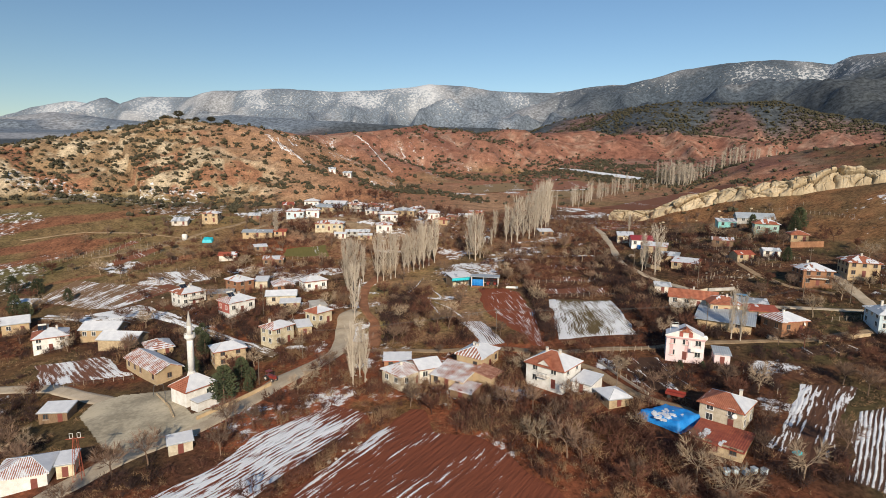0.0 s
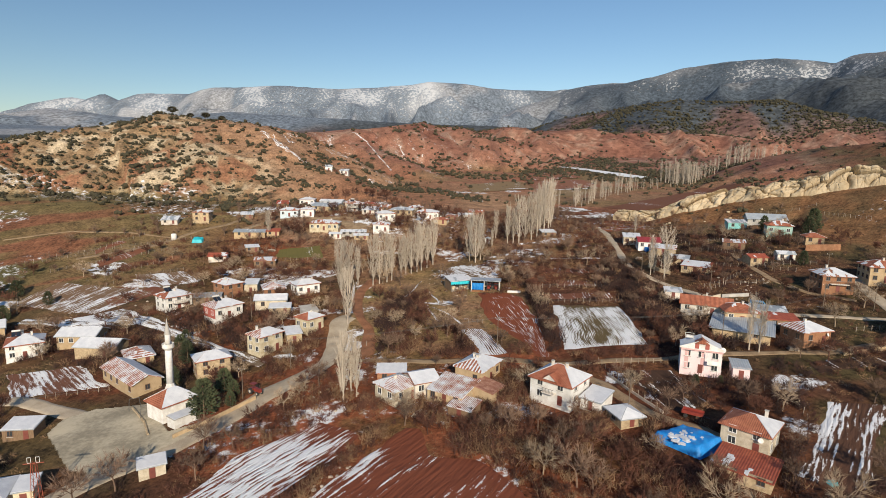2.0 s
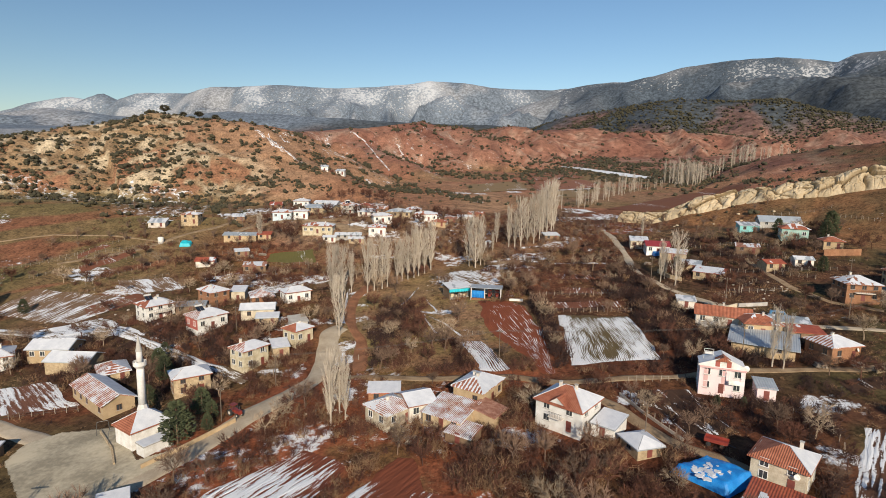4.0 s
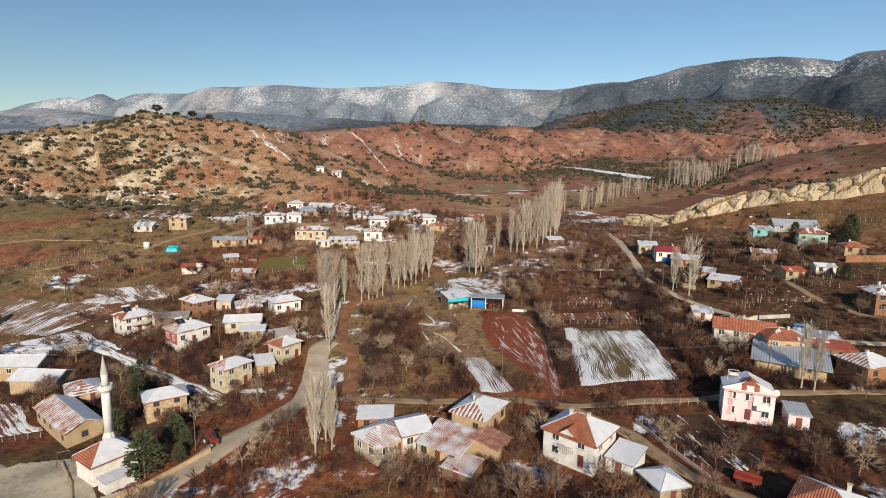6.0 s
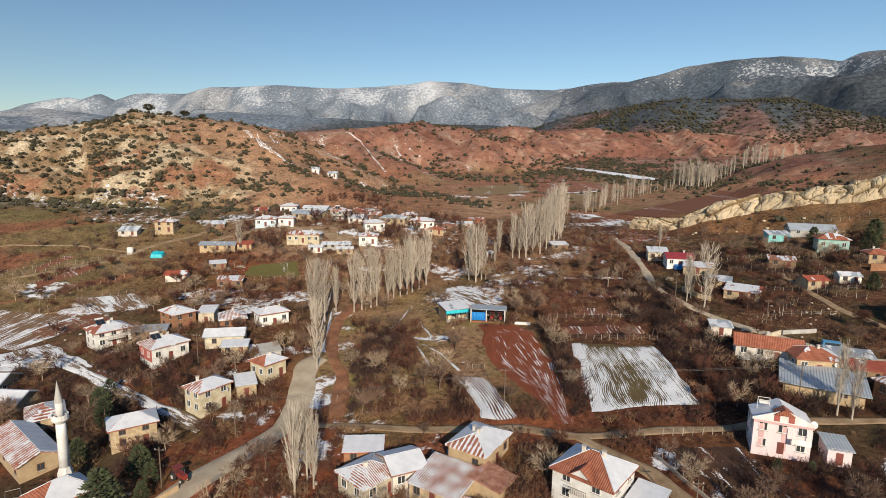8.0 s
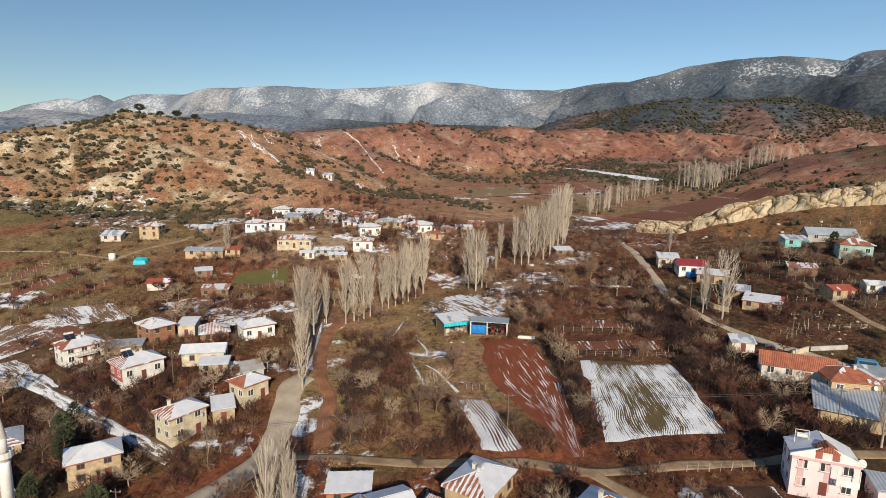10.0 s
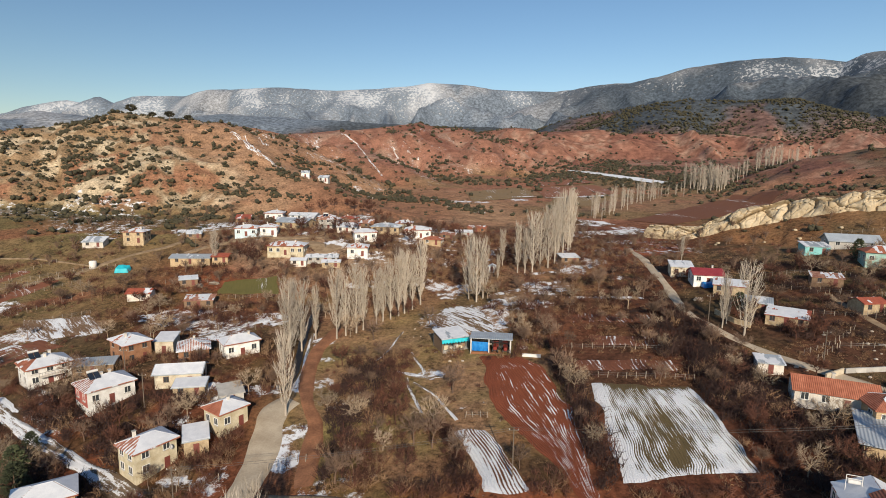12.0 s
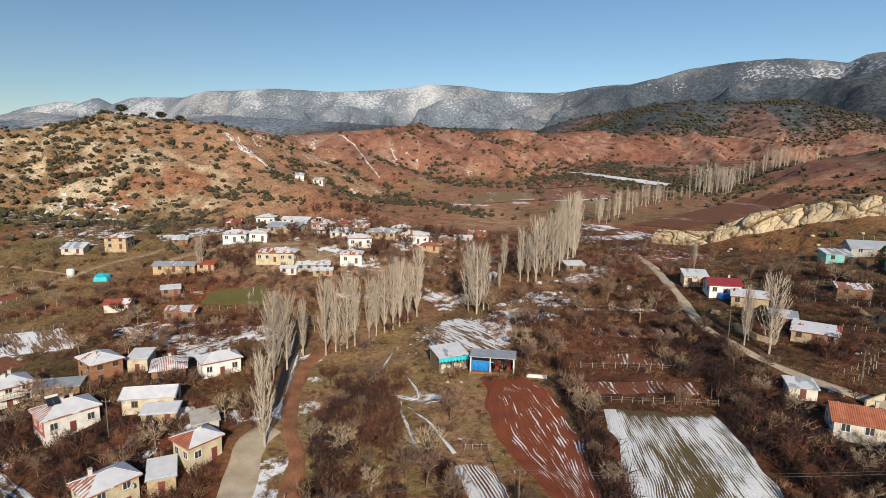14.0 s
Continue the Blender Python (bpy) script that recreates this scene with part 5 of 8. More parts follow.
house("white two-storey house with snowy roof and dark red door", -60.2, 189.8, 9.3, 6.6, 41, 3.7, wall="white", snow=(0.98, 1, 1, 0.7), exact=True)
house("small yellow house with half red half snowy roof", -48.7, 158.5, 6.9, 6.4, 58, 4, wall="yellow", snow=(1, 1, 1, 0.03), exact=True)
house("low shed with bare grey slab roof", -51.2, 165.8, 5.0, 5.0, 34, 2.5, "shed", "grey_wall", "concrete", snow=0.0, **SHED)
house("white two-storey house with solar heater and melted red slope", -129.1, 148.2, 9.6, 9.4, 38, 5.0, wall="white", solar=True, chimneys=2)
house("grey barn with snow-covered roof", -104.8, 146.7, 12.5, 7.6, 2, 3.0, "gable", "stone", "tin", snow=1.0, chimneys=0, every=5)
house("low house with broad snow roof", -115.6, 153.5, 12.0, 8.0, 8, 3.4, "gable", "ochre", "tin", snow=1.0, chimneys=0)
house("long ochre barn with striped half-melted snow on tiles", -85, 129.8, 7.6, 18.8, 55.6, 3.3, "gable_y", "ochre", "snowy_tile_y", snow=(1.0, 0.0), chimneys=0, windows="brown", every=3.4, door=False, rise=1.5, exact=True)
house("low outbuilding with rusty roof and thin snow", -91.1, 142, 7.0, 8.6, 42, 2.5, "hip", "stone", "snowy_tile_y", snow=(0.5, 0.9, 1, 0), chimneys=0, windows="brown")
house("two-storey stone house with smooth snow roof", -67.1, 135.4, 8.9, 7, 38, 4.5, wall="stone", windows="brown", snow=(1, 1, 1, 0.8), chimneys=0, exact=True)
house("ochre house with snow roof", -152.0, 161.0, 8.0, 8.6, 40, 3.5, "gable", "ochre", "tin", snow=1.0, chimneys=0)
house("small ochre shed with flat snow roof", -163.0, 177.0, 8.0, 5.0, 16, 2.6, "shed", "ochre", "tin", snow=1.0, **SHED)
house("white house with red tiles and thin snow", -81.6, 84.6, 8.6, 7.6, 25, 3.4, wall="white", cover="snowy_tile_x", snow=(0, 1, 1, 0.3), chimneys=0)
house("small yellow annex with snow roof", -75.6, 87.2, 3.0, 4.6, 25, 2.8, "shed", "yellow", "tin", snow=1.0, **SHED)
house("brown plank shed with snow roof", -94.2, 107.6, 6.4, 4.6, 12, 2.6, "shed", "wood", "tin", snow=1.0, **SHED)
house("small cream hut with snow roof beside the square", -56.8, 93.0, 4.6, 3.2, 34, 2.5, "shed", "cream", "tin", snow=1.0, **SHED)
# middle
house("low farmhouse with patchy red tiles and snow", -16.4, 118.6, 8, 7.6, 50, 3.4, "hip", "cream", "snowy_tile_x", snow=(0.0, 1, 1, 0.5), exact=True)
house("low wing under thick snow", -11.4, 121.4, 6.0, 7.0, 30, 3.3, "gable", "dirty_white", "tile_old", snow=1.0, chimneys=0)
house("low outhouse with striped snow on old tiles", -4.0, 117.6, 9.0, 8.0, -28, 2.6, "shed", "stone", "snowy_tile_x", snow=0.0, **SHED)
house("low shed with snow roof behind the farmhouse", -19.0, 127.2, 7.0, 4.4, 8, 2.3, "shed", "brick", "rust", snow=0.9, **SHED)
house("low lean-to with striped snow on sheet roof", -1.4, 111.6, 5.6, 4.6, -28, 1.9, "shed", "wood", "snowy_tile_x", snow=0.0, **SHED)
house("low wing with red rusty roof and traces of snow", 3.4, 117.8, 5.6, 5.4, 60, 2.3, "shed", "ochre", "tile_old", snow=0.3, **SHED)
house("farmhouse with snowy hip roof and chimney", 1.2, 126.0, 9.6, 7.2, 62, 4.0, wall="ochre", cover="snowy_tile_y", snow=(0.9, 1, 1, 0), windows="brown", chimneys=2)
house("white two-storey house with red and snowy roof and balcony", 18.4, 116.4, 9.8, 9.0, -36, 5.6, wall="white", snow=(0.16, 1, 1, 0.95), balcony=True, chimneys=2, rise=2.3, gablet=True, rail=0.15, every=3.2)
house("low white garage with sloping snow roof", 25.4, 113.2, 4.6, 6.2, -36, 2.5, "shed", "white", "tin", snow=1.0, **SHED)
house("small hut with pitched snow roof beside the lane", 29.6, 107.6, 5.0, 5.4, 20, 2.2, "hip", "stone", "tin", snow=1.0, chimneys=0, windows="brown")
# east side
house("grey sheet-roofed open barn", 69.0, 147.6, 13.8, 10.4, -27, 2.0, "shed", "ochre", "tin", snow=0.0, chimneys=0, windows="brown", rise=1.2, every=4.5, over=0.9, door=False)
house("house with faded red and snowy roof behind the barn", 71.5, 155.6, 9.0, 7.6, -8, 3.6, wall="ochre", cover="tile", snow=(0.15, 1, 1, 0.1), dish=True)
house("long whitewashed house with bright red roof", 65.2, 161.6, 13.6, 6.6, -20, 3.2, "gable", "dirty_white", "tile", snow=0.0, chimneys=1, rise=1.7)
house("brown timber house with half snowy roof", 82.0, 143.0, 8.4, 7.4, 17, 3.6, wall="brick", cover="snowy_tile_y", windows="brown", snow=(0.95, 1, 0.9, 0), dish=True)
house("dark red sheet shed behind the house", 80.0, 151.0, 8.0, 4.6, -8, 2.6, "shed", "wood", "rust", snow=0.05, **SHED)
house("long low white outbuilding", 80.0, 157.5, 9.0, 4.0, -16, 2.4, "shed", "white", "tin", snow=0.3, **SHED)
house("two-storey timber and brick house with snow roof", 106.0, 174.0, 9.0, 8.6, -6, 5.6, wall="brick", windows="brown", cover="tile_old", snow=(0.7, 1, 1, 0.5), balcony=True, every=2.2)
house("ochre two-storey house with red roof and snow", 123.0, 179.0, 9.2, 9.0, -12, 5.6, wall="ochre", snow=(0.5, 1, 1, 0.3), windows="brown")
house("grey-white two-storey house with tin roof", 107.2, 141.0, 9.0, 9.0, -12, 5.2, wall="pale_blue", cover="tin", snow=(0.5, 1, 1, 0.4), balcony=True)
house("cream two-storey house with red roof and satellite dish", 49.8, 100.8, 8.6, 8.4, -40, 4.1, wall="cream", snow=(0.05, 1, 1, 0.1), dish=True, exact=True)
house("white house with burgundy roof beside the road", 68.5, 230.0, 8.8, 7.0, -6, 3.4, "gable", "white", "burgundy", snow=0.0)
house("low house with flat snow roof", 64.5, 240.0, 7.0, 6.6, -10, 3.2, "shed", "cream", "tin", snow=0.8, **SHED)
house("low outbuilding with pinkish snow-dusted flat roof", 72.0, 221.0, 9.2, 6.0, -22, 2.6, "shed", "stone", "rust", snow=0.85, **SHED)
house("ochre house with thin snow on rusty roof", 76.0, 198.0, 9.4, 6.4, -32, 2.4, "shed", "stone", "rust", snow=0.75, **SHED)
house("small grey outbuilding with sloping tin roof", 72.5, 207.0, 8.0, 5.0, -25, 2.6, "shed", "stone", "tin", snow=0.4, **SHED)
house("small whitewashed hut beside the road", 60.5, 175.0, 5.0, 4.0, -12, 2.4, "shed", "dirty_white", "tin", snow=0.6, **SHED)
house("large grey sheet-roofed barn on the slope", 126.0, 256.0, 16.0, 9.0, -14, 2.6, "gable", "grey_wall", "tin", snow=0.0, chimneys=0, rise=2.0, every=5)
house("turquoise shed with green netting", 112.0, 252.0, 8.0, 6.0, -8, 2.8, "shed", "teal", "tin", snow=0.5, **SHED)
house("pale turquoise two-storey house with red roof", 120.0, 233.0, 9.4, 7.6, -18, 4.7, wall="sea_green", snow=(0.4, 0.8, 1, 0.3), balcony=True)
house("small house with dark red roof", 125.0, 218.0, 6.4, 6.0, -14, 3.0, wall="ochre", snow=(0.2, 0.6, 1, 0.2), windows="brown")
# teal-fronted workshop in the middle of the fields
# upper village
house("two-storey brick house on the slope", -139.0, 270.5, 8.2, 7.6, 10, 5.6, wall="stone", windows="brown", cover="tile_old", snow=0.85)
house("low shed with thin snow", -152.5, 264.5, 8.0, 5.4, 14, 2.5, "shed", "dirty_white", "tin", snow=0.6, **SHED)
house("long tan farm building", -108.0, 256.0, 15.0, 6.6, 9, 3.0, "gable", "ochre", "tin", snow=0.15, chimneys=0, windows="brown", every=4)
house("lower half of the farm building with rusty roof", -97.4, 257.8, 6.0, 6.6, 9, 3.0, "gable", "ochre", "rust", snow=0.0, chimneys=0, windows="brown")
house("cream two-storey house with red roof", -75.0, 266.0, 14.5, 8.5, 6, 4.6, wall="yellow", snow=(0.7, 0.9, 1, 0.4))
house("white and pale blue two-storey house", -99.0, 284.5, 9.6, 8.0, 12, 4.4, wall="pale_blue", snow=0.9)
house("white two-storey house with balcony", -90.0, 286.0, 7.2, 8.0, 12, 4.4, wall="white", snow=0.9, balcony=True)
house("white house high in the village", -102.5, 324.5, 9.0, 8.0, 10, 4.4, wall="white", snow=0.95)
house("long white snow-roofed building", -88.0, 326.0, 14.0, 7.0, -2, 3.0, "gable", "white", "tin", snow=1.0, chimneys=0)
house("cream house with snowy roof", -73.0, 313.0, 7.6, 7.0, 10, 4.0, wall="cream", snow=0.8)
house("low house with rusty roof", -64.0, 318.0, 8.0, 6.0, -8, 3.0, wall="ochre", cover="rust", snow=0.4)
house("white house with full snow roof", -48.5, 283.5, 9.6, 8.0, 20, 4.4, wall="white", snow=0.95)
house("low cream house with snow roof", -36.0, 312.0, 8.0, 7.0, 4, 4.0, wall="cream", snow=0.95, lift=-0.3)
house("white house with thin snow roof", -47.5, 267.0, 8.2, 7.6, 8, 4.4, wall="white", snow=0.9)
house("low grey building under a snow roof", -59.5, 260.0, 12.0, 5.0, 10, 2.5, "gable", "grey_wall", "tin", snow=0.9, chimneys=0, windows="brown")
house("white and blue house with snow roof", -27.5, 295.0, 11.6, 9.0, 4, 4.4, wall="white", snow=0.95, dish=True)
house("low house with orange tile roof", -20.0, 285.5, 8.0, 6.4, -8, 3.0, wall="ochre", snow=0.1)
house("long grey stone barn with a broad tin roof", -83.0, 299.0, 15.0, 10.0, -10, 3.4, "gable", "stone", "tin", snow=0.3, chimneys=0, windows="brown", every=4)
house("grey two-storey house with balcony and solar heater", -67.5, 299.0, 9.0, 8.0, 4, 5.2, wall="grey_wall", cover="tile_old", snow=0.6, balcony=True, solar=True)
house("grey hip-roofed house behind the white one", -42.0, 299.0, 13.0, 8.5, -2, 3.8, wall="stone", cover="tin", snow=0.45, windows="brown")
house("dark shed with old roof", -55.0, 303.0, 9.0, 6.0, 12, 3.0, "gable", "wood", "tile_old", snow=0.4, chimneys=0, windows="brown")
house("small white cabin on the spur", -106.6, 385.0, 5.0, 4.4, 14, 3.6, "shed", "white", "tin", snow=0.6, **SHED)
house("small white block beside the cabin", -96.0, 387.0, 6.2, 4.4, 2, 3.2, "shed", "white", "tin", snow=0.6, **SHED)
house("tiny white hut under the poplars", 4.2, 256.0, 2.4, 2.6, -6, 2.4, "gable_y", "white", "tin", snow=0.8, **SHED)
house("low shed with rusty brown roof", -110.0, 227.0, 7.4, 5.0, 12, 2.5, "gable", "dirty_white", "rust", snow=0.2, chimneys=0, windows="brown", door=False)
house("grey log shed on the slope", -100.0, 238.0, 6.0, 4.0, 30, 2.4, "shed", "wood", "tin", snow=0.6, **SHED)

# low farm buildings packed between the houses of the upper village
shed_rng = random.Random(77)
for x, y, w, d, yaw, wall, cover, white in [(-58, 293, 9, 5, 4, "dirty_white", "tin", 1.0), (-92, 312, 9, 5, 8, "grey_wall", "tin", 0.9),
                                             (-113, 312, 7, 5, 15, "wood", "rust", 0.4), (-14, 297, 7, 5, -14, "wood", "tile_old", 0.5), (-8, 304, 8, 5, 5, "grey_wall", "tin", 0.8),
                                             (-67, 256, 6, 4, 5, "dirty_white", "tin", 1.0), (-55, 256, 7, 4, 12, "stone", "tin", 0.9), (-83, 317, 6, 4, 0, "white", "tin", 0.9), (-54, 312, 8, 5, 8, "brick", "tile_old", 0.6), (-120, 280, 6, 4, 20, "wood", "tin", 0.7), (-2, 318, 9, 6, -10, "brick", "tile", 0.3),
                                             (-88, 223, 9, 5, 16, "wood", "tile_old", 0.5), (32, 262, 7, 5, 12, "wood", "tin", 0.7), (98, 221, 8, 5, -20, "wood", "tile_old", 0.4), (97, 202, 7, 5, 12, "stone", "rust", 0.3), (108, 204, 6, 4, -8, "dirty_white", "tin", 0.5)]:
    house("low weathered farm shed with patchy snow on its roof", x, y, w, d, yaw, shed_rng.uniform(2.3, 2.9), "shed" if shed_rng.random() < 0.6 else "gable", wall, cover, snow=white, group="farm sheds of the village", **SHED)

CLEARINGS = [(-55.5, 89.8, 4.5), (-93, 103.5, 5.0), (-62, 107, 5.5), (-70, 104, 6.0), (-78, 120, 4.0), (-86, 122, 5.0), (-66, 128.5, 3.0), (18, 109, 3.0), (47, 94.5, 3.0), (-80, 79, 5.0), (29.4, 103.5, 4.0), (45, 87, 5.0), (37, 94, 4.0), (-63, 112, 6.0), (-82, 101, 7.0), (-72, 92, 5.5), (-78, 92, 4.0)]


def clear(x, y, room=0.0):
    """True where neither house, road, field nor yard stands."""
    ok = ~inside(x, y, YARD)
    for line, width in list(ROADS.values()) + list(TRACKS.values()):
        ok &= away(x, y, line) > width / 2 + (2.2 if width == 6.2 else 0.4) + room
    for cx, cy, r in CLEARINGS:
        ok &= np.hypot(x - cx, y - cy) > r + room
    for name, quad in FIELDS.items():
        ok &= ~inside(x, y, list(quad))
    for fx, fy, hw, hd, a in FOOT:
        u, v = (x - fx) * math.cos(a) + (y - fy) * math.sin(a), -(x - fx) * math.sin(a) + (y - fy) * math.cos(a)
        ok &= ~((np.abs(u) < hw + room) & (np.abs(v) < hd + room))
    return ok



# ---- mosque and minaret ----
mosque = house("small white mosque with red and snowy hip roof", -65.6, 114.6, 8.6, 7.2, 60, 3.9, wall="white", snow=(1, 1, 1, 0.03), name="mosque", category="mosque", chimneys=0, windows="white", every=3.4, storeys=1, exact=True, rise=2.1, door=False)
house("low flat-roofed white annex in front of the mosque", -61.0, 110.3, 5.0, 3.0, 60, 2.2, "shed", "white", "concrete", snow=1.0, name="annex", category="annex", sides="", chimneys=0, over=0.12, rise=0.05, door=False)


def minaret(x, y):
    z = float(land(x, y))
    top = 8.4 - z
    ob = tagged(thing("minaret", x, y, z), "slender white minaret with pointed cone roof", "minaret")
    part("base", Shape().turned([(1.15, -0.5), (1.15, 3.4), (0.82, 4.4)], 8), M["white"], ob)
    part("shaft", Shape().turned([(0.80, 4.402), (0.76, top - 8.2), (0.72, top - 7.6)], 16), M["white"], ob, smooth=True)
    bal = part("balcony", Shape().turned([(0.73, top - 7.598), (1.0, top - 7.2), (1.28, top - 6.9), (1.28, top - 6.0), (1.18, top - 6.0), (1.18, top - 6.7), (0.6, top - 6.7)], 16), M["white"], ob)
    for i in range(8):
        k = 2 * math.pi * i / 8
        part("loudspeaker", Shape().turned([(0.05, 0), (0.16, 0.3), (0.17, 0.32)], 8), M["frame"], bal, m=pose(0.95 * math.cos(k), 0.95 * math.sin(k), top - 5.9, 0, 90, math.degrees(k))) if i % 3 == 0 else None
    part("upper_shaft", Shape().turned([(0.60, top - 6.698), (0.58, top - 3.9)], 16), M["white"], ob, smooth=True)
    part("spire", Shape().turned([(0.66, top - 3.898), (0.64, top - 3.8), (0.05, top - 0.3)], 16), M["grey_wall"], ob, "pale grey conical spire")
    part("finial", Shape().turned([(0.05, top - 0.298), (0.09, top - 0.15), (0.02, top)], 8), M["metal"], ob)


minaret(-69.1, 120.2)
FOOT.append((-69.1, 120.2, 1.5, 1.5, 0))

# ---- pink house ----
pink = house("three-level pale pink house with white gable and rose bands", 52.0, 130.2, 9.0, 5.8, -17, 6.6, "gable_y", wall="pink", cover="tile", snow=(0.97, 0.9), chimneys=0, rise=1.9, over=0.14, every=2.6)
part("cornice", Shape().box(-4.35, -3.15, 5.25, 4.35, -2.72, 5.6), M["rose"], pink, "rose-coloured cornice band")
gable = Shape().face((-4.6, -3.12, 5.61), (4.6, -3.12, 5.61), (4.6, -3.12, 5.95), (0, -3.12, 7.85), (-4.6, -3.12, 5.95)).face((-4.6, -2.9, 5.95), (0, -2.9, 7.85), (4.6, -2.9, 5.95), (4.6, -2.9, 5.61), (-4.6, -2.9, 5.61))
gable.face((-4.6, -3.12, 5.95), (0, -3.12, 7.85), (0, -2.9, 7.85), (-4.6, -2.9, 5.95)).face((0, -3.12, 7.85), (4.6, -3.12, 5.95), (4.6, -2.9, 5.95), (0, -2.9, 7.85))
gable.face((-4.6, -2.9, 5.61), (-4.6, -3.12, 5.61), (-4.6, -3.12, 5.95), (-4.6, -2.9, 5.95)).face((4.6, -3.12, 5.61), (4.6, -2.9, 5.61), (4.6, -2.9, 5.95), (4.6, -3.12, 5.95))
part("attic_gable", gable, M["white"], pink, "white attic gable standing over the roof")
for k in (-1.05, 1.05):
    part("attic_window", Shape().box(k - 0.42, -3.17, 5.8, k + 0.42, -3.125, 6.9), M["brick_red"], pink, "red-framed attic window")
for k in (-3.0, 0.35):
    part("panel", Shape().box(k - 0.4, -2.77, 0.6, k + 0.4, -2.72, 4.9), M["rose"], pink, "rose panel between windows")
part("terrace", Shape().box(1.2, -3.85, 2.5, 4.0, -2.73, 2.66).box(1.2, -3.85, 2.664, 1.3, -3.75, 5.2).box(3.9, -3.85, 2.664, 4.0, -3.75, 5.2).box(1.304, -3.85, 2.664, 3.896, -3.77, 3.5), M["white"], pink, "white corner balcony")
part("gable_cap", Shape().face((-1.5, -3.45, 7.0), (0, -3.45, 8.05), (0, -1.25, 8.05), (-1.5, -1.25, 7.0)).face((1.5, -1.25, 7.0), (0, -1.25, 8.05), (0, -3.45, 8.05), (1.5, -3.45, 7.0)).face((-1.5, -3.45, 7.0), (1.5, -3.45, 7.0), (0, -3.45, 8.05)), M["tile"], pink, "little red tiled gable roof")
rack = part("roof_rack", Shape().tube((-3.4, 0.6, 6.0), (-3.4, 0.6, 8.2), 0.05, 0.05, 4).tube((-1.6, 0.6, 6.0), (-1.6, 0.6, 8.2), 0.05, 0.05, 4).tube((-3.4, 0.6, 8.2), (-1.6, 0.6, 8.2), 0.05, 0.05, 4).tube((-3.4, 0.6, 7.7), (-1.6, 0.6, 7.7), 0.05, 0.05, 4), M["frame"], pink, "white metal roof rack")
part("water_tank", Shape().tube((-3.2, 0.6, 7.3), (-1.8, 0.6, 7.3), 0.3, 0.3, 10), M["frame"], rack)
bowl = part("satellite_dish", Shape().turned([(0.02, -0.12), (0.35, -0.09), (0.6, 0.0), (0.62, 0.02), (0.35, -0.06), (0.02, -0.09)], 14), M["frame"], pink, "white satellite dish", pose(4.3, -2.75, 6.0, 70, 0, 20), True)
part("arm", Shape().tube((0, 0, -0.1), (0, -0.25, -0.45), 0.03, 0.03, 5), M["metal"], bowl)
house("small pink outbuilding with pale roof", 59.6, 127.2, 3.6, 4.6, -14, 2.9, "shed", "pink", "tin", snow=0.3, **SHED)


# ---- workshop with an open front under a turquoise drape ----
def workshop(x, y, yaw):
    ob = tagged(thing("workshop", x, y, float(land(x, y)) + 0.2, yaw), "open-fronted workshop with turquoise drape and pale sheet roof", "workshop")
    w, d, h = 6.9, 5.5, 2.9
    FOOT.append((x, y, w / 2 + 0.6, d / 2 + 1.0, radians(yaw)))
    for k in (-1, 1):
        part("side_wall", Shape().box(k * w / 2 - 0.09, -d / 2, -1.2, k * w / 2 + 0.09, d / 2 - 0.002, h), M["wood" if k < 0 else "grey_wall"], ob)
    part("back_wall", Shape().box(-w / 2 - 0.09, d / 2, -1.2, w / 2 + 0.09, d / 2 + 0.18, h + 0.6), M["grey_wall"], ob)
    part("slab", Shape().box(-w / 2 + 0.092, -d / 2 - 0.6, -1.2, w / 2 - 0.092, d / 2 - 0.004, 0.0), M["concrete"], ob)
    for k in (-3.3, 0.0, 3.3):
        part("post", Shape().tube((k, -d / 2 + 0.1, 0.0), (k, -d / 2 + 0.1, h), 0.07, 0.07, 6), M["metal"], ob)
    a, b = h + 0.05, h + 0.85
    top = [(-w / 2 - 0.4, -d / 2 - 0.6, a), (w / 2 + 0.12, -d / 2 - 0.6, a + 0.2), (w / 2 + 0.12, d / 2 + 0.4, b + 0.2), (-w / 2 - 0.4, d / 2 + 0.4, b)]
    low = [(p, q, t - 0.12) for p, q, t in top]
    roof = Shape().face(*top).face(*low[::-1])
    for i in range(4):
        j = (i + 1) % 4
        roof.face(low[i], low[j], top[j], top[i])
    part("roof", roof, M["tin"], ob, "pale sheet roof")
    for blanket in snow_cover(top, 0.8, 41):
        part("snow", blanket, M["snow"], ob, "thin roof snow")
    drape, n = Shape(), 26
    for i in range(n):
        u0, u1 = -w / 2 - 0.3 + i * (w + 0.4) / n, -w / 2 - 0.3 + (i + 1) * (w + 0.4) / n
        o0, o1 = 0.10 * math.sin(i * 1.7), 0.10 * math.sin((i + 1) * 1.7)
        l0, l1 = h - 1.0 - 0.22 * math.sin(i * 2.3), h - 1.0 - 0.22 * math.sin((i + 1) * 2.3)
        drape.face((u0, -d / 2 - 0.55 + o0, l0), (u1, -d / 2 - 0.55 + o1, l1), (u1, -d / 2 - 0.5, h - 0.07), (u0, -d / 2 - 0.5, h - 0.07))
        drape.face((u0, -d / 2 - 0.48, h - 0.07), (u1, -d / 2 - 0.48, h - 0.07), (u1, -d / 2 - 0.52 + o1, l1), (u0, -d / 2 - 0.52 + o0, l0))
    part("drape", drape, M["turquoise_sheet"], ob, "torn turquoise drape hanging from the eaves")
    return ob


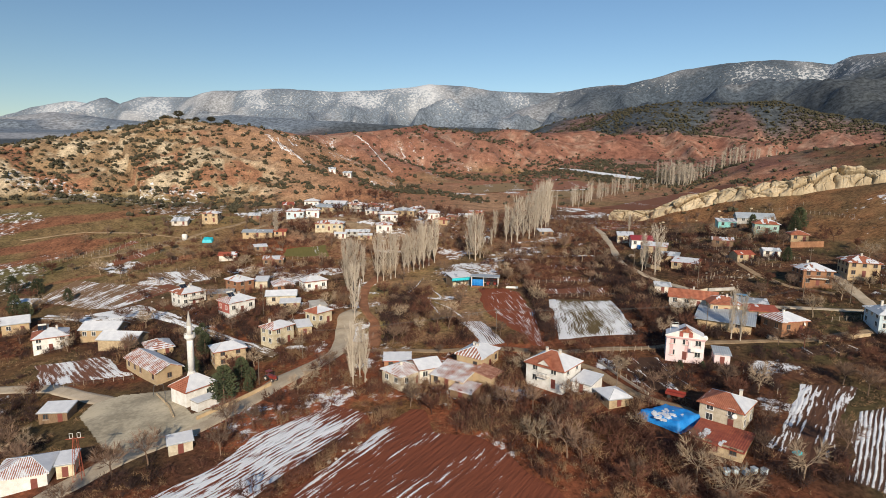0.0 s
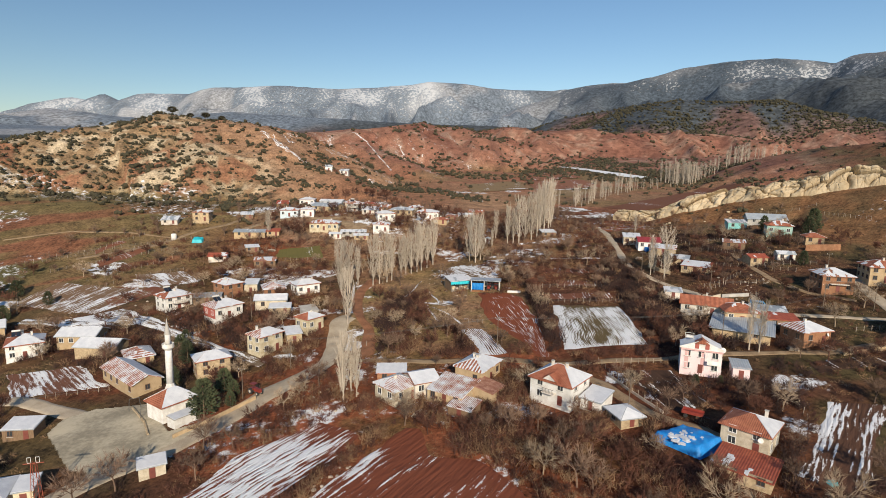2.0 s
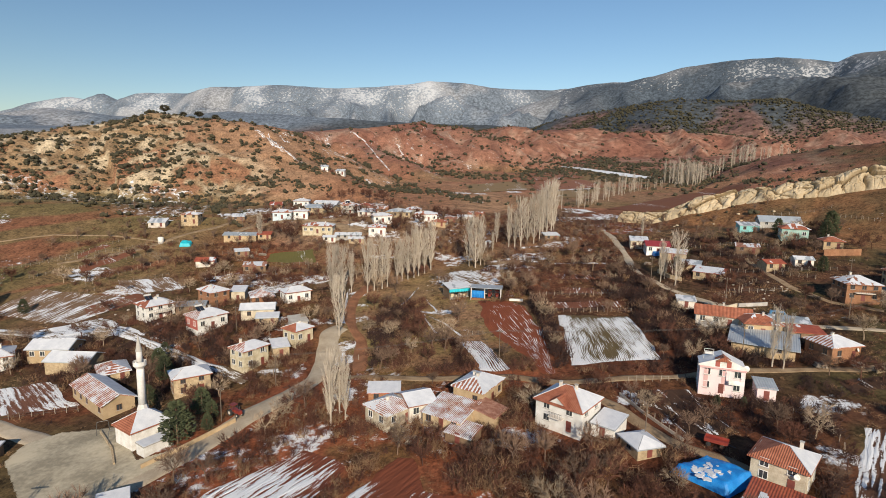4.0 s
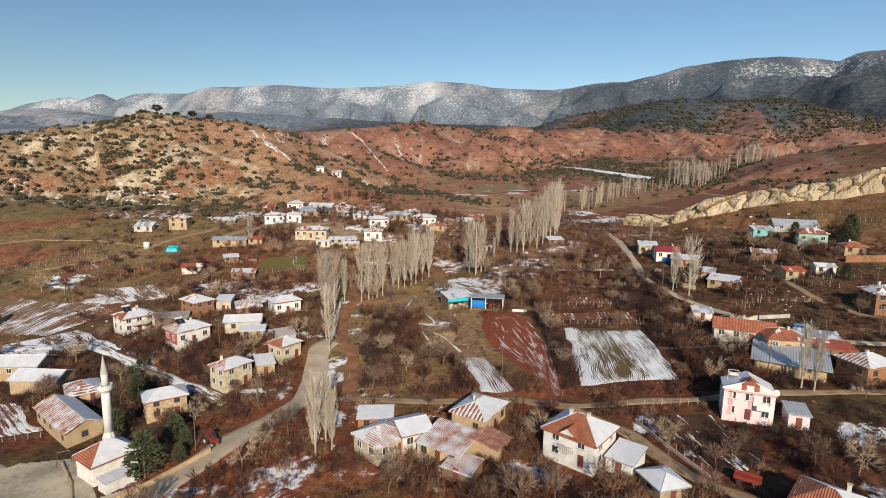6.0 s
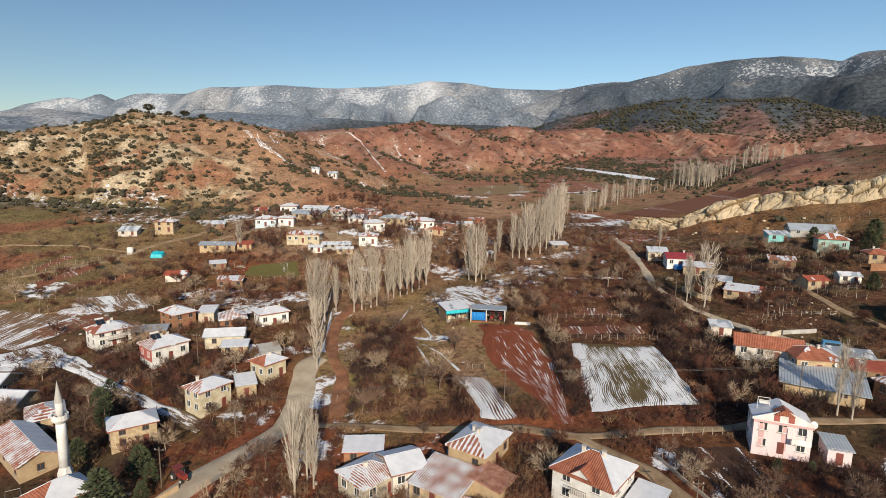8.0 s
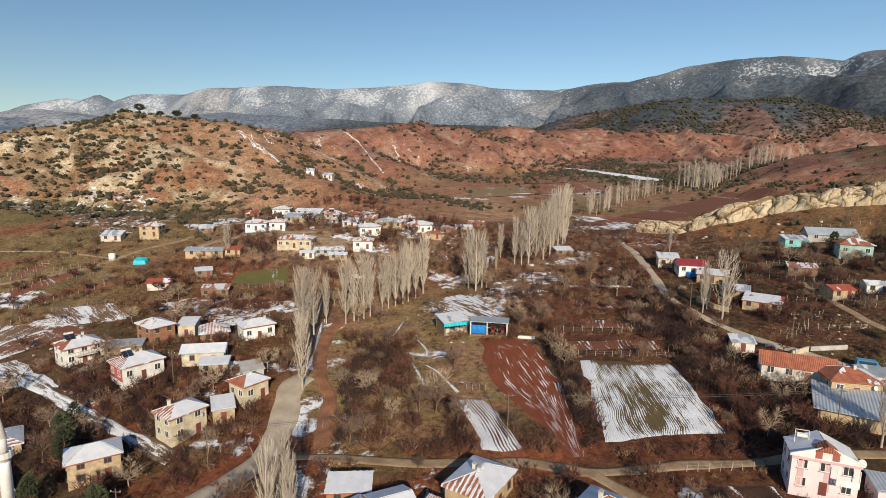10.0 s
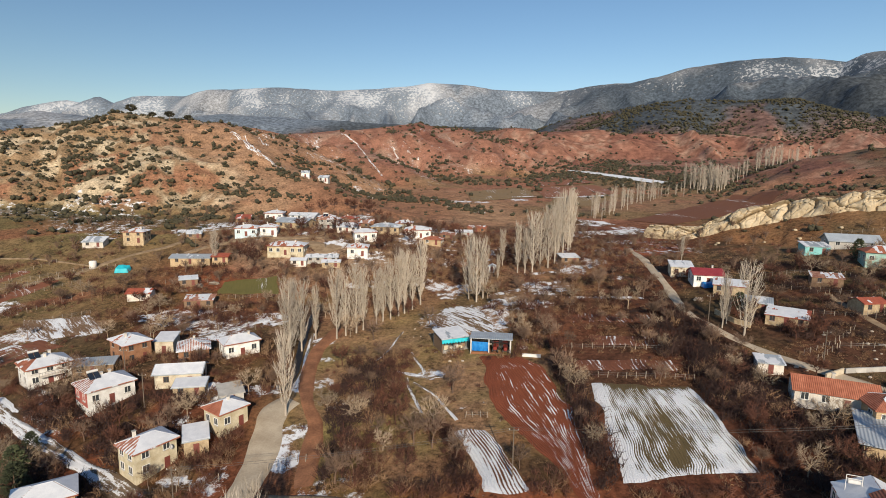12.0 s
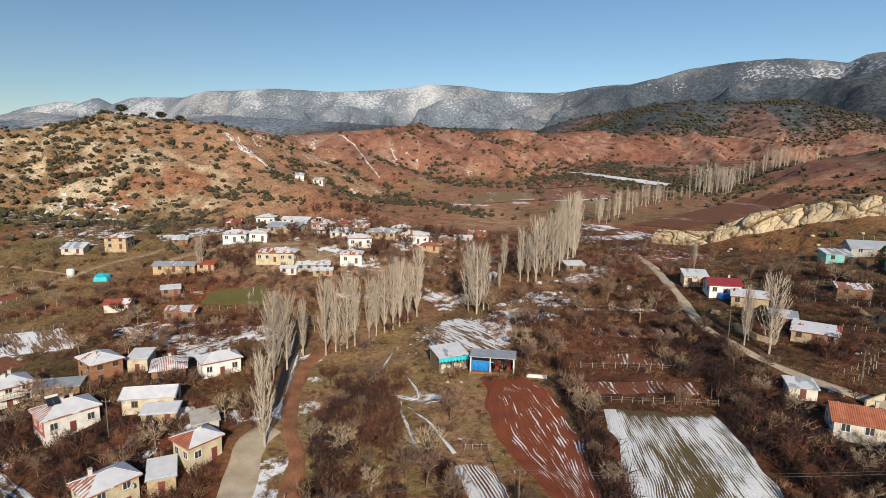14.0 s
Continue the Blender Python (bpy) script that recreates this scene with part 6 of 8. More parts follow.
workshop(-6.8, 192.6, 26)
box_rng = random.Random(6)
for i, (u, v, mat, tone) in enumerate(((-2.3, -2.0, "yellow", "pale yellow"), (-1.0, -1.9, "frame", "white"), (0.4, -2.0, "dirty_white", "dirty white"), (1.5, -1.9, "yellow", "pale yellow"), (2.5, -1.2, "wood", "brown wooden"), (-2.3, -0.2, "wood", "brown wooden"))):
    a = radians(26)
    x, y = -6.8 + u * math.cos(a) - v * math.sin(a), 192.6 + u * math.sin(a) + v * math.cos(a)
    e, hgt = box_rng.uniform(0.35, 0.6), box_rng.uniform(0.6, 1.2)
    crate = tagged(thing("crate", x, y, float(land(-6.8, 192.6)) + 0.21, 26 + box_rng.uniform(-12, 12)), tone + " crate standing in the workshop", "crate", "crates in the workshop")
    part("box", Shape().box(-e, -e * 0.8, 0, e, e * 0.8, hgt), M[mat], crate)
    part("lid", Shape().box(-e - 0.03, -e * 0.8 - 0.03, hgt + 0.002, e + 0.03, e * 0.8 + 0.03, hgt + 0.06), M["post"], crate)


# ---- open machine shed beside the turquoise workshop ----
def machine_shed(x, y, yaw):
    ob = tagged(thing("machine_shed", x, y, float(land(x, y)), yaw), "open-fronted machine shed with grey roof and blue curtain", "shed")
    FOOT.append((x, y, 5.6, 4.2, radians(yaw)))
    w, d, h = 9.6, 5.5, 3.3
    part("back_wall", Shape().box(-w / 2, d / 2 - 0.2, -1.2, w / 2, d / 2, h - 0.2), M["grey_wall"], ob)
    for k in (-1, 1):
        part("side_wall", Shape().box(k * w / 2 - 0.1, -d / 2, -1.2, k * w / 2 + 0.1, d / 2 - 0.202, h - 0.2), M["grey_wall"], ob)
    part("slab", Shape().box(-w / 2 + 0.102, -d / 2 - 0.12, -1.2, w / 2 - 0.102, d / 2 - 0.21, 0.0), M["red_earth"], ob)
    for k in (-4.68, -0.4, 4.68):
        part("post", Shape().box(k - 0.12, -d / 2 - 0.1, 0, k + 0.12, -d / 2 + 0.14, h), M["frame"], ob)
    r = Shape()
    a, b = h + 0.24, h + 0.0
    top = [(-w / 2 - 0.25, -d / 2 - 0.4, a), (w / 2 + 0.4, -d / 2 - 0.4, a), (w / 2 + 0.4, d / 2 + 0.3, b), (-w / 2 - 0.25, d / 2 + 0.3, b)]
    low = [(p, q, s - 0.14) for p, q, s in top]
    r.face(*top).face(*low[::-1])
    for i in range(4):
        j = (i + 1) % 4
        r.face(low[i], low[j], top[j], top[i])
    part("roof", r, M["tin"], ob, "grey sheet roof")
    s = Shape()
    for i in range(12):
        u0, u1 = -4.5 + i * 0.325, -4.5 + (i + 1) * 0.325
        o0, o1 = 0.14 * math.sin(i * 1.9), 0.14 * math.sin((i + 1) * 1.9)
        s.face((u0, -d / 2 + 0.3 + o0, 0.15), (u1, -d / 2 + 0.3 + o1, 0.15), (u1, -d / 2 + 0.25, 2.45), (u0, -d / 2 + 0.25, 2.45))
        s.face((u0, -d / 2 + 0.27, 2.45), (u1, -d / 2 + 0.27, 2.45), (u1, -d / 2 + 0.34 + o1, 0.15), (u0, -d / 2 + 0.34 + o0, 0.15))
    part("curtain", s, M["blue_sheet"], ob, "bright blue plastic curtain")
    return ob


machine_shed(3.15, 190.45, -4)


def tractor(x, y, yaw, lift=0.0, label="red farm tractor with black tyres"):
    ob = tagged(thing("tractor", x, y, float(land(x, y)) + 0.12 + lift, yaw), label, "tractor")
    part("hood", Shape().box(-0.42, -1.9, 0.75, 0.42, -0.2, 1.45).box(-0.36, -2.0, 0.7, 0.36, -1.902, 1.3), M["red_paint"], ob)
    part("chassis", Shape().box(-0.3, -1.7, 0.45, 0.3, 1.0, 0.748), M["metal"], ob)
    cab = part("cab", Shape().box(-0.6, -0.15, 1.0, 0.6, 1.05, 1.4).box(-0.68, -0.25, 2.25, 0.68, 1.15, 2.36), M["red_paint"], ob)
    for sx in (-0.56, 0.56):
        for sy in (-0.1, 1.0):
            part("pillar", Shape().tube((sx, sy, 1.4), (sx, sy, 2.25), 0.04, 0.04, 4), M["metal"], cab)
    part("exhaust", Shape().tube((0.3, -1.2, 1.45), (0.3, -1.2, 2.3), 0.05, 0.05, 6), M["metal"], ob)
    for sx, sy, r, w in ((-0.8, 0.6, 0.72, 0.36), (0.8, 0.6, 0.72, 0.36), (-0.62, -1.5, 0.45, 0.24), (0.62, -1.5, 0.45, 0.24)):
        wheel = part("wheel", Shape().tube((sx - w / 2, sy, r), (sx + w / 2, sy, r), r, r, 14), M["rubber"], ob, "black tyre")
        part("rim", Shape().tube((sx - w / 2 - 0.02, sy, r), (sx + w / 2 + 0.02, sy, r), r * 0.5, r * 0.5, 10), M["dirty_white"], wheel)
    return ob


tractor(-50.0, 122.0, 60, label="red tractor parked beside the gravel road")
tractor(4.3, 189.6, 352, -0.15, "red tractor parked in the machine shed")
tractor(6.6, 189.3, 358, -0.32, "red tractor standing in the end bay")


def trailer(x, y, yaw):
    ob = tagged(thing("farm_trailer", x, y, float(land(x, y)) + 0.1, yaw), "red flat farm trailer parked beside the lane", "trailer")
    part("bed", Shape().box(-1.0, -1.9, 0.75, 1.0, 1.9, 0.9).box(-1.0, -1.9, 0.902, -0.94, 1.9, 1.35).box(0.94, -1.9, 0.902, 1.0, 1.9, 1.35).box(-0.938, 1.84, 0.902, 0.938, 1.9, 1.35), M["red_paint"], ob)
    part("drawbar", Shape().tube((0, -1.9, 0.7), (0, -3.1, 0.5), 0.07, 0.05, 5), M["metal"], ob)
    for sx in (-1.05, 1.05):
        for sy in (-1.1, 1.1):
            part("wheel", Shape().tube((sx - 0.12, sy, 0.4), (sx + 0.12, sy, 0.4), 0.4, 0.4, 12), M["rubber"], ob, "black tyre")


trailer(43.2, 109.6, 60)


def van(x, y, yaw):
    ob = tagged(thing("van", x, y, float(land(x, y)) + 0.1, yaw), "light blue van parked beside the road", "van")
    s = Shape()
    prof = [(-2.1, 0.35), (2.1, 0.35), (2.15, 0.9), (1.75, 1.15), (1.35, 1.85), (-2.0, 1.9), (-2.12, 1.0)]
    n = len(prof)
    s.face(*[(a, -0.85, b) for a, b in prof]).face(*[(a, 0.85, b) for a, b in reversed(prof)])
    for i in range(n):
        a, b = prof[i], prof[(i + 1) % n]
        s.face((a[0], 0.85, a[1]), (b[0], 0.85, b[1]), (b[0], -0.85, b[1]), (a[0], -0.85, a[1]))
    part("body", s, M["blue_paint"], ob)
    for k in (-1, 1):
        part("side_window", Shape().box(-1.7, k * 0.86 - 0.012, 1.15, 1.2, k * 0.86 + 0.012, 1.7), M["glass"], ob)
    for sx in (-1.35, 1.35):
        for sy in (-0.8, 0.8):
            part("wheel", Shape().tube((sx, sy - 0.1, 0.33), (sx, sy + 0.1, 0.33), 0.33, 0.33, 12), M["rubber"], ob, "black tyre")


van(80.5, 163.6, -20)


# ---- low sheds under sheets ----
def draped(name, corners, height, mat, label, category, seed, sag=1.1):
    """A sheet thrown over a low frame: full in the middle, falling to the ground at the rim."""
    a, b, c, d = (np.array(p, float) for p in corners)
    mid = (a + b + c + d) / 4
    n = 22
    U, V = np.meshgrid(np.linspace(0, 1, n), np.linspace(0, 1, n))
    P = ((1 - U) * (1 - V))[..., None] * a + (U * (1 - V))[..., None] * b + (U * V)[..., None] * c + ((1 - U) * V)[..., None] * d
    rim = np.minimum(np.minimum(U, 1 - U), np.minimum(V, 1 - V))
    X, Y = P[..., 0], P[..., 1]
    Z = land(X, Y) + height * step(-0.02, 0.10, rim) + 0.30 * fbm(X, Y, 2.2, 3, seed) * step(0, 0.1, rim) + 0.05
    ob = tagged(new(name), label, category)
    ob.location = (*mid, float(land(*mid)))
    me = grid_mesh("sheet", X[::-1] - mid[0], Y[::-1] - mid[1], Z[::-1] - float(land(*mid)), mat)
    part("sheet", me, None, ob)
    s = Shape()
    for u in (0.15, 0.85):
        for v in (0.15, 0.85):
            p = (1 - u) * (1 - v) * a + u * (1 - v) * b + u * v * c + (1 - u) * v * d
            q = p - mid
            z0 = float(land(*p)) - float(land(*mid))
            part("post", Shape().tube((*q, z0 - 0.2), (*q, z0 + height * 0.9), 0.07, 0.07, 5), M["post"], ob)
    FOOT.append((float(mid[0]), float(mid[1]), 5.0, 5.0, 0))
    return ob


tarp = draped("tarpaulin_shelter", ((32.6, 101.6), (39.6, 105.2), (45.4, 99.4), (39.4, 95.6)), 1.7, M["blue_sheet"], "low shelter under a bright blue tarpaulin with snow", "shelter", 3)
snow_rng = random.Random(2)
for i in range(46):
    u, v = snow_rng.gauss(-1.4, 1.3), snow_rng.gauss(-0.7, 0.9)
    x, y = 39.25 + u, 100.45 + v
    z = float(land(x, y)) + 1.72 + 0.30 * float(fbm(x, y, 2.2, 3, 3)) - float(land(39.25, 100.45))
    r = snow_rng.uniform(0.25, 0.7)
    ring = [(u + r * math.cos(k * 1.05) * snow_rng.uniform(0.6, 1.2), v + r * math.sin(k * 1.05) * snow_rng.uniform(0.6, 1.2), z + 0.05) for k in range(6)]
    cap = Shape().face(*ring)
    for p, q in zip(ring, ring[1:] + ring[:1]):
        cap.face((p[0], p[1], p[2] - 0.15), (q[0], q[1], q[2] - 0.15), q, p)
    part("snow", cap, M["snow"], tarp, "thin leftover snow")
house("low shed with rusty red sheet roof beside the tarpaulin", 45.6, 92.8, 9.4, 8.4, -37, 1.7, "shed", "stone", "rust", snow=0.16, rise=0.4, **SHED)
draped("covered_stack", ((-131.5, 247), (-127, 248), (-126.5, 245), (-131, 244)), 1.8, M["turquoise_sheet"], "hay stack under a turquoise plastic sheet", "stack", 5)
draped("covered_heap", ((66, 226.5), (69, 227), (69.4, 225), (66.4, 224.5)), 1.4, M["blue_sheet"], "heap under a blue plastic sheet beside the house", "heap", 6)
draped("plastic_sheet", ((56.5, 90.0), (57.8, 90.3), (58.0, 89.2), (56.8, 88.9)), 0.4, M["turquoise_sheet"], "crumpled bright turquoise plastic sheet among bushes", "sheet", 7)
s = Shape().turned([(1.25, -0.3), (1.25, 2.2), (1.0, 2.5), (0.3, 2.65)], 16)
wt = tagged(thing("water_tank", -141.0, 247.0, float(land(-141, 247))), "round white water tank beside the hill track", "tank")
part("body", s, M["white"], wt, smooth=True)
part("hatch", Shape().turned([(0.3, 2.652), (0.3, 2.8)], 10), M["metal"], wt)
for i in range(5):
    x, y = 43.0 + i * 1.5, 84.0 + 0.3 * (i % 2)
    hive = tagged(thing("beehive", x, y, float(land(x, y)), 8 * i), "pale blue wooden beehive box among trees", "beehive", "row of beehives")
    part("box", Shape().box(-0.4, -0.4, 0.1, 0.4, 0.4, 0.95), M["pale_blue"], hive)
    part("lid", Shape().box(-0.46, -0.46, 0.952, 0.46, 0.46, 1.06), M["tin"], hive)
    part("foot", Shape().box(-0.35, -0.35, -0.1, 0.35, 0.35, 0.098), M["post"], hive)


# ---- sandstone outcrop on the eastern hill ----
def cell_noise(x, y, seed):
    """Distance to the nearest cell's rim, and a random value for the cell."""
    ix, iy = np.floor(x), np.floor(y)
    first, second, tag = np.full(x.shape, 9.0), np.full(x.shape, 9.0), np.zeros(x.shape)
    for dx in (-1, 0, 1):
        for dy in (-1, 0, 1):
            cx, cy = ix + dx, iy + dy
            d = np.hypot(cx + lattice(cx, cy, seed) - x, cy + lattice(cx, cy, seed + 1) - y)
            closer = d < first
            second = np.where(closer, first, np.minimum(second, d))
            tag = np.where(closer, lattice(cx, cy, seed + 2), tag)
            first = np.where(closer, d, first)
    return second - first, tag


def outcrop():
    base = np.array([(74, 316), (84, 309), (93, 304), (100, 300), (107, 296), (118, 291), (128, 285), (142, 277), (158, 270), (176, 262), (196, 252)], float)
    seg = np.hypot(*np.diff(base, axis=0).T)
    s = np.concatenate([[0], np.cumsum(seg)])
    nu, nv = 380, 56
    t = np.linspace(0, s[-1], nu)
    bx, by = np.interp(t, s, base[:, 0]), np.interp(t, s, base[:, 1])
    for _ in range(20):
        bx[1:-1], by[1:-1] = (bx[:-2] + 2 * bx[1:-1] + bx[2:]) / 4, (by[:-2] + 2 * by[1:-1] + by[2:]) / 4
    tx, ty = np.gradient(bx), np.gradient(by)
    n = np.hypot(tx, ty)
    nx, ny = -ty / n, tx / n
    V, T = np.meshgrid(np.linspace(0, 1, nv), t)
    k = T / s[-1]
    tall = 1.6 + 8.6 * step(0.0, 0.5, k) + 5.0 * fbm(T, T * 0, 30, 4, 91)
    cells = 1 - np.abs(2 * value_noise(T / 5.5 + 0.8 * fbm(T, V * 20, 9, 2, 97), V * 2.2, 92) - 1)
    back = 15 * V ** 1.5 + 0.2
    lift = np.maximum(tall, 1.2) * (1 - (1 - np.clip(V * 1.35, 0, 1)) ** 2.2) * (1 - 0.9 * step(0.62, 1.0, V))
    warp = 0.35 * fbm(T, V * 22, 6, 3, 95)
    rim, tag = cell_noise(T / 9.0 + 0.6 * warp, V * 2.3 + 0.3 * warp, 90)
    rim2, tag2 = cell_noise(T / 3.4 + warp, V * 5 + warp, 96)
    crack = np.exp(-(np.abs(value_noise(T / 2.6, V * 1.2, 98) - 0.5) / 0.045) ** 2)
    bulge = (0.6 * (cells - 0.5) + 3.4 * (tag - 0.5) + 1.6 * np.sqrt(np.minimum(rim, 0.6)) - 1.8 * np.exp(-rim * 14) + 0.8 * (tag2 - 0.5) - 0.8 * np.exp(-rim2 * 12) - 0.35 * crack + 0.8 * fbm(T, V * 22, 4, 4, 94)) * np.sin(math.pi * np.clip(V, 0, 1)) ** 0.5
    X = bx[:, None] + nx[:, None] * (back - bulge)
    Y = by[:, None] + ny[:, None] * (back - bulge)
    Z = land(X, Y) * (0.35 + 0.65 * V) + land(bx, by)[:, None] * (0.65 * (1 - V)) + lift + 0.5 * bulge - 1.0 * (1 - step(0, 0.08, V)) - 1.5 * step(0.9, 1.0, V)
    ob = tagged(thing("rock_outcrop", 0, 0, 0), "craggy cream sandstone outcrop along the hillside", "rock")
    cuts = np.linspace(0, nu - 1, 11).astype(int)
    for a, b in zip(cuts, cuts[1:]):
        me = grid_mesh("crag", X[a:b + 1].T, Y[a:b + 1].T, Z[a:b + 1].T, M["rock"])
        me.polygons.foreach_set("use_smooth", np.zeros(len(me.polygons), bool))
        part("crag", me, None, ob)


outcrop()


def boulder_mesh(seed):
    bm = bmesh.new()
    bmesh.ops.create_icosphere(bm, subdivisions=2, radius=1.0)
    for v in bm.verts:
        k = 1 + 0.28 * noise.noise(v.co * 1.3 + Vector((seed, 0, 0))) + 0.12 * noise.noise(v.co * 3.1)
        v.co = Vector((v.co.x * k * 1.2, v.co.y * k, v.co.z * k * 0.72))
    me = bpy.data.meshes.new("boulder")
    bm.to_mesh(me)
    bm.free()
    return me


ROCKS = [boulder_mesh(i) for i in range(5)]
for me in ROCKS:
    me.materials.append(M["rock"])
rock_rng = random.Random(12)
for i in range(9):
    k = rock_rng.random()
    x, y = 78 + 74 * k + rock_rng.gauss(0, 4), 318 - 62 * k ** 0.8 - rock_rng.uniform(2, 14)
    if away(x, y, ROADS["east"][0]) < 5:
        continue
    ob = tagged(new("boulder", ROCKS[i % 5]), "loose cream sandstone boulder below the crag", "boulder", "boulders below the crag")
    ob.matrix_basis = pose(x, y, float(land(x, y)) + 0.1, 0, 0, rock_rng.uniform(0, 360)) @ Matrix.Scale(rock_rng.uniform(0.3, 0.8), 4)

PALE = [me.copy() for me in ROCKS[:3]]
for me in PALE:
    me.materials[0] = M["pale_stone"]
stone_spots = [(-34, 122, 7, 26), (-30, 92, 10, 22), (-26, 135, 5, 14), (-12, 205, 8, 14), (-6, 189, 5, 14), (88, 186, 10, 16), (70, 170, 8, 12), (-124.5, 189.4, 16, 24), (-60, 108, 4, 6), (-27.5, 167.6, 5, 12), (-22, 90, 6, 20)]
for cx, cy, spread, count in stone_spots:
    for i in range(count):
        x, y = cx + rock_rng.gauss(0, spread * 0.5), cy + rock_rng.gauss(0, spread * 0.5)
        if not bool(clear(np.array([x]), np.array([y]))[0]):
            continue
        ob = tagged(new("stone", PALE[i % 3]), "loose pale field stone", "stone", "loose stones in the fields")
        ob.matrix_basis = pose(x, y, float(land(x, y)) + 0.05, 0, 0, rock_rng.uniform(0, 360)) @ Matrix.Scale(rock_rng.uniform(0.15, 0.42), 4)


# ---- firewood stacked beside houses and sheds ----
def log_pile(x, y, yaw, rows, length):
    ob = tagged(thing("log_pile", x, y, float(land(x, y)) + 0.02, yaw), "stack of grey firewood logs on the bare ground", "firewood", "firewood stacks")
    rng = random.Random(int(abs(x) * 11 + y))
    for level in range(rows):
        for i in range(8 - level):
            r = rng.uniform(0.11, 0.17)
            u, v = (i - (7 - level) / 2) * 0.33 + rng.gauss(0, 0.03), rng.gauss(0, 0.15)
            part("log", Shape().tube((u, v - length / 2, 0.14 + level * 0.26), (u + rng.gauss(0, 0.04), v + length / 2, 0.14 + level * 0.26), r, r * 0.85, 7), M["post" if rng.random() < 0.6 else "bark"], ob)


for x, y, yaw, rows, length in ((-70.5, 181.5, 35, 4, 2.2), (-68.6, 179.8, 60, 3, 3.0), (-95.5, 236.5, 12, 4, 2.5), (-91.5, 239.0, 70, 3, 2.6), (-90.8, 188.6, 30, 3, 2.0), (61.5, 216.0, -30, 3, 2.4), (-10.5, 110.8, -20, 3, 2.6), (84.5, 137.6, 10, 4, 2.2), (76.6, 137.9, -8, 3, 2.4), (-99.0, 233.0, 40, 3, 2.2)):
    log_pile(x, y, yaw, rows, length)


# ---- walls, fences, poles ----
def low_wall(line, height, mat, label):
    pts = np.array(line, float)
    ob = tagged(thing("garden_wall", *pts[0], float(land(*pts[0]))), label, "wall")
    z0 = float(land(*pts[0]))
    for (x0, y0), (x1, y1) in zip(line, line[1:]):
        ln = math.hypot(x1 - x0, y1 - y0)
        count = max(int(ln / 2.0), 1)
        ux, uy = (x1 - x0) / ln, (y1 - y0) / ln
        for i in range(count):
            a, b = ln * i / count, ln * (i + 1) / count
            p, q = (x0 + ux * a, y0 + uy * a), (x0 + ux * b, y0 + uy * b)
            za, zb = float(land(*p)) - z0, float(land(*q)) - z0
            s, t = Shape(), 0.16
            ring = [(p[0] - uy * t, p[1] + ux * t), (p[0] + uy * t, p[1] - ux * t), (q[0] + uy * t, q[1] - ux * t), (q[0] - uy * t, q[1] + ux * t)]
            lo = [(c[0] - pts[0][0], c[1] - pts[0][1], z - 0.5) for c, z in zip(ring, (za, za, zb, zb))]
            hi = [(c[0], c[1], c[2] + 0.5 + height) for c in lo]
            s.face(*hi).face(*lo[::-1])
            for k in range(4):
                m = (k + 1) % 4
                s.face(lo[k], lo[m], hi[m], hi[k])
            part("section", s, mat, ob)


low_wall([(-59.5, 104.2), (-54.5, 110.5), (-51.2, 115.5), (-48.8, 119.5)], 0.9, M["ochre"], "low ochre wall between mosque garden and road")
low_wall([(-76.5, 117.0), (-69.5, 110.5), (-65.5, 105.5)], 0.5, M["stone"], "low stone kerb wall at the square")
low_wall([(69.0, 170.0), (73.5, 172.0)], 1.2, M["cream"], "short cream plastered wall")
low_wall([(74.0, 172.2), (82.0, 172.6)], 1.0, M["grey_wall"], "low grey block wall")
low_wall([(62.0, 206.0), (64.0, 199.0), (66.5, 196.0)], 1.3, M["stone"], "brown stone wall beside the road")
low_wall([(86, 134.2), (100, 137.0)], 0.8, M["stone"], "low rubble wall beside the road")
low_wall([(118.5, 210.5), (129.0, 208.0)], 2.2, M["brick"], "tall brown brick terrace wall")
low_wall([(10.4, 185.6), (14.6, 184.6)], 0.7, M["white"], "short whitewashed wall")
low_wall([(30.8, 127.5), (33.5, 120.5), (38.0, 110.8)], 0.55, M["pale_stone"], "dry stone wall dusted with snow")

POST = Shape().tube((0, 0, -0.3), (0, 0, 1.35), 0.075, 0.06, 5).mesh("post", M["post"])


def fence(line, gap, label, tall=1.0):
    ob = tagged(thing("fence", *line[0], float(land(*line[0]))), label, "fence")
    z0 = float(land(*line[0]))
    rng = random.Random(int(line[0][0] * 3 + line[0][1]))
    tops = []
    for (x0, y0), (x1, y1) in zip(line, line[1:]):
        ln = math.hypot(x1 - x0, y1 - y0)
        for i in range(int(ln / gap) + 1):
            k = i * gap / ln
            x, y = x0 + (x1 - x0) * k, y0 + (y1 - y0) * k
            z = float(land(x, y)) - z0
            part("post", POST, None, ob, m=pose(x - line[0][0], y - line[0][1], z, rng.gauss(0, 4), rng.gauss(0, 4), 0) @ Matrix.Scale(tall * rng.uniform(0.85, 1.15), 4))
            tops.append((x - line[0][0], y - line[0][1], z))
    for h in (0.55, 1.05):
        wire = Shape().strand([(p[0], p[1], p[2] + h * tall) for i, p in enumerate(tops) if not i or (p[0] - tops[i - 1][0]) ** 2 + (p[1] - tops[i - 1][1]) ** 2 > 0.04], 0.013)
        part("wire", wire, M["metal"], ob)


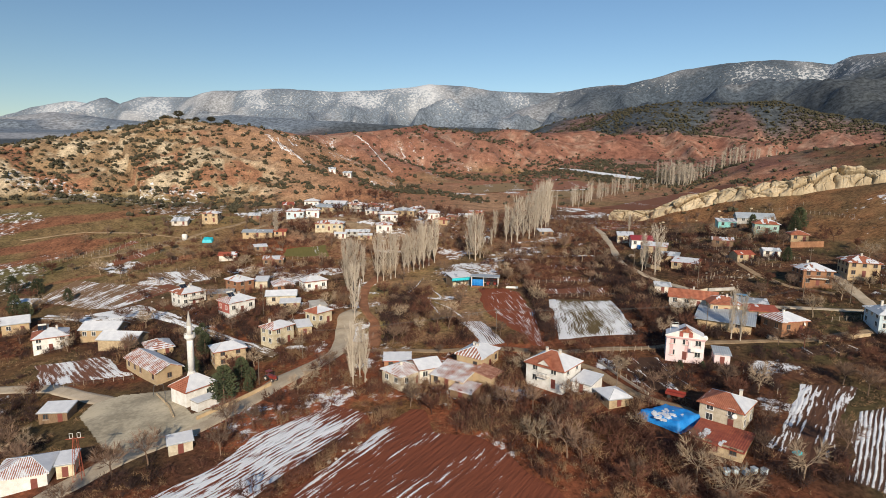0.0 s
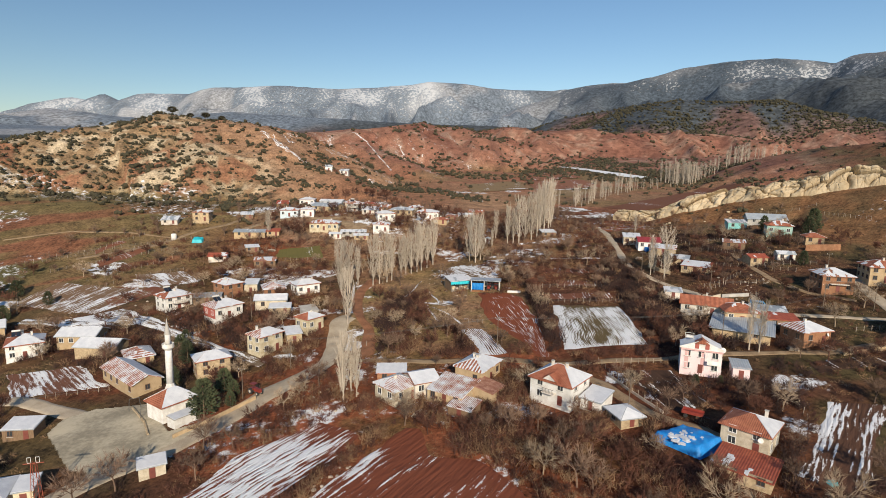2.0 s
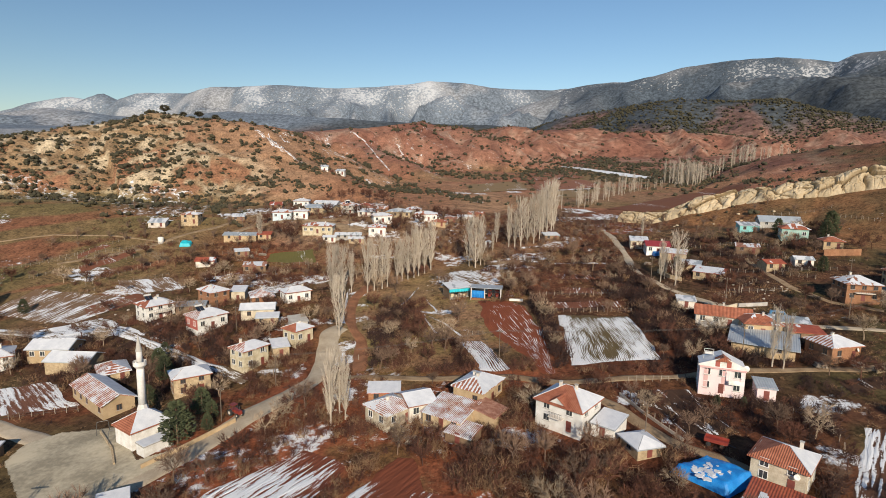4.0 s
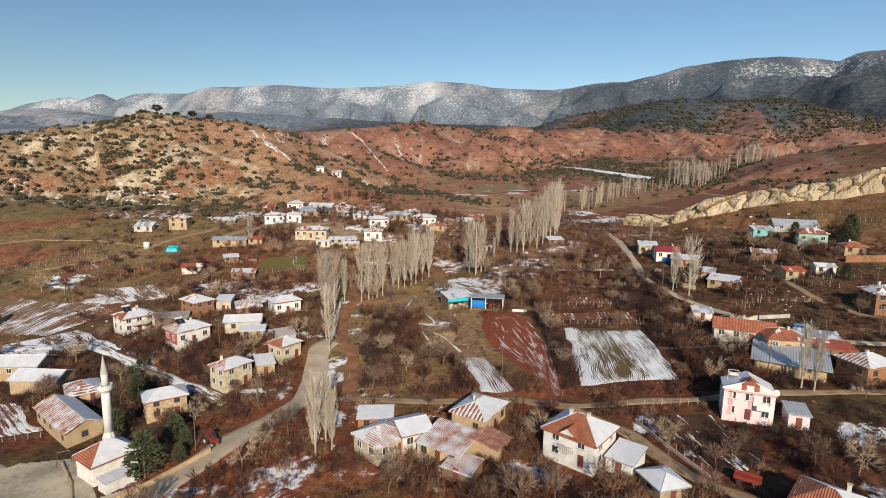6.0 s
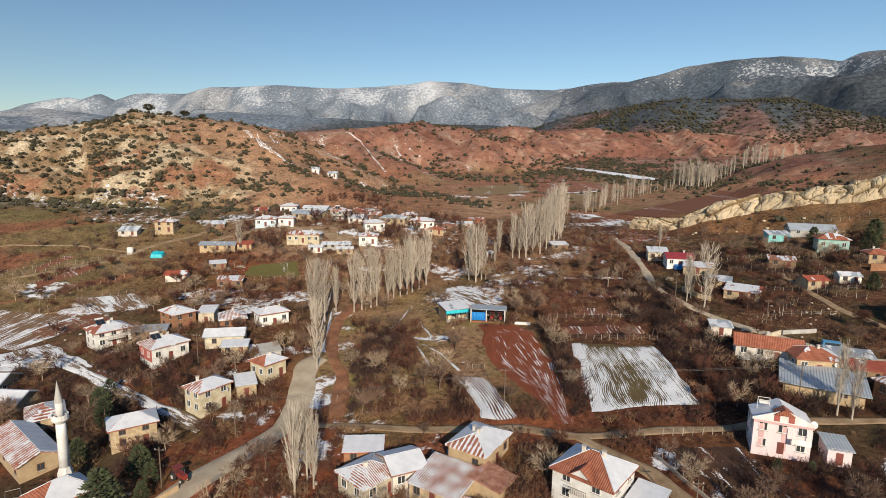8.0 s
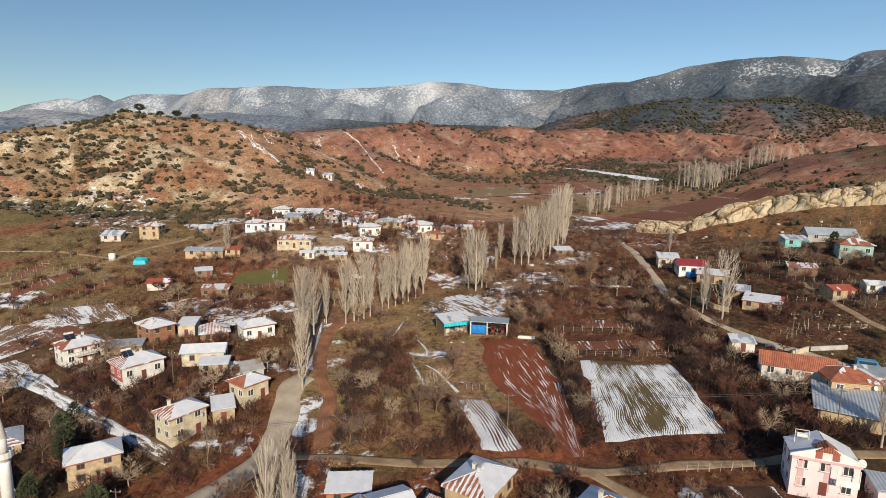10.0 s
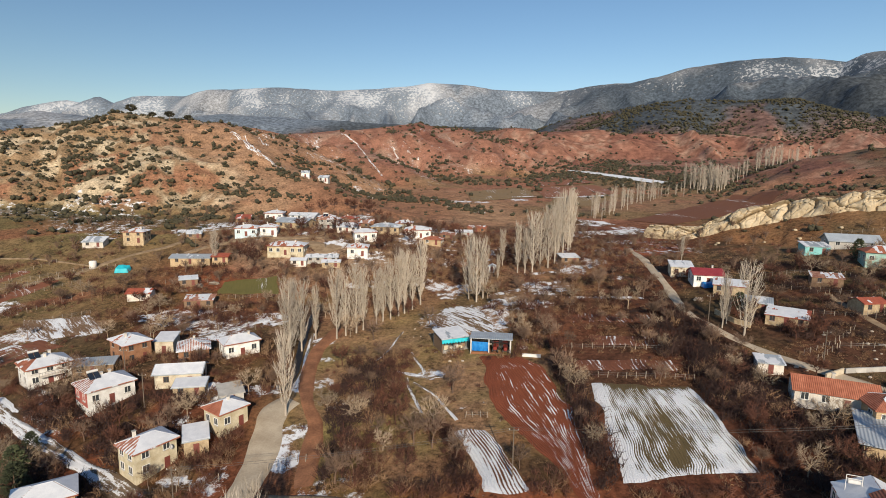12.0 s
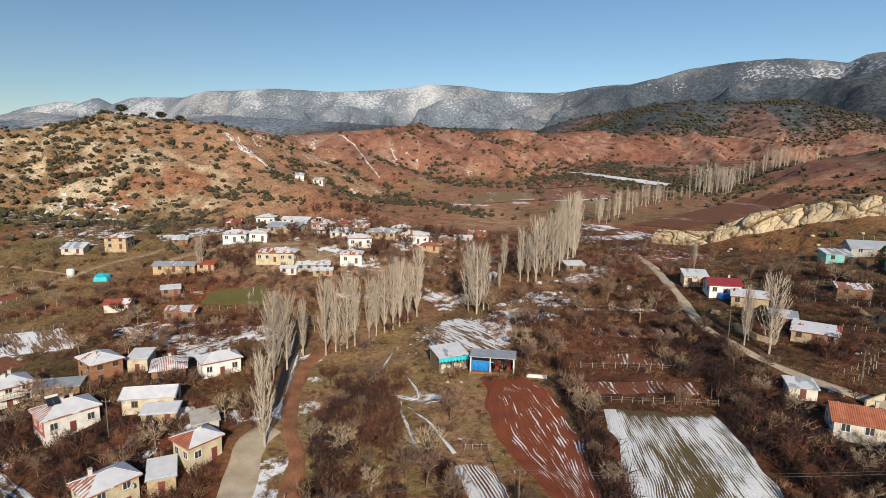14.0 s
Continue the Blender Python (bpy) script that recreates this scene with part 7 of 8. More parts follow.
for line, gap in (([(-171, 209), (-158, 220), (-136, 238)], 2.6), ([(-182, 222), (-161, 234), (-133, 249)], 2.6), ([(-190, 214), (-168, 226), (-140, 242)], 3.0), ([(22, 175.0), (45, 171.6)], 1.9), ([(20, 189), (46, 186)], 2.4),
                  ([(-112, 121.2), (-88, 126.4)], 2.4), ([(30, 134), (33.4, 121), (38, 111)], 1.9), ([(34, 133.2), (45, 134.2)], 1.8), ([(78, 204), (92, 199), (106, 190)], 2.2), ([(82, 222), (98, 214), (112, 206)], 2.2),
                  ([(72, 178), (80, 184), (92, 182)], 2.2), ([(60, 122), (66, 118), (64, 108)], 2.4), ([(-95.5, 199.1), (-75.8, 204.5), (-61.9, 205.7)], 2.6), ([(-35.7, 146.5), (-32.7, 148.9), (-28.8, 148.2)], 1.6),
                  ([(-55.7, 140.4), (-46.8, 141.5), (-41.7, 145.1)], 2.2), ([(-2, 160), (3, 160)], 1.4), ([(96, 146), (106, 147)], 2.0), ([(-88, 218), (-74, 221)], 2.4), ([(120, 268), (150, 258)], 3.0), ([(81.6, 234.6), (89.3, 222.0), (95.4, 207.4)], 2.0), ([(94.7, 198.1), (105.0, 198.2), (115.1, 196.7)], 2.0), ([(145.2, 249.8), (149.6, 240.1), (154.0, 230.5)], 2.0), ([(70.9, 181.1), (80.1, 185.6), (88.8, 192.7)], 2.0), ([(106.6, 230.8), (107.4, 213.8), (104.8, 200.3)], 2.0), ([(86.7, 231.3), (100.5, 230.9)], 2.0),
                  ([(-168.1, 231.1), (-162.0, 240.9), (-155.6, 249.5)], 2.4), ([(-158.7, 219.1), (-152.8, 231.0), (-145.7, 244.5)], 2.4), ([(-144.8, 204.4), (-139.5, 215.2), (-131.2, 226.7)], 2.4), ([(-141.7, 197.0), (-138.0, 202.7)], 2.4), ([(-108.6, 238.4), (-90.3, 240.0)], 2.4), ([(-81.7, 228.7), (-64.2, 230.1)], 2.4), ([(-133.6, 206.9), (-118.0, 216.6)], 2.4)):
    fence(line, gap, "wire fence on weathered wooden posts")


def pole(x, y, h=8.0):
    ob = tagged(thing("utility_pole", x, y, float(land(x, y))), "plain wooden utility pole with crossarm", "utility pole", "utility poles")
    part("shaft", Shape().tube((0, 0, -0.5), (0, 0, h), 0.11, 0.08, 7), M["pole"], ob)
    arm = part("crossarm", Shape().box(-0.8, -0.05, h - 0.6, 0.8, 0.05, h - 0.5), M["pole"], ob)
    for k in (-0.7, 0.7):
        part("insulator", Shape().tube((k, 0, h - 0.498), (k, 0, h - 0.3), 0.05, 0.04, 6), M["frame"], arm)
    return (x, y, float(land(x, y)) + h - 0.3)


def cable(p, q, drop, off):
    curve = bpy.data.curves.new("cable", "CURVE")
    curve.dimensions, curve.bevel_depth, curve.bevel_resolution = "3D", 0.022, 0
    line = curve.splines.new("POLY")
    line.points.add(12)
    for i in range(13):
        k = i / 12
        line.points[i].co = (p[0] + (q[0] - p[0]) * k, p[1] + (q[1] - p[1]) * k + off, p[2] + (q[2] - p[2]) * k - drop * 4 * k * (1 - k), 1)
    curve.materials.append(M["metal"])
    tagged(new("cable", curve), "thin black overhead power cable", "cable", "overhead cables")


tops = [pole(*p) for p in ((-46.5, 136, 8), (6, 142, 8.5), (62, 142.5, 8.5), (108, 158, 8))]
for p, q in zip(tops, tops[1:]):
    for off in (-0.35, 0.35):
        cable(p, q, 0.8, off)
for x, y in ((-41.4, 169.9), (-78.2, 171.8), (-68.1, 162.6), (58, 200), (72, 176), (112, 186), (-52, 120), (96, 160), (31, 110), (-62, 272), (-110, 262)):
    pole(x, y, 7.5)


def pylon(x, y):
    ob = tagged(thing("pylon", x, y, float(land(x, y)), 20), "rusty lattice pylon with white transformer frame", "pylon")
    h, w0, w1 = 8.5, 0.75, 0.30
    corners = [(-1, -1), (1, -1), (1, 1), (-1, 1)]
    for a, b in corners:
        part("leg", Shape().tube((a * w0, b * w0, -0.4), (a * w1, b * w1, h), 0.06, 0.05, 4), M["rust"], ob)
    levels = 7
    for i in range(levels):
        z0, z1 = h * i / levels, h * (i + 1) / levels
        s0, s1 = w0 + (w1 - w0) * i / levels, w0 + (w1 - w0) * (i + 1) / levels
        brace = Shape()
        for (a, b), (c, d) in zip(corners, corners[1:] + corners[:1]):
            brace.tube((a * s0, b * s0, z0), (c * s1, d * s1, z1), 0.035, 0.035, 3)
        part("brace", brace, M["rust"], ob)
    for k in (-0.62, 0.62):
        fr = Shape().tube((k - 0.26, 0, h - 0.2), (k + 0.26, 0, h - 0.2), 0.04, 0.04, 5).tube((k - 0.26, 0, h + 0.75), (k + 0.26, 0, h + 0.75), 0.04, 0.04, 5)
        fr.tube((k - 0.26, 0, h - 0.2), (k - 0.26, 0, h + 0.75), 0.04, 0.04, 5).tube((k + 0.26, 0, h - 0.2), (k + 0.26, 0, h + 0.75), 0.04, 0.04, 5)
        part("insulator_frame", fr, M["frame"], ob, "white insulator frame")
    part("crossarm", Shape().box(-1.5, -0.06, h - 0.35, 1.5, 0.06, h - 0.22), M["rust"], ob)


pylon(-71.5, 84.5)
for x, y in ((-75.5, 116.5), (-70.5, 113.0)):
    ob = tagged(thing("swing_frame", x, y, float(land(x, y)) + 0.1, 35), "rusty metal frame beside the square", "frame")
    for a, b in ((-1.2, -0.7), (-1.2, 0.7), (1.2, -0.7), (1.2, 0.7)):
        part("leg", Shape().tube((a, b, 0), (a * 0.8, 0, 2.6), 0.05, 0.05, 5), M["metal"], ob)
    part("bar", Shape().tube((-0.98, 0, 2.6), (0.98, 0, 2.6), 0.05, 0.05, 5), M["metal"], ob)


# ---- plants ----
def spike(v, f, p, q, r):
    """A thin three-sided twig that ends in a point."""
    dx, dy, dz = q[0] - p[0], q[1] - p[1], q[2] - p[2]
    ln = math.sqrt(dx * dx + dy * dy + dz * dz) + 1e-9
    ax, ay, az = (-dy, dx, 0.0) if abs(dz) < 0.95 * ln else (1.0, 0.0, 0.0)
    k = math.sqrt(ax * ax + ay * ay + az * az) + 1e-9
    ax, ay, az = ax / k, ay / k, az / k
    bx, by, bz = (dy * az - dz * ay) / ln, (dz * ax - dx * az) / ln, (dx * ay - dy * ax) / ln
    n = len(v)
    for c, s in ((1.0, 0.0), (-0.5, 0.866), (-0.5, -0.866)):
        v.append((p[0] + r * (c * ax + s * bx), p[1] + r * (c * ay + s * by), p[2] + r * (c * az + s * bz)))
    v.append(tuple(q))
    f.extend(((n, n + 1, n + 3), (n + 1, n + 2, n + 3), (n + 2, n, n + 3)))


def turn_away(rng, way, spread):
    """A direction that leaves `way` by about `spread`."""
    side = Vector((rng.gauss(0, 1), rng.gauss(0, 1), rng.gauss(0, 1)))
    side -= way * side.dot(way)
    return (way + side.normalized() * math.tan(spread)).normalized()


def bare_tree_meshes(seed, height, wide, mat, upright=0.25):
    """A leafless orchard tree: trunk with limbs, and a crown of branches and twigs."""
    rng = random.Random(seed)
    trunk, crown = Shape(), Shape()
    p, way, r = Vector((0, 0, -0.3)), Vector((0, 0, 1)), 0.045 * height ** 0.9 * 0.6
    fork = height * rng.uniform(0.22, 0.34)
    stem, radii = [p.copy()], [r]
    for i in range(3):
        p, r, way = p + way * ((fork + 0.3) / 3), r * 0.85, turn_away(rng, way, 0.1)
        stem.append(p.copy())
        radii.append(r)
    trunk.pipe(stem, radii, 7)
    for i in range(rng.randint(5, 7)):
        k = 2 * math.pi * (i + rng.uniform(-0.3, 0.3)) / 6
        out = Vector((math.cos(k), math.sin(k), rng.uniform(0.5, 1.2) + upright)).normalized()
        a, ra, length = p.copy(), r * 0.62, height * rng.uniform(0.30, 0.42)
        for s in range(3):
            b = a + out * (length / 3) * wide
            trunk.tube(a, b, ra, ra * 0.68, 5, caps=False)
            a, ra = b, ra * 0.68
            out = (turn_away(rng, out, 0.28) + Vector((0, 0, 0.16))).normalized()
            for _ in range(5 if s else 3):
                w2 = turn_away(rng, out, rng.uniform(0.4, 0.95))
                c = a + w2 * height * rng.uniform(0.10, 0.20)
                crown.tube(a, c, ra * 0.5, ra * 0.22, 3, caps=False)
                for _ in range(7):
                    w3 = (turn_away(rng, w2, rng.uniform(0.25, 0.8)) + Vector((0, 0, 0.15))).normalized()
                    start = a.lerp(c, rng.uniform(0.35, 1.0))
                    spike(crown.v, crown.f, start, start + w3 * height * rng.uniform(0.09, 0.20), 0.024)
    return trunk.mesh("trunk", mat), crown.mesh("crown", mat)


def poplar_meshes(seed, height, wide, count=92, twigs=9):
    """A leafless Lombardy poplar: bundles of steep pale branches round a straight trunk."""
    rng = random.Random(seed)
    trunk, crown = Shape(), Shape()
    stem = [(0, 0, -0.4)] + [(rng.gauss(0, 0.08), rng.gauss(0, 0.08), height * (i + 1) / 6.4) for i in range(6)]
    trunk.pipe(stem, [0.28 * height / 20 * 0.78 ** i for i in range(7)], 7)
    for i in range(count):
        t = rng.uniform(0.08, 0.86)
        z = height * t
        k = rng.uniform(0, 2 * math.pi)
        reach = wide * (0.28 + 1.1 * math.sin(math.pi * min(t * 0.8 + 0.10, 1.0))) * rng.uniform(0.35, 1.0)
        top = min(z + height * rng.uniform(0.16, 0.30), height * rng.uniform(0.93, 1.03))
        a = Vector((0, 0, z))
        b = Vector((math.cos(k) * reach * 0.65, math.sin(k) * reach * 0.65, z + (top - z) * 0.35))
        c = Vector((math.cos(k) * reach, math.sin(k) * reach, top))
        rb = 0.075 * (1 - 0.6 * t)
        crown.tube(a, b, rb, rb * 0.7, 3, caps=False)
        spike(crown.v, crown.f, b, c, rb * 0.7)
        for _ in range(twigs):
            s = b.lerp(c, rng.uniform(-0.4, 0.85))
            w = Vector((math.cos(k) * 0.25 + rng.gauss(0, 0.2), math.sin(k) * 0.25 + rng.gauss(0, 0.2), 1)).normalized()
            spike(crown.v, crown.f, s, s + w * height * rng.uniform(0.05, 0.11), 0.034)
    return trunk.mesh("trunk", M["poplar_bark"]), crown.mesh("crown", M["poplar_bark"])


def conifer_meshes(seed, height, wide):
    """A dark conifer: trunk, and a crown of many drooping needle tufts."""
    rng = random.Random(seed)
    trunk = Shape().tube((0, 0, -0.3), (0, 0, height * 0.9), 0.16, 0.04, 6)
    crown = Shape()
    for i in range(420):
        t = rng.random() ** 0.8
        z = height * (0.06 + 0.92 * t)
        reach = wide * (1 - t) ** 0.5 * min(1, 0.45 + 2.2 * t) * rng.uniform(0.35, 1.05) + 0.1
        k = rng.uniform(0, 2 * math.pi)
        c = Vector((math.cos(k) * reach, math.sin(k) * reach, z))
        for _ in range(4):
            w = Vector((math.cos(k) + rng.gauss(0, 0.6), math.sin(k) + rng.gauss(0, 0.6), rng.uniform(-0.2, 0.9))).normalized()
            spike(crown.v, crown.f, c, c + w * rng.uniform(0.4, 0.8), 0.13)
    return trunk.mesh("trunk", M["bark"]), crown.mesh("crown", M["fir"])


def plant(name, meshes, x, y, label, category, size=1.0, turn=0.0, group="", z=None):
    ob = tagged(new(name), label, category, group)
    ob.matrix_basis = pose(x, y, float(land(x, y)) if z is None else z, 0, 0, turn) @ Matrix.Scale(size, 4)
    part("trunk", meshes[0], None, ob)
    part("crown", meshes[1], None, ob)
    return ob


POPLARS = [poplar_meshes(100 + i, 19, w) for i, w in enumerate((1.6, 2.1, 1.3, 1.9, 2.9))]
FAR_POPLARS = [poplar_meshes(140 + i, 19, w, 44, 4) for i, w in enumerate((1.6, 1.3, 1.9))]
poplar_rng = random.Random(5)
POPLAR_ROWS = []  # x, y, height, kind
POPLAR_ROWS += [(-38.1, 162, 18, 1), (-47, 189.4, 20, 4), (-45.2, 193, 19, 1), (-48.6, 193.8, 19, 3), (-43.9, 200.7, 15, 2), (-38.5, 202, 20, 3), (-36.5, 204, 17, 0), (-34, 206, 20, 1), (-32.5, 208, 18, 0), (-29.5, 212, 17, 0), (-28, 214, 16, 2), (-26, 215.5, 18, 0), (-24, 218, 20, 2), (-22.5, 220, 20, 0), (-20.5, 223, 18, 2), (-18.5, 227, 21, 0), (-3.5, 230, 20, 1), (-1, 226, 21, 4), (1, 229, 19, 3), (13, 252, 18, 2)]
POPLAR_ROWS += [(15.5, 251, 17, 0), (18, 250, 22, 1), (21, 254, 21, 1), (24, 256, 23, 3), (27, 261, 22, 2), (29, 268, 24, 0), (31.5, 273, 25, 3), (34, 276, 26, 1), (36, 283, 24, 2), (33, 288, 23, 0), (60, 196.5, 14, 2), (63.2, 192, 18, 4), (62, 199, 11, 0), (-28, 117, 16, 0), (-27.2, 121, 15, 2), (-25.5, 119, 13, 2), (-29.6, 122, 11, 2), (67, 139, 14, 2), (68.6, 137.4, 13, 0), (-99, 255, 13, 1)]
POPLAR_ROWS += [(-24, 232, 15, 2), (8, 262, 14, 0), (70, 255, 9, 2), (6, 246, 9, 2)]
for x, y, h, kind in POPLAR_ROWS:
    plant("poplar", POPLARS[kind], x, y, "tall bare poplar with pale upright branches", "poplar tree", h / 19, poplar_rng.uniform(0, 360), "poplars along the stream")


def far_poplars():
    """The poplar rows further up the valley."""
    rng = random.Random(8)
    rows = [((63, 377), (128, 470), 34, 15), ((56, 360), (80, 392), 8, 13), ((164, 520), (186, 500), 22, 21), ((170, 512), (190, 506), 9, 24), ((195, 532), (236, 566), 16, 17),
            ((236, 560), (262, 560), 14, 21), ((262, 560), (330, 600), 16, 17), ((120, 450), (190, 520), 14, 10)]
    for (x0, y0), (x1, y1), count, h in rows:
        for i in range(count):
            k = (i + rng.uniform(-0.4, 0.4)) / count
            x, y = x0 + (x1 - x0) * k + rng.gauss(0, 2.5), y0 + (y1 - y0) * k + rng.gauss(0, 4)
            plant("poplar", FAR_POPLARS[rng.choice((0, 1, 2))], x, y, "distant bare poplar in a valley row", "poplar tree", h / 19 * rng.uniform(0.65, 1.05), rng.uniform(0, 360), "poplar rows in the valley")


far_poplars()

CONIFERS = [conifer_meshes(7, 7.2, 3.0), conifer_meshes(8, 7.6, 2.6)]
for i, (x, y, s) in enumerate([(-57.2, 112.4, 1.2), (-53.2, 116.4, 0.5), (-58, 123.5, 0.8), (-54.5, 121, 0.55), (-80, 144, 0.85), (-75.5, 139, 0.9), (-73.0, 128.0, 0.7), (-177, 188, 1.0), (-167, 188, 0.9), (-162, 172, 1.0),
                               (-156, 170, 0.8), (131, 229, 1.3), (128, 226, 1.0), (117, 238, 0.9), (-82, 150, 0.6), (110, 196, 0.7), (49, 124, 0.32), (54, 123.5, 0.3), (68, 206, 0.75), (-150, 182, 0.7)]):
    plant("conifer", CONIFERS[i % 2], x, y, "dense dark green conifer", "conifer tree", s, 40 * i)

TREES = [bare_tree_meshes(20 + i, 5.5, w, M["bark_pale" if i % 3 == 1 else "bark"], u) for i, (w, u) in enumerate(((1.0, 0.2), (1.15, 0.1), (0.85, 0.6), (1.0, 0.35), (1.1, 0.0), (0.8, 0.9)))]
SCRUB_TREES = [bare_tree_meshes(60 + i, 4.2, w, M["bark_dark"], u) for i, (w, u) in enumerate(((1.1, 0.3), (1.0, 0.6), (1.2, 0.1)))]

tall_rng = random.Random(19)
for x, y in ((-90, 338), (-84, 341), (-78, 345), (-72, 347), (-67, 343), (-62, 340), (-57, 336), (-60, 346), (-52, 330), (-47, 322), (-24, 305), (-19, 301), (-12, 306), (-9, 297), (-33, 304), (-63, 291), (-77, 288), (-55, 290), (-30, 284), (-88, 258), (-84, 255), (-92, 261), (-38, 276), (-40, 270), (-104, 276)):
    plant("tree", SCRUB_TREES[tall_rng.randrange(3)], x, y, "tall leafless dark purple-brown tree beside the houses", "tree", tall_rng.uniform(1.4, 2.1), tall_rng.uniform(0, 360), "tall trees of the upper village")

THICKETS = []  # middle, half sizes, turn in degrees, density
# the front gardens
THICKETS += [(14, 92, 13, 13, 0, 0.6), (27, 84, 10, 10, 0, 0.55), (42, 86, 14, 8, 0, 0.55), (6, 106, 10, 6, -35, 0.8), (30, 97, 6, 9, 0, 0.8), (-47, 99, 5, 18, -35, 0.5), (-10, 110, 8, 3, -30, 0.8), (-24.2, 92, 1.5, 20, -30, 0.8), (-112, 108, 12, 10, 0, 0.45), (-92, 98, 6, 10, -30, 0.5), (-62, 86, 8, 7, -30, 0.5), (66, 104, 3, 12, -45, 0.7), (-34, 105, 4, 10, -38, 0.5), (40, 102, 8, 6, 0, 0.9)]
# the front gardens
THICKETS += [(-24, 141, 8, 1.6, 0, 0.9), (-9, 138.6, 8, 1.4, -6, 0.9), (11, 138.4, 6, 1.2, -8, 0.8), (31, 137.6, 8, 1.4, 6, 0.9), (26, 129.6, 4, 1.6, 10, 0.7), (42, 138.6, 5, 1.2, 4, 0.9), (74, 139.5, 8, 1.2, 0, 0.6), (92, 134.6, 8, 1.2, 12, 0.6), (3, 101, 7, 5, -20, 1.0), (12, 97, 6, 6, 0, 0.9), (-46, 178, 2.5, 16, 18, 1.0), (-72, 336, 10, 5, 0, 1.0), (-50, 325, 9, 6, 0, 1.0), (56, 92, 8, 8, 0, 0.8), (34, 90, 10, 8, 0, 0.8), (20, 104, 6, 5, 0, 0.8)]
# the west side
THICKETS += [(-37, 116, 6, 8, -30, 0.7), (-33, 126, 6, 5, 0, 0.5), (-87.7, 204.5, 20, 5, 20, 0.5), (-82, 149.2, 10, 8, 0, 0.6), (-65.5, 155.5, 9, 6, 20, 0.6), (-71.4, 141.1, 8, 6, 0, 0.7), (-94.6, 155.6, 16, 5, -25, 0.5), (-104.5, 160.7, 14, 5, -20, 0.4), (-49.9, 136.7, 7, 5, 30, 0.55), (-60.7, 149.6, 5, 4, 0, 0.5), (-64.1, 152.5, 16, 5, 20, 0.8), (-82.9, 153.6, 15, 6, 20, 0.8), (-64.3, 164.5, 9, 3, 15, 0.8), (-84.1, 169.6, 14, 3, 15, 0.7)]
# the west side
THICKETS += [(-106.3, 173.2, 8, 8, 0, 0.6), (-45.3, 148.3, 5, 9, 0, 0.6), (-56.3, 154.5, 6, 4, 0, 0.8), (-63.5, 141.2, 8, 4, 25, 0.8), (-99.5, 139.5, 6, 4, 0, 0.6), (-120, 210, 30, 5, 25, 0.3), (-59.7, 199, 8, 5, 0, 0.35), (-73, 168.8, 8, 3, 15, 0.5), (-102.8, 181.5, 6, 6, 0, 0.4), (-139.8, 155.8, 8, 8, 0, 0.3), (-130, 128, 10, 4, 0, 0.25), (-66, 152, 9, 5, 55, 0.9), (-88, 158, 8, 6, 40, 0.9), (-74, 146, 9, 5, 40, 0.7)]
# the west side
THICKETS += [(-62, 128, 4, 7, 30, 0.9), (-78, 140, 5, 6, 0, 0.8), (-92, 150, 9, 5, 30, 0.7), (-66, 178, 6, 3, 20, 0.7), (-50, 150, 4, 5, 40, 0.8)]
# the fields and the stream
THICKETS += [(10, 118, 6, 5, 0, 0.8), (12, 125, 4, 5, 0, 0.8), (-24, 115, 7, 5, 0, 0.6), (-26.6, 158.1, 6, 24, 0, 0.75), (-19, 150, 9, 12, 0, 0.4), (-21.9, 183.5, 8, 8, 0, 0.6), (-29.8, 183, 4, 12, 0, 0.4), (-4, 148, 3, 14, 20, 0.7), (20, 164, 2.6, 24, 4, 1.0), (13, 140, 8, 3, 0, 0.5), (30, 205, 18, 8, 0, 0.3), (14, 203, 6, 16, 0, 0.7), (38, 122, 6, 4, 0, 0.35), (20, 120, 6, 3, 0, 0.6)]
# the fields and the stream
THICKETS += [(44, 118, 8, 6, 0, 0.45), (-12, 165, 10, 12, 0, 0.25), (-18, 170, 5, 10, 0, 0.7), (-20, 146, 6, 10, 0, 0.7)]
# the east side
THICKETS += [(52, 168, 6, 22, 8, 1.0), (50, 196, 7, 18, 0, 0.9), (49, 150, 5, 12, -20, 0.7), (56, 142, 7, 5, -20, 0.75), (62, 152, 4, 5, 0, 0.6), (62, 120, 7, 5, 0, 0.6), (50, 120, 8, 3, 0, 0.6), (92, 168, 10, 14, 0, 0.35), (86, 196, 12, 12, 0, 0.35), (96, 212, 14, 12, 0, 0.4), (112, 162, 8, 8, 0, 0.3), (95, 128, 12, 8, 0, 0.3), (70, 128, 10, 5, 0, 0.35), (58, 116, 8, 6, 0, 0.5)]
# the east side
THICKETS += [(43, 190, 5, 10, 0, 0.9), (57, 180, 5, 4, 0, 0.8), (46, 158, 5, 10, 0, 0.8), (58, 128, 4, 3, 0, 0.7), (84, 138, 6, 4, 0, 0.5), (58, 151, 6, 6, 0, 0.9), (60, 141.5, 6, 3, 0, 0.8), (76, 161, 8, 3, 0, 0.6), (76, 190, 6, 4, 0, 0.6)]
# the upper valley
THICKETS += [(-70, 285, 25, 7, 0, 0.55), (-50, 300, 30, 8, 0, 0.6), (-30, 272, 16, 8, 0, 0.6), (-85, 268, 16, 5, 0, 0.5), (-92, 300, 16, 6, 0, 0.5), (35, 230, 22, 16, 0, 0.38), (15, 240, 18, 12, 0, 0.3), (45, 262, 16, 18, 0, 0.5), (-8, 268, 22, 14, 0, 0.5), (10, 295, 30, 16, 0, 0.6), (-45, 312, 26, 10, 0, 0.7), (40, 320, 24, 12, 0, 0.4), (-46, 233, 14, 12, 0, 0.35), (-70, 216, 24, 9, 15, 0.5)]
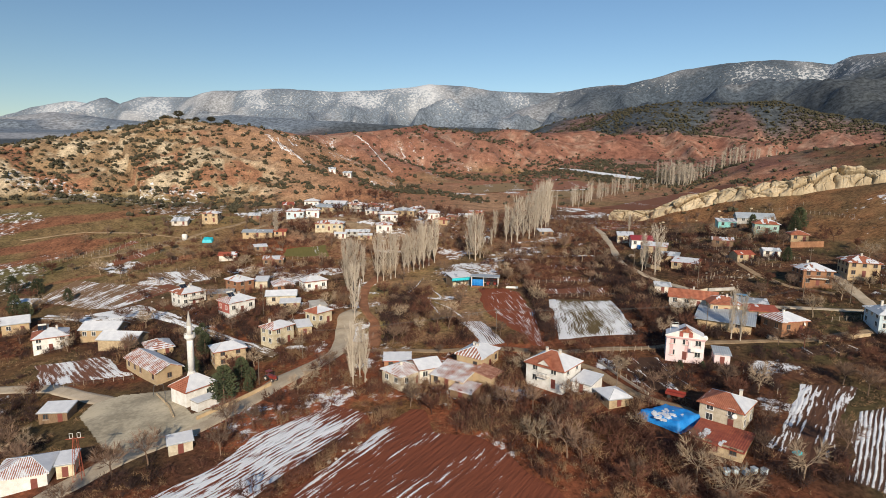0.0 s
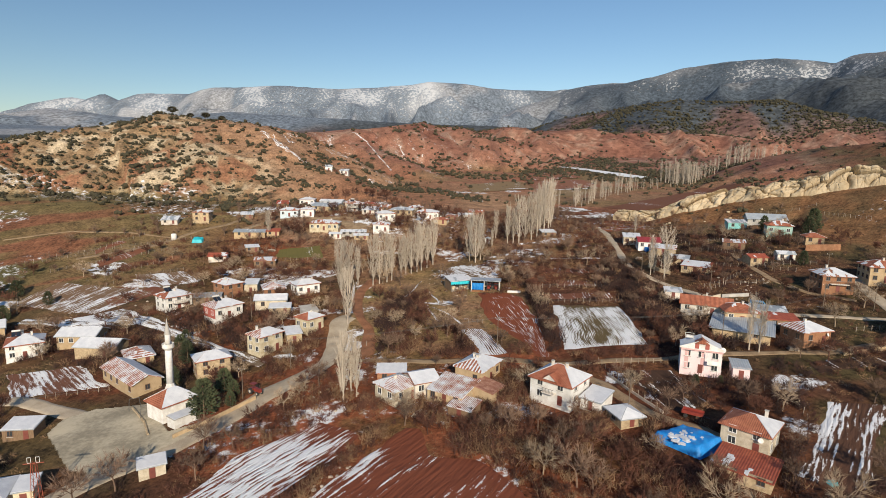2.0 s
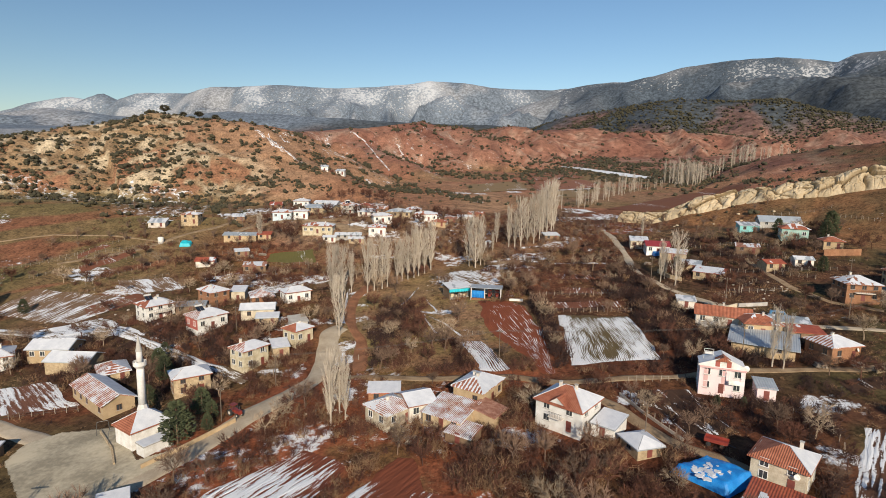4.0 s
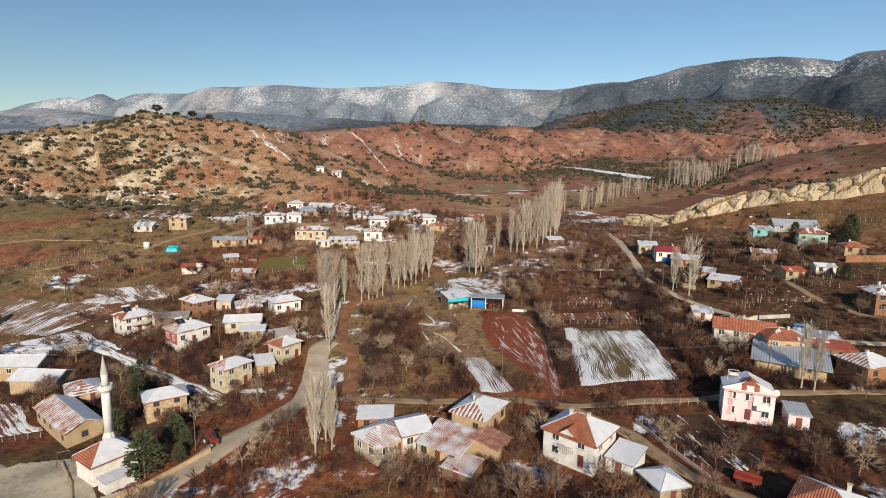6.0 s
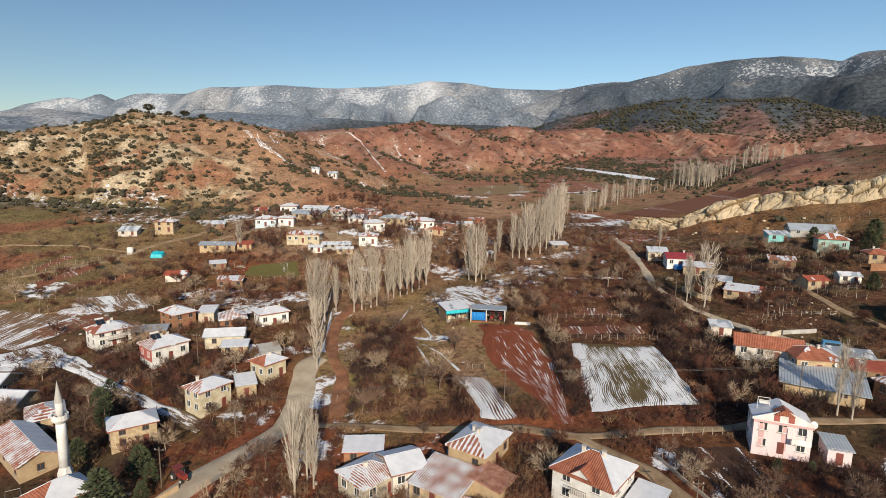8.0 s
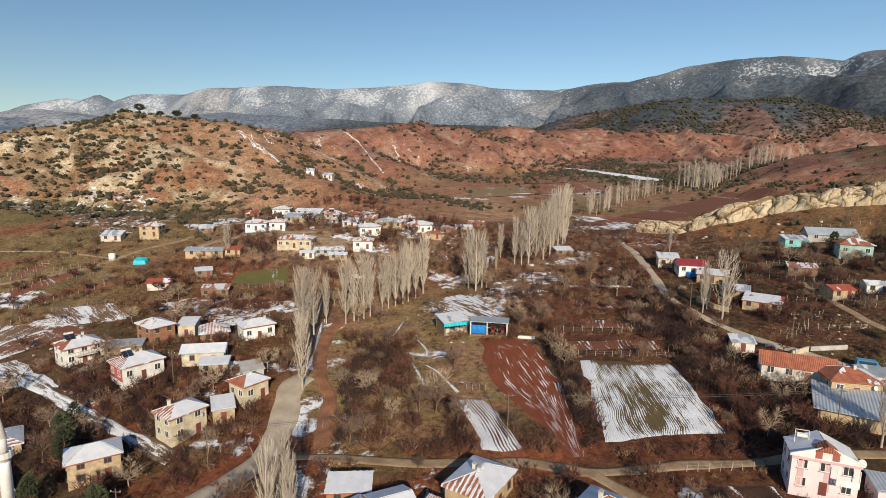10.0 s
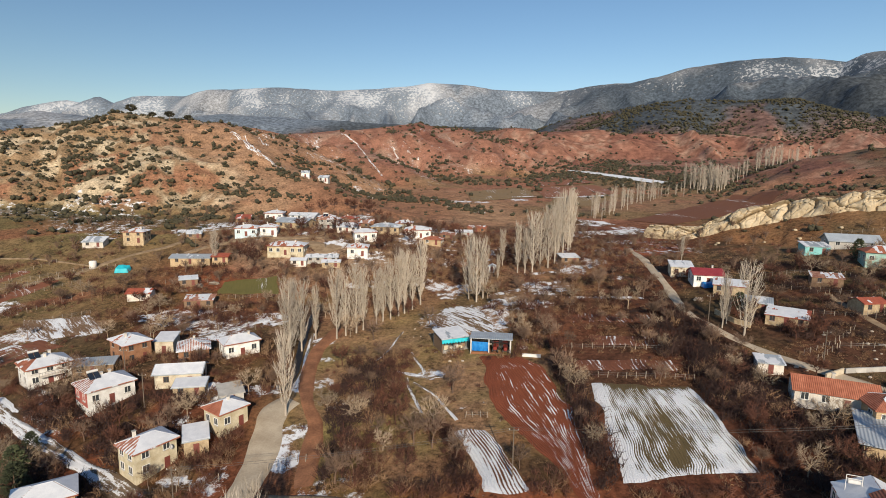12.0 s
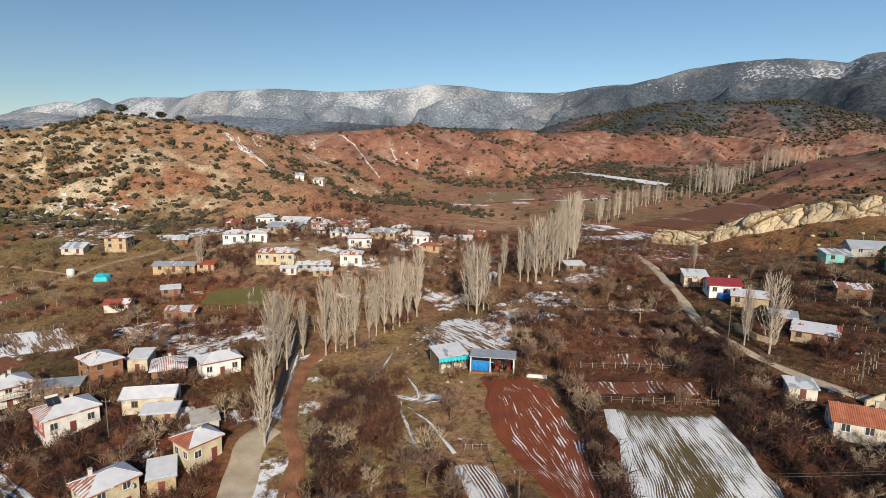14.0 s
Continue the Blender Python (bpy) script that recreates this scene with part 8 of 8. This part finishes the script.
# the upper valley
THICKETS += [(-100, 222, 14, 6, 20, 0.4), (-118, 245, 24, 4, 25, 0.35), (-66, 252, 12, 6, 0, 0.5), (108, 226, 14, 10, 0, 0.35), (90, 240, 12, 8, 0, 0.4), (-85, 275, 30, 9, 0, 0.55), (-60, 298, 30, 10, 0, 0.65), (-95, 304, 22, 9, 0, 0.55), (-40, 278, 16, 7, 0, 0.6), (-78, 248, 26, 5, 5, 0.5), (-30, 245, 24, 12, 0, 0.5), (25, 215, 26, 14, 0, 0.38), (5, 275, 26, 16, 0, 0.6), (50, 285, 20, 22, 0, 0.5)]
# the upper valley
THICKETS += [(80, 290, 12, 10, 0, 0.4), (-30, 240, 10, 10, 0, 0.3), (100, 236, 12, 5, -20, 0.7), (116, 224, 10, 4, 0, 0.7), (88, 222, 8, 6, 0, 0.6), (130, 240, 8, 5, 0, 0.6), (-152, 234, 14, 1.3, 55, 0.8), (-142, 216, 14, 1.3, 55, 0.8), (-126, 226, 12, 1.6, 35, 0.7), (-166, 246, 12, 1.3, 55, 0.7), (-105, 233, 16, 1.6, 5, 0.7), (-80, 222, 16, 1.6, 8, 0.8), (-150, 252, 16, 1.6, 30, 0.5), (-92, 246, 14, 1.6, 5, 0.7)]


def wanted(x, y):
    """How thick the scrub stands."""
    out = np.full(np.shape(x), 0.06)
    for cx, cy, rx, ry, turn, dense in THICKETS:
        a = radians(turn)
        u, v = (x - cx) * math.cos(a) + (y - cy) * math.sin(a), -(x - cx) * math.sin(a) + (y - cy) * math.cos(a)
        out = np.maximum(out, dense * step(1.25, 0.75, np.hypot(u / rx, v / ry) + 0.25 * fbm(x, y, 8, 3, 71)))
    return out


def join_copies(name, variants, places, mat, label, category):
    """One object of many copies: variants are (verts, faces) arrays; places rows of x, y, z, size, turn, variant."""
    verts, faces, base = [], [], 0
    for x, y, z, size, turn, k in places:
        v, f = variants[int(k)]
        c, s = math.cos(turn) * size, math.sin(turn) * size
        verts.append(np.stack([v[:, 0] * c - v[:, 1] * s + x, v[:, 0] * s + v[:, 1] * c + y, v[:, 2] * size + z], 1))
        faces.append(f + base)
        base += len(v)
    verts, faces = np.concatenate(verts), np.concatenate(faces)
    me = bpy.data.meshes.new(name)
    me.vertices.add(len(verts))
    me.vertices.foreach_set("co", verts.ravel())
    me.loops.add(faces.size)
    me.loops.foreach_set("vertex_index", faces.ravel())
    me.polygons.add(len(faces))
    me.polygons.foreach_set("loop_start", np.arange(0, faces.size, 3))
    me.polygons.foreach_set("loop_total", np.full(len(faces), 3))
    me.update(calc_edges=True)
    me.materials.append(mat)
    return tagged(new(name, me), label, category, kind="stuff")


def bush_variant(seed, twigs=24):
    rng = random.Random(seed)
    v, f = [], []
    for i in range(twigs):
        k = rng.uniform(0, 2 * math.pi)
        lean = rng.uniform(0.1, 1.1)
        a = (rng.gauss(0, 0.28), rng.gauss(0, 0.28), rng.uniform(-0.1, 0.35))
        ln = rng.uniform(0.5, 1.15)
        b = (a[0] + math.cos(k) * ln * math.sin(lean), a[1] + math.sin(k) * ln * math.sin(lean), a[2] + ln * math.cos(lean))
        spike(v, f, a, b, 0.032)
        mid = [a[j] + (b[j] - a[j]) * 0.55 for j in range(3)]
        spike(v, f, mid, (mid[0] + rng.gauss(0, 0.3), mid[1] + rng.gauss(0, 0.3), mid[2] + rng.uniform(0.1, 0.45)), 0.022)
    return np.array(v), np.array(f)


def shrub_variant(seed):
    """An evergreen shrub: a few ragged clumps with needle tips standing out."""
    rng = random.Random(seed)
    bm = bmesh.new()
    bmesh.ops.create_icosphere(bm, subdivisions=1, radius=1.0)
    ball_v, ball_f = [v.co.copy() for v in bm.verts], [[v.index for v in f.verts] for f in bm.faces]
    bm.free()
    v, f = [], []
    for i in range(rng.randint(2, 3)):
        r, n = rng.uniform(0.4, 0.75), len(v)
        c = Vector((rng.gauss(0, 0.38), rng.gauss(0, 0.38), rng.uniform(0.25, 0.85)))
        v.extend(tuple(c + Vector((p.x, p.y, p.z * 0.95)) * r * rng.uniform(0.6, 1.25)) for p in ball_v)
        f.extend(tuple(n + k for k in tri) for tri in ball_f)
    for i in range(7):
        k, t = rng.uniform(0, 6.283), rng.uniform(0.1, 1.0)
        a = (math.cos(k) * 0.5, math.sin(k) * 0.5, t)
        spike(v, f, a, (a[0] * rng.uniform(1.5, 2.2), a[1] * rng.uniform(1.5, 2.2), t + rng.uniform(0.0, 0.5)), 0.2)
    return np.array(v), np.array(f)


def grow_scrub():
    rng = np.random.default_rng(3)
    x, y = rng.uniform(-185, 140, 70000), 70 + 265 * rng.random(70000)
    dense = wanted(x, y)
    keep = (rng.random(len(x)) < dense * np.clip(1.15 - (y - 70) / 420, 0.45, 1)) & clear(x, y)
    x, y, dense = x[keep][:8200], y[keep][:8200], dense[keep][:8200]
    # bushes crowd the foot of every house
    rows = []
    for fx, fy, hw, hd, a in FOOT:
        for k in range(26 if fy < 215 else 9):
            side, along = rng.random(), rng.uniform(-1.1, 1.1)
            u, v = (along * hw, -hd - rng.uniform(0.5, 3.2)) if side < 0.55 else ((-hw - rng.uniform(0.5, 2.6)) * (1 if side < 0.85 else -1), along * hd)
            rows.append((fx + u * math.cos(a) - v * math.sin(a), fy + u * math.sin(a) + v * math.cos(a)))
    rows = np.array(rows)
    rows = rows[clear(rows[:, 0], rows[:, 1]) & (rng.random(len(rows)) < 0.8)]
    x, y, dense = np.concatenate([x, rows[:, 0]]), np.concatenate([y, rows[:, 1]]), np.concatenate([dense, np.full(len(rows), 0.55)])
    mixed = rng.permutation(len(x))
    x, y, dense = x[mixed], y[mixed], dense[mixed]
    size = rng.uniform(0.75, 1.75, len(x)) * (0.65 + 1.1 * dense)
    places = np.stack([x, y, land(x, y), size, rng.uniform(0, 6.28, len(x)), rng.integers(0, 5, len(x))], 1)
    bushes = [bush_variant(200 + i) for i in range(5)]
    px, py = places[:, 0], places[:, 1]
    # dark thickets, whose blackish twig colour also stands in for their shade
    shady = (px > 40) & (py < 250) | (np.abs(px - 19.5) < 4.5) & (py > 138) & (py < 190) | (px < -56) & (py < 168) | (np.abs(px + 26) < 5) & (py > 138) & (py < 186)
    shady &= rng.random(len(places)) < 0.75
    open_ground = places[~shady]
    half = len(open_ground) * 13 // 20
    join_copies("hedges", bushes, places[shady], M["bark_shaded"], "dense leafless hedges and brambles, blackish twigs carrying their shade", "hedges")
    join_copies("scrub", bushes, open_ground[:half], M["bark_dark"], "tangled leafless reddish brown scrub", "scrub")
    join_copies("dry_bushes", bushes, open_ground[half:], M["dry"], "dry tan bushes and tall weeds", "bushes")
    # dry grass and weeds between them
    x, y = rng.uniform(-150, 125, 34000), 68 + 200 * rng.random(34000) ** 1.25
    keep = clear(x, y, -0.2) & (fbm(x, y, 10, 3, 77) + rng.normal(0, 0.35, len(x)) > 0.05)
    x, y = x[keep][:15000], y[keep][:15000]
    tufts = []
    for i in range(5):
        rg, v, f = random.Random(500 + i), [], []
        for _ in range(9):
            a = (rg.gauss(0, 0.25), rg.gauss(0, 0.25), -0.05)
            spike(v, f, a, (a[0] + rg.gauss(0, 0.3), a[1] + rg.gauss(0, 0.3), rg.uniform(0.15, 0.5)), 0.035)
        tufts.append((np.array(v), np.array(f)))
    places = np.stack([x, y, land(x, y), rng.uniform(0.6, 1.5, len(x)), rng.uniform(0, 6.28, len(x)), rng.integers(0, 5, len(x))], 1)
    join_copies("dry_grass", tufts, places, M["straw"], "straw-coloured tufts of dry winter grass", "grass")
    # loose trees in gardens, orchards and along the stream
    x, y = rng.uniform(-185, 140, 12000), 72 + 262 * rng.random(12000)
    dense = np.clip(wanted(x, y) * 0.7 + 0.10, 0, 0.8)
    keep = (rng.random(len(x)) < dense) & clear(x, y, 0.6)
    x, y = x[keep], y[keep]
    taken = []
    for px, py in zip(x, y):
        if all((px - a) ** 2 + (py - b) ** 2 > (6 if py < 112 else 10) for a, b in taken):
            taken.append((px, py))
        if len(taken) >= 760:
            break
    taken.sort(key=lambda p: p[1])
    counts, far = {"fruit_tree": 0, "tree": 0}, []
    for i, (px, py) in enumerate(taken):
        k, s, turn = int(rng.integers(0, 9)), float(rng.uniform(0.7, 1.45)) * (1.12 if py < 112 else 1.0), float(rng.uniform(0, 360))
        kind = "fruit_tree" if k < 6 else "tree"
        counts[kind] += 1
        if counts[kind] > (290 if k < 6 else 150):
            far.append((px, py, float(land(px, py)), s * 0.95, turn, k % 3))
        elif k < 6:
            plant("fruit_tree", TREES[k], px, py, "leafless grey-brown fruit tree", "tree", s, turn, "leafless trees round the village")
        else:
            plant("tree", SCRUB_TREES[k - 6], px, py, "small leafless dark brown tree", "tree", s * 1.1, turn, "leafless trees round the village")
    light = []
    for i in range(3):
        rg, v, f = random.Random(400 + i), [], []
        spike(v, f, (0, 0, -0.2), (0.1, 0, 3.2), 0.14)
        for _ in range(34):
            a = (rg.gauss(0, 0.15), rg.gauss(0, 0.15), rg.uniform(1.0, 2.2))
            w = (rg.gauss(0, 1.1), rg.gauss(0, 1.1), rg.uniform(0.6, 2.6))
            spike(v, f, a, (a[0] + w[0], a[1] + w[1], a[2] + w[2]), 0.05)
            for _ in range(2):
                m = rg.uniform(0.4, 0.8)
                b = tuple(a[n] + w[n] * m for n in range(3))
                spike(v, f, b, (b[0] + rg.gauss(0, 0.6), b[1] + rg.gauss(0, 0.6), b[2] + rg.uniform(0.2, 0.9)), 0.034)
        light.append((np.array(v), np.array(f)))
    join_copies("distant_trees", light, far, M["bark"], "leafless orchard trees further up the valley", "trees")


M["straw"] = material("dry_straw", (0.21, 0.115, 0.057), (0.40, 0.26, 0.14), 7.0, 0.95, 0.2)
M["dry"] = material("dry_weeds", (0.15, 0.085, 0.045), (0.34, 0.21, 0.115), 5.0, 0.95, 0.2)
grow_scrub()


def grow_shrubs():
    """Juniper scrub on the hills."""
    rng = np.random.default_rng(9)
    shrubs = [shrub_variant(300 + i) for i in range(6)]
    x = np.concatenate([rng.uniform(-420, -40, 26000), rng.uniform(-460, 760, 60000)])
    y = np.concatenate([rng.uniform(225, 520, 26000), rng.uniform(262, 1500, 60000)])
    z = land(x, y)
    n = fbm(x, y, 55, 4, 81)
    left = step(14, 26, z) * step(-60, -100, x) * step(540, 470, y) * (0.34 + 0.30 * step(-0.1, 0.4, n)) * (1 - 0.75 * step(-225, -190, x - 0.3 * (y - 430)) * step(370, 410, y + 0.4 * x + 95))
    crestline = step(16, 4, crest(x, y, LEFT_HILL)[0]) * 0.6
    foot = step(30, 12, np.abs(z - 21)) * step(-70, -110, x) * step(360, 330, y) * step(262, 280, y) * 0.10
    right = step(90, 120, x) * step(272, 300, y + 0.4 * (x - 110)) * step(900, 700, y) * (0.22 + 0.6 * step(0.0, 0.5, n))
    red = step(480, 560, y) * step(40, 55, z) * (0.10 + 0.55 * step(0.15, 0.5, n))
    wood = step(1020, 1150, y + 60 * n) * 0.8 * (0.3 + step(-0.2, 0.3, n))
    valley = step(330, 380, y) * step(80, 40, z) * 0.10 * (1 + 4 * step(0.2, 0.5, n))
    band = step(24, 32, z) * step(60, 46, z) * step(500, 560, y) * step(900, 760, y) * step(-120, -20, x) * 0.75 * step(-0.25, 0.15, n)
    want = np.maximum.reduce([left, crestline * step(-60, -100, x), foot, right, red, valley, band, wood])
    keep = (rng.random(len(x)) < want * np.where(y < 480, 0.72, 0.50)) & clear(x, y)
    chosen = rng.permutation(np.nonzero(keep)[0])[:14500]
    x, y, z, n = x[chosen], y[chosen], z[chosen], n[chosen]
    size = (0.35 + 1.9 * rng.random(len(x)) ** 2.4) * np.where(y > 480, 1.35, 1.0) * np.where(y > 760, 1.3, 1) * np.where(y > 1050, 1.15, 1)
    # open forest on the hills behind, and thick scrub along the foot of the red ridge
    for count, xr, yr, low, top, lean in ((5200, (60, 900), (1080, 1560), 1.6, 3.6, 0.55), (2600, (-140, 330), (520, 900), 0.9, 2.4, 0.3), (900, (150, 420), (330, 640), 0.7, 2.2, 0.5)):
        qx, qy = rng.uniform(*xr, count * 2), rng.uniform(*yr, count * 2)
        near = fbm(qx, qy, 85, 4, 86) + rng.normal(0, 0.15, len(qx))
        if low == 0.9:
            near = near + 0.45 * step(62, 40, land(qx, qy)) - 0.2
        pick = np.nonzero((near > 0.12 - 0.25 * lean) & clear(qx, qy))[0][:count]
        qx, qy = qx[pick], qy[pick]
        x, y, z = np.concatenate([x, qx]), np.concatenate([y, qy]), np.concatenate([z, land(qx, qy)])
        size = np.concatenate([size, rng.uniform(low, top, len(qx))])
    # green scrub along the snowy gully behind the upper village
    line = np.array([(-88.0, 396.7), (-85.7, 433.0), (-72.8, 419.0), (-56.3, 417.6), (-43.8, 408.0), (-31.1, 421.5), (-19.5, 396.8), (-1.1, 375.7)])
    k = rng.uniform(0, len(line) - 1.001, 260)
    lo, part_ = k.astype(int), (k % 1)[:, None]
    q = line[lo] * (1 - part_) + line[lo + 1] * part_ + rng.normal(0, 5, (260, 2))
    x, y, z = np.concatenate([x, q[:, 0]]), np.concatenate([y, q[:, 1]]), np.concatenate([z, land(q[:, 0], q[:, 1])])
    size = np.concatenate([size, rng.uniform(0.6, 1.9, 260)])
    # old junipers stand in broad clumps on the western hill and along its foot
    cx = np.concatenate([rng.uniform(-400, -85, 700), rng.uniform(-190, -95, 90)])
    cy = np.concatenate([rng.uniform(280, 470, 700), rng.uniform(276, 335, 90)])
    ok = (land(cx, cy) > 17) & clear(cx, cy, 2) & (rng.random(len(cx)) < np.where(fbm(cx, cy, 60, 3, 83) > 0.05, 0.42, 0.12))
    for px, py in zip(cx[ok], cy[ok]):
        count, wide = int(rng.integers(4, 10)), float(rng.uniform(1.2, 3.2))
        qx, qy = px + rng.normal(0, wide, count), py + rng.normal(0, wide * 0.8, count)
        x, y, z = np.concatenate([x, qx]), np.concatenate([y, qy]), np.concatenate([z, land(qx, qy)])
        size = np.concatenate([size, rng.uniform(0.6, 1.8, count)])
    places = np.stack([x, y, z - 0.15, size, rng.uniform(0, 6.28, len(x)), rng.integers(0, 6, len(x))], 1)
    join_copies("juniper_scrub", shrubs, places, M["needles"], "dark olive juniper shrubs dotting the dry hills", "shrubs")


grow_shrubs()
crag_rng = random.Random(31)
for i in range(12):
    k = crag_rng.random()
    x, y = 96 + 66 * k + crag_rng.gauss(0, 2), 320 - 36 * k + crag_rng.uniform(-2, 6)
    v, f = shrub_variant(700 + i % 4)
    bush = Shape()
    bush.v, bush.f = [tuple(p) for p in v], [tuple(int(q) for q in t) for t in f]
    ob = tagged(part("juniper", bush, M["needles"]), "round dark juniper bush behind the crag", "juniper", "junipers on the crag")
    ob.matrix_basis = pose(x, y, float(land(x, y)) + 0.2, 0, 0, 60 * i) @ Matrix.Scale(crag_rng.uniform(1.2, 2.4), 4)
for x, y, s in ((-250, 440, 1.0), (-226, 447, 0.85), (-215, 452, 0.7), (-262, 439, 0.6), (-238, 446, 0.5)):
    ob = tagged(thing("pine", x, y, float(land(x, y)) - 0.2), "dark pine on the hill's skyline", "pine tree")
    rng_p = random.Random(int(-x))
    tops = Shape()
    for i in range(170):
        k, t = rng_p.uniform(0, 6.283), rng_p.random()
        rr = 4.2 * s * math.sqrt(max(0.05, 1 - (2 * t - 1) ** 2)) * rng_p.uniform(0.4, 1)
        c = (math.cos(k) * rr, math.sin(k) * rr, s * (2.2 + 4.2 * t))
        for _ in range(3):
            spike(tops.v, tops.f, c, (c[0] + rng_p.gauss(0, 0.9), c[1] + rng_p.gauss(0, 0.9), c[2] + rng_p.uniform(0, 1.0)), 0.26)
    part("trunk", Shape().tube((0, 0, -0.5), (0, 0, 4 * s), 0.35 * s, 0.15 * s, 6), M["bark"], ob)
    part("crown", tops, M["needles"], ob)
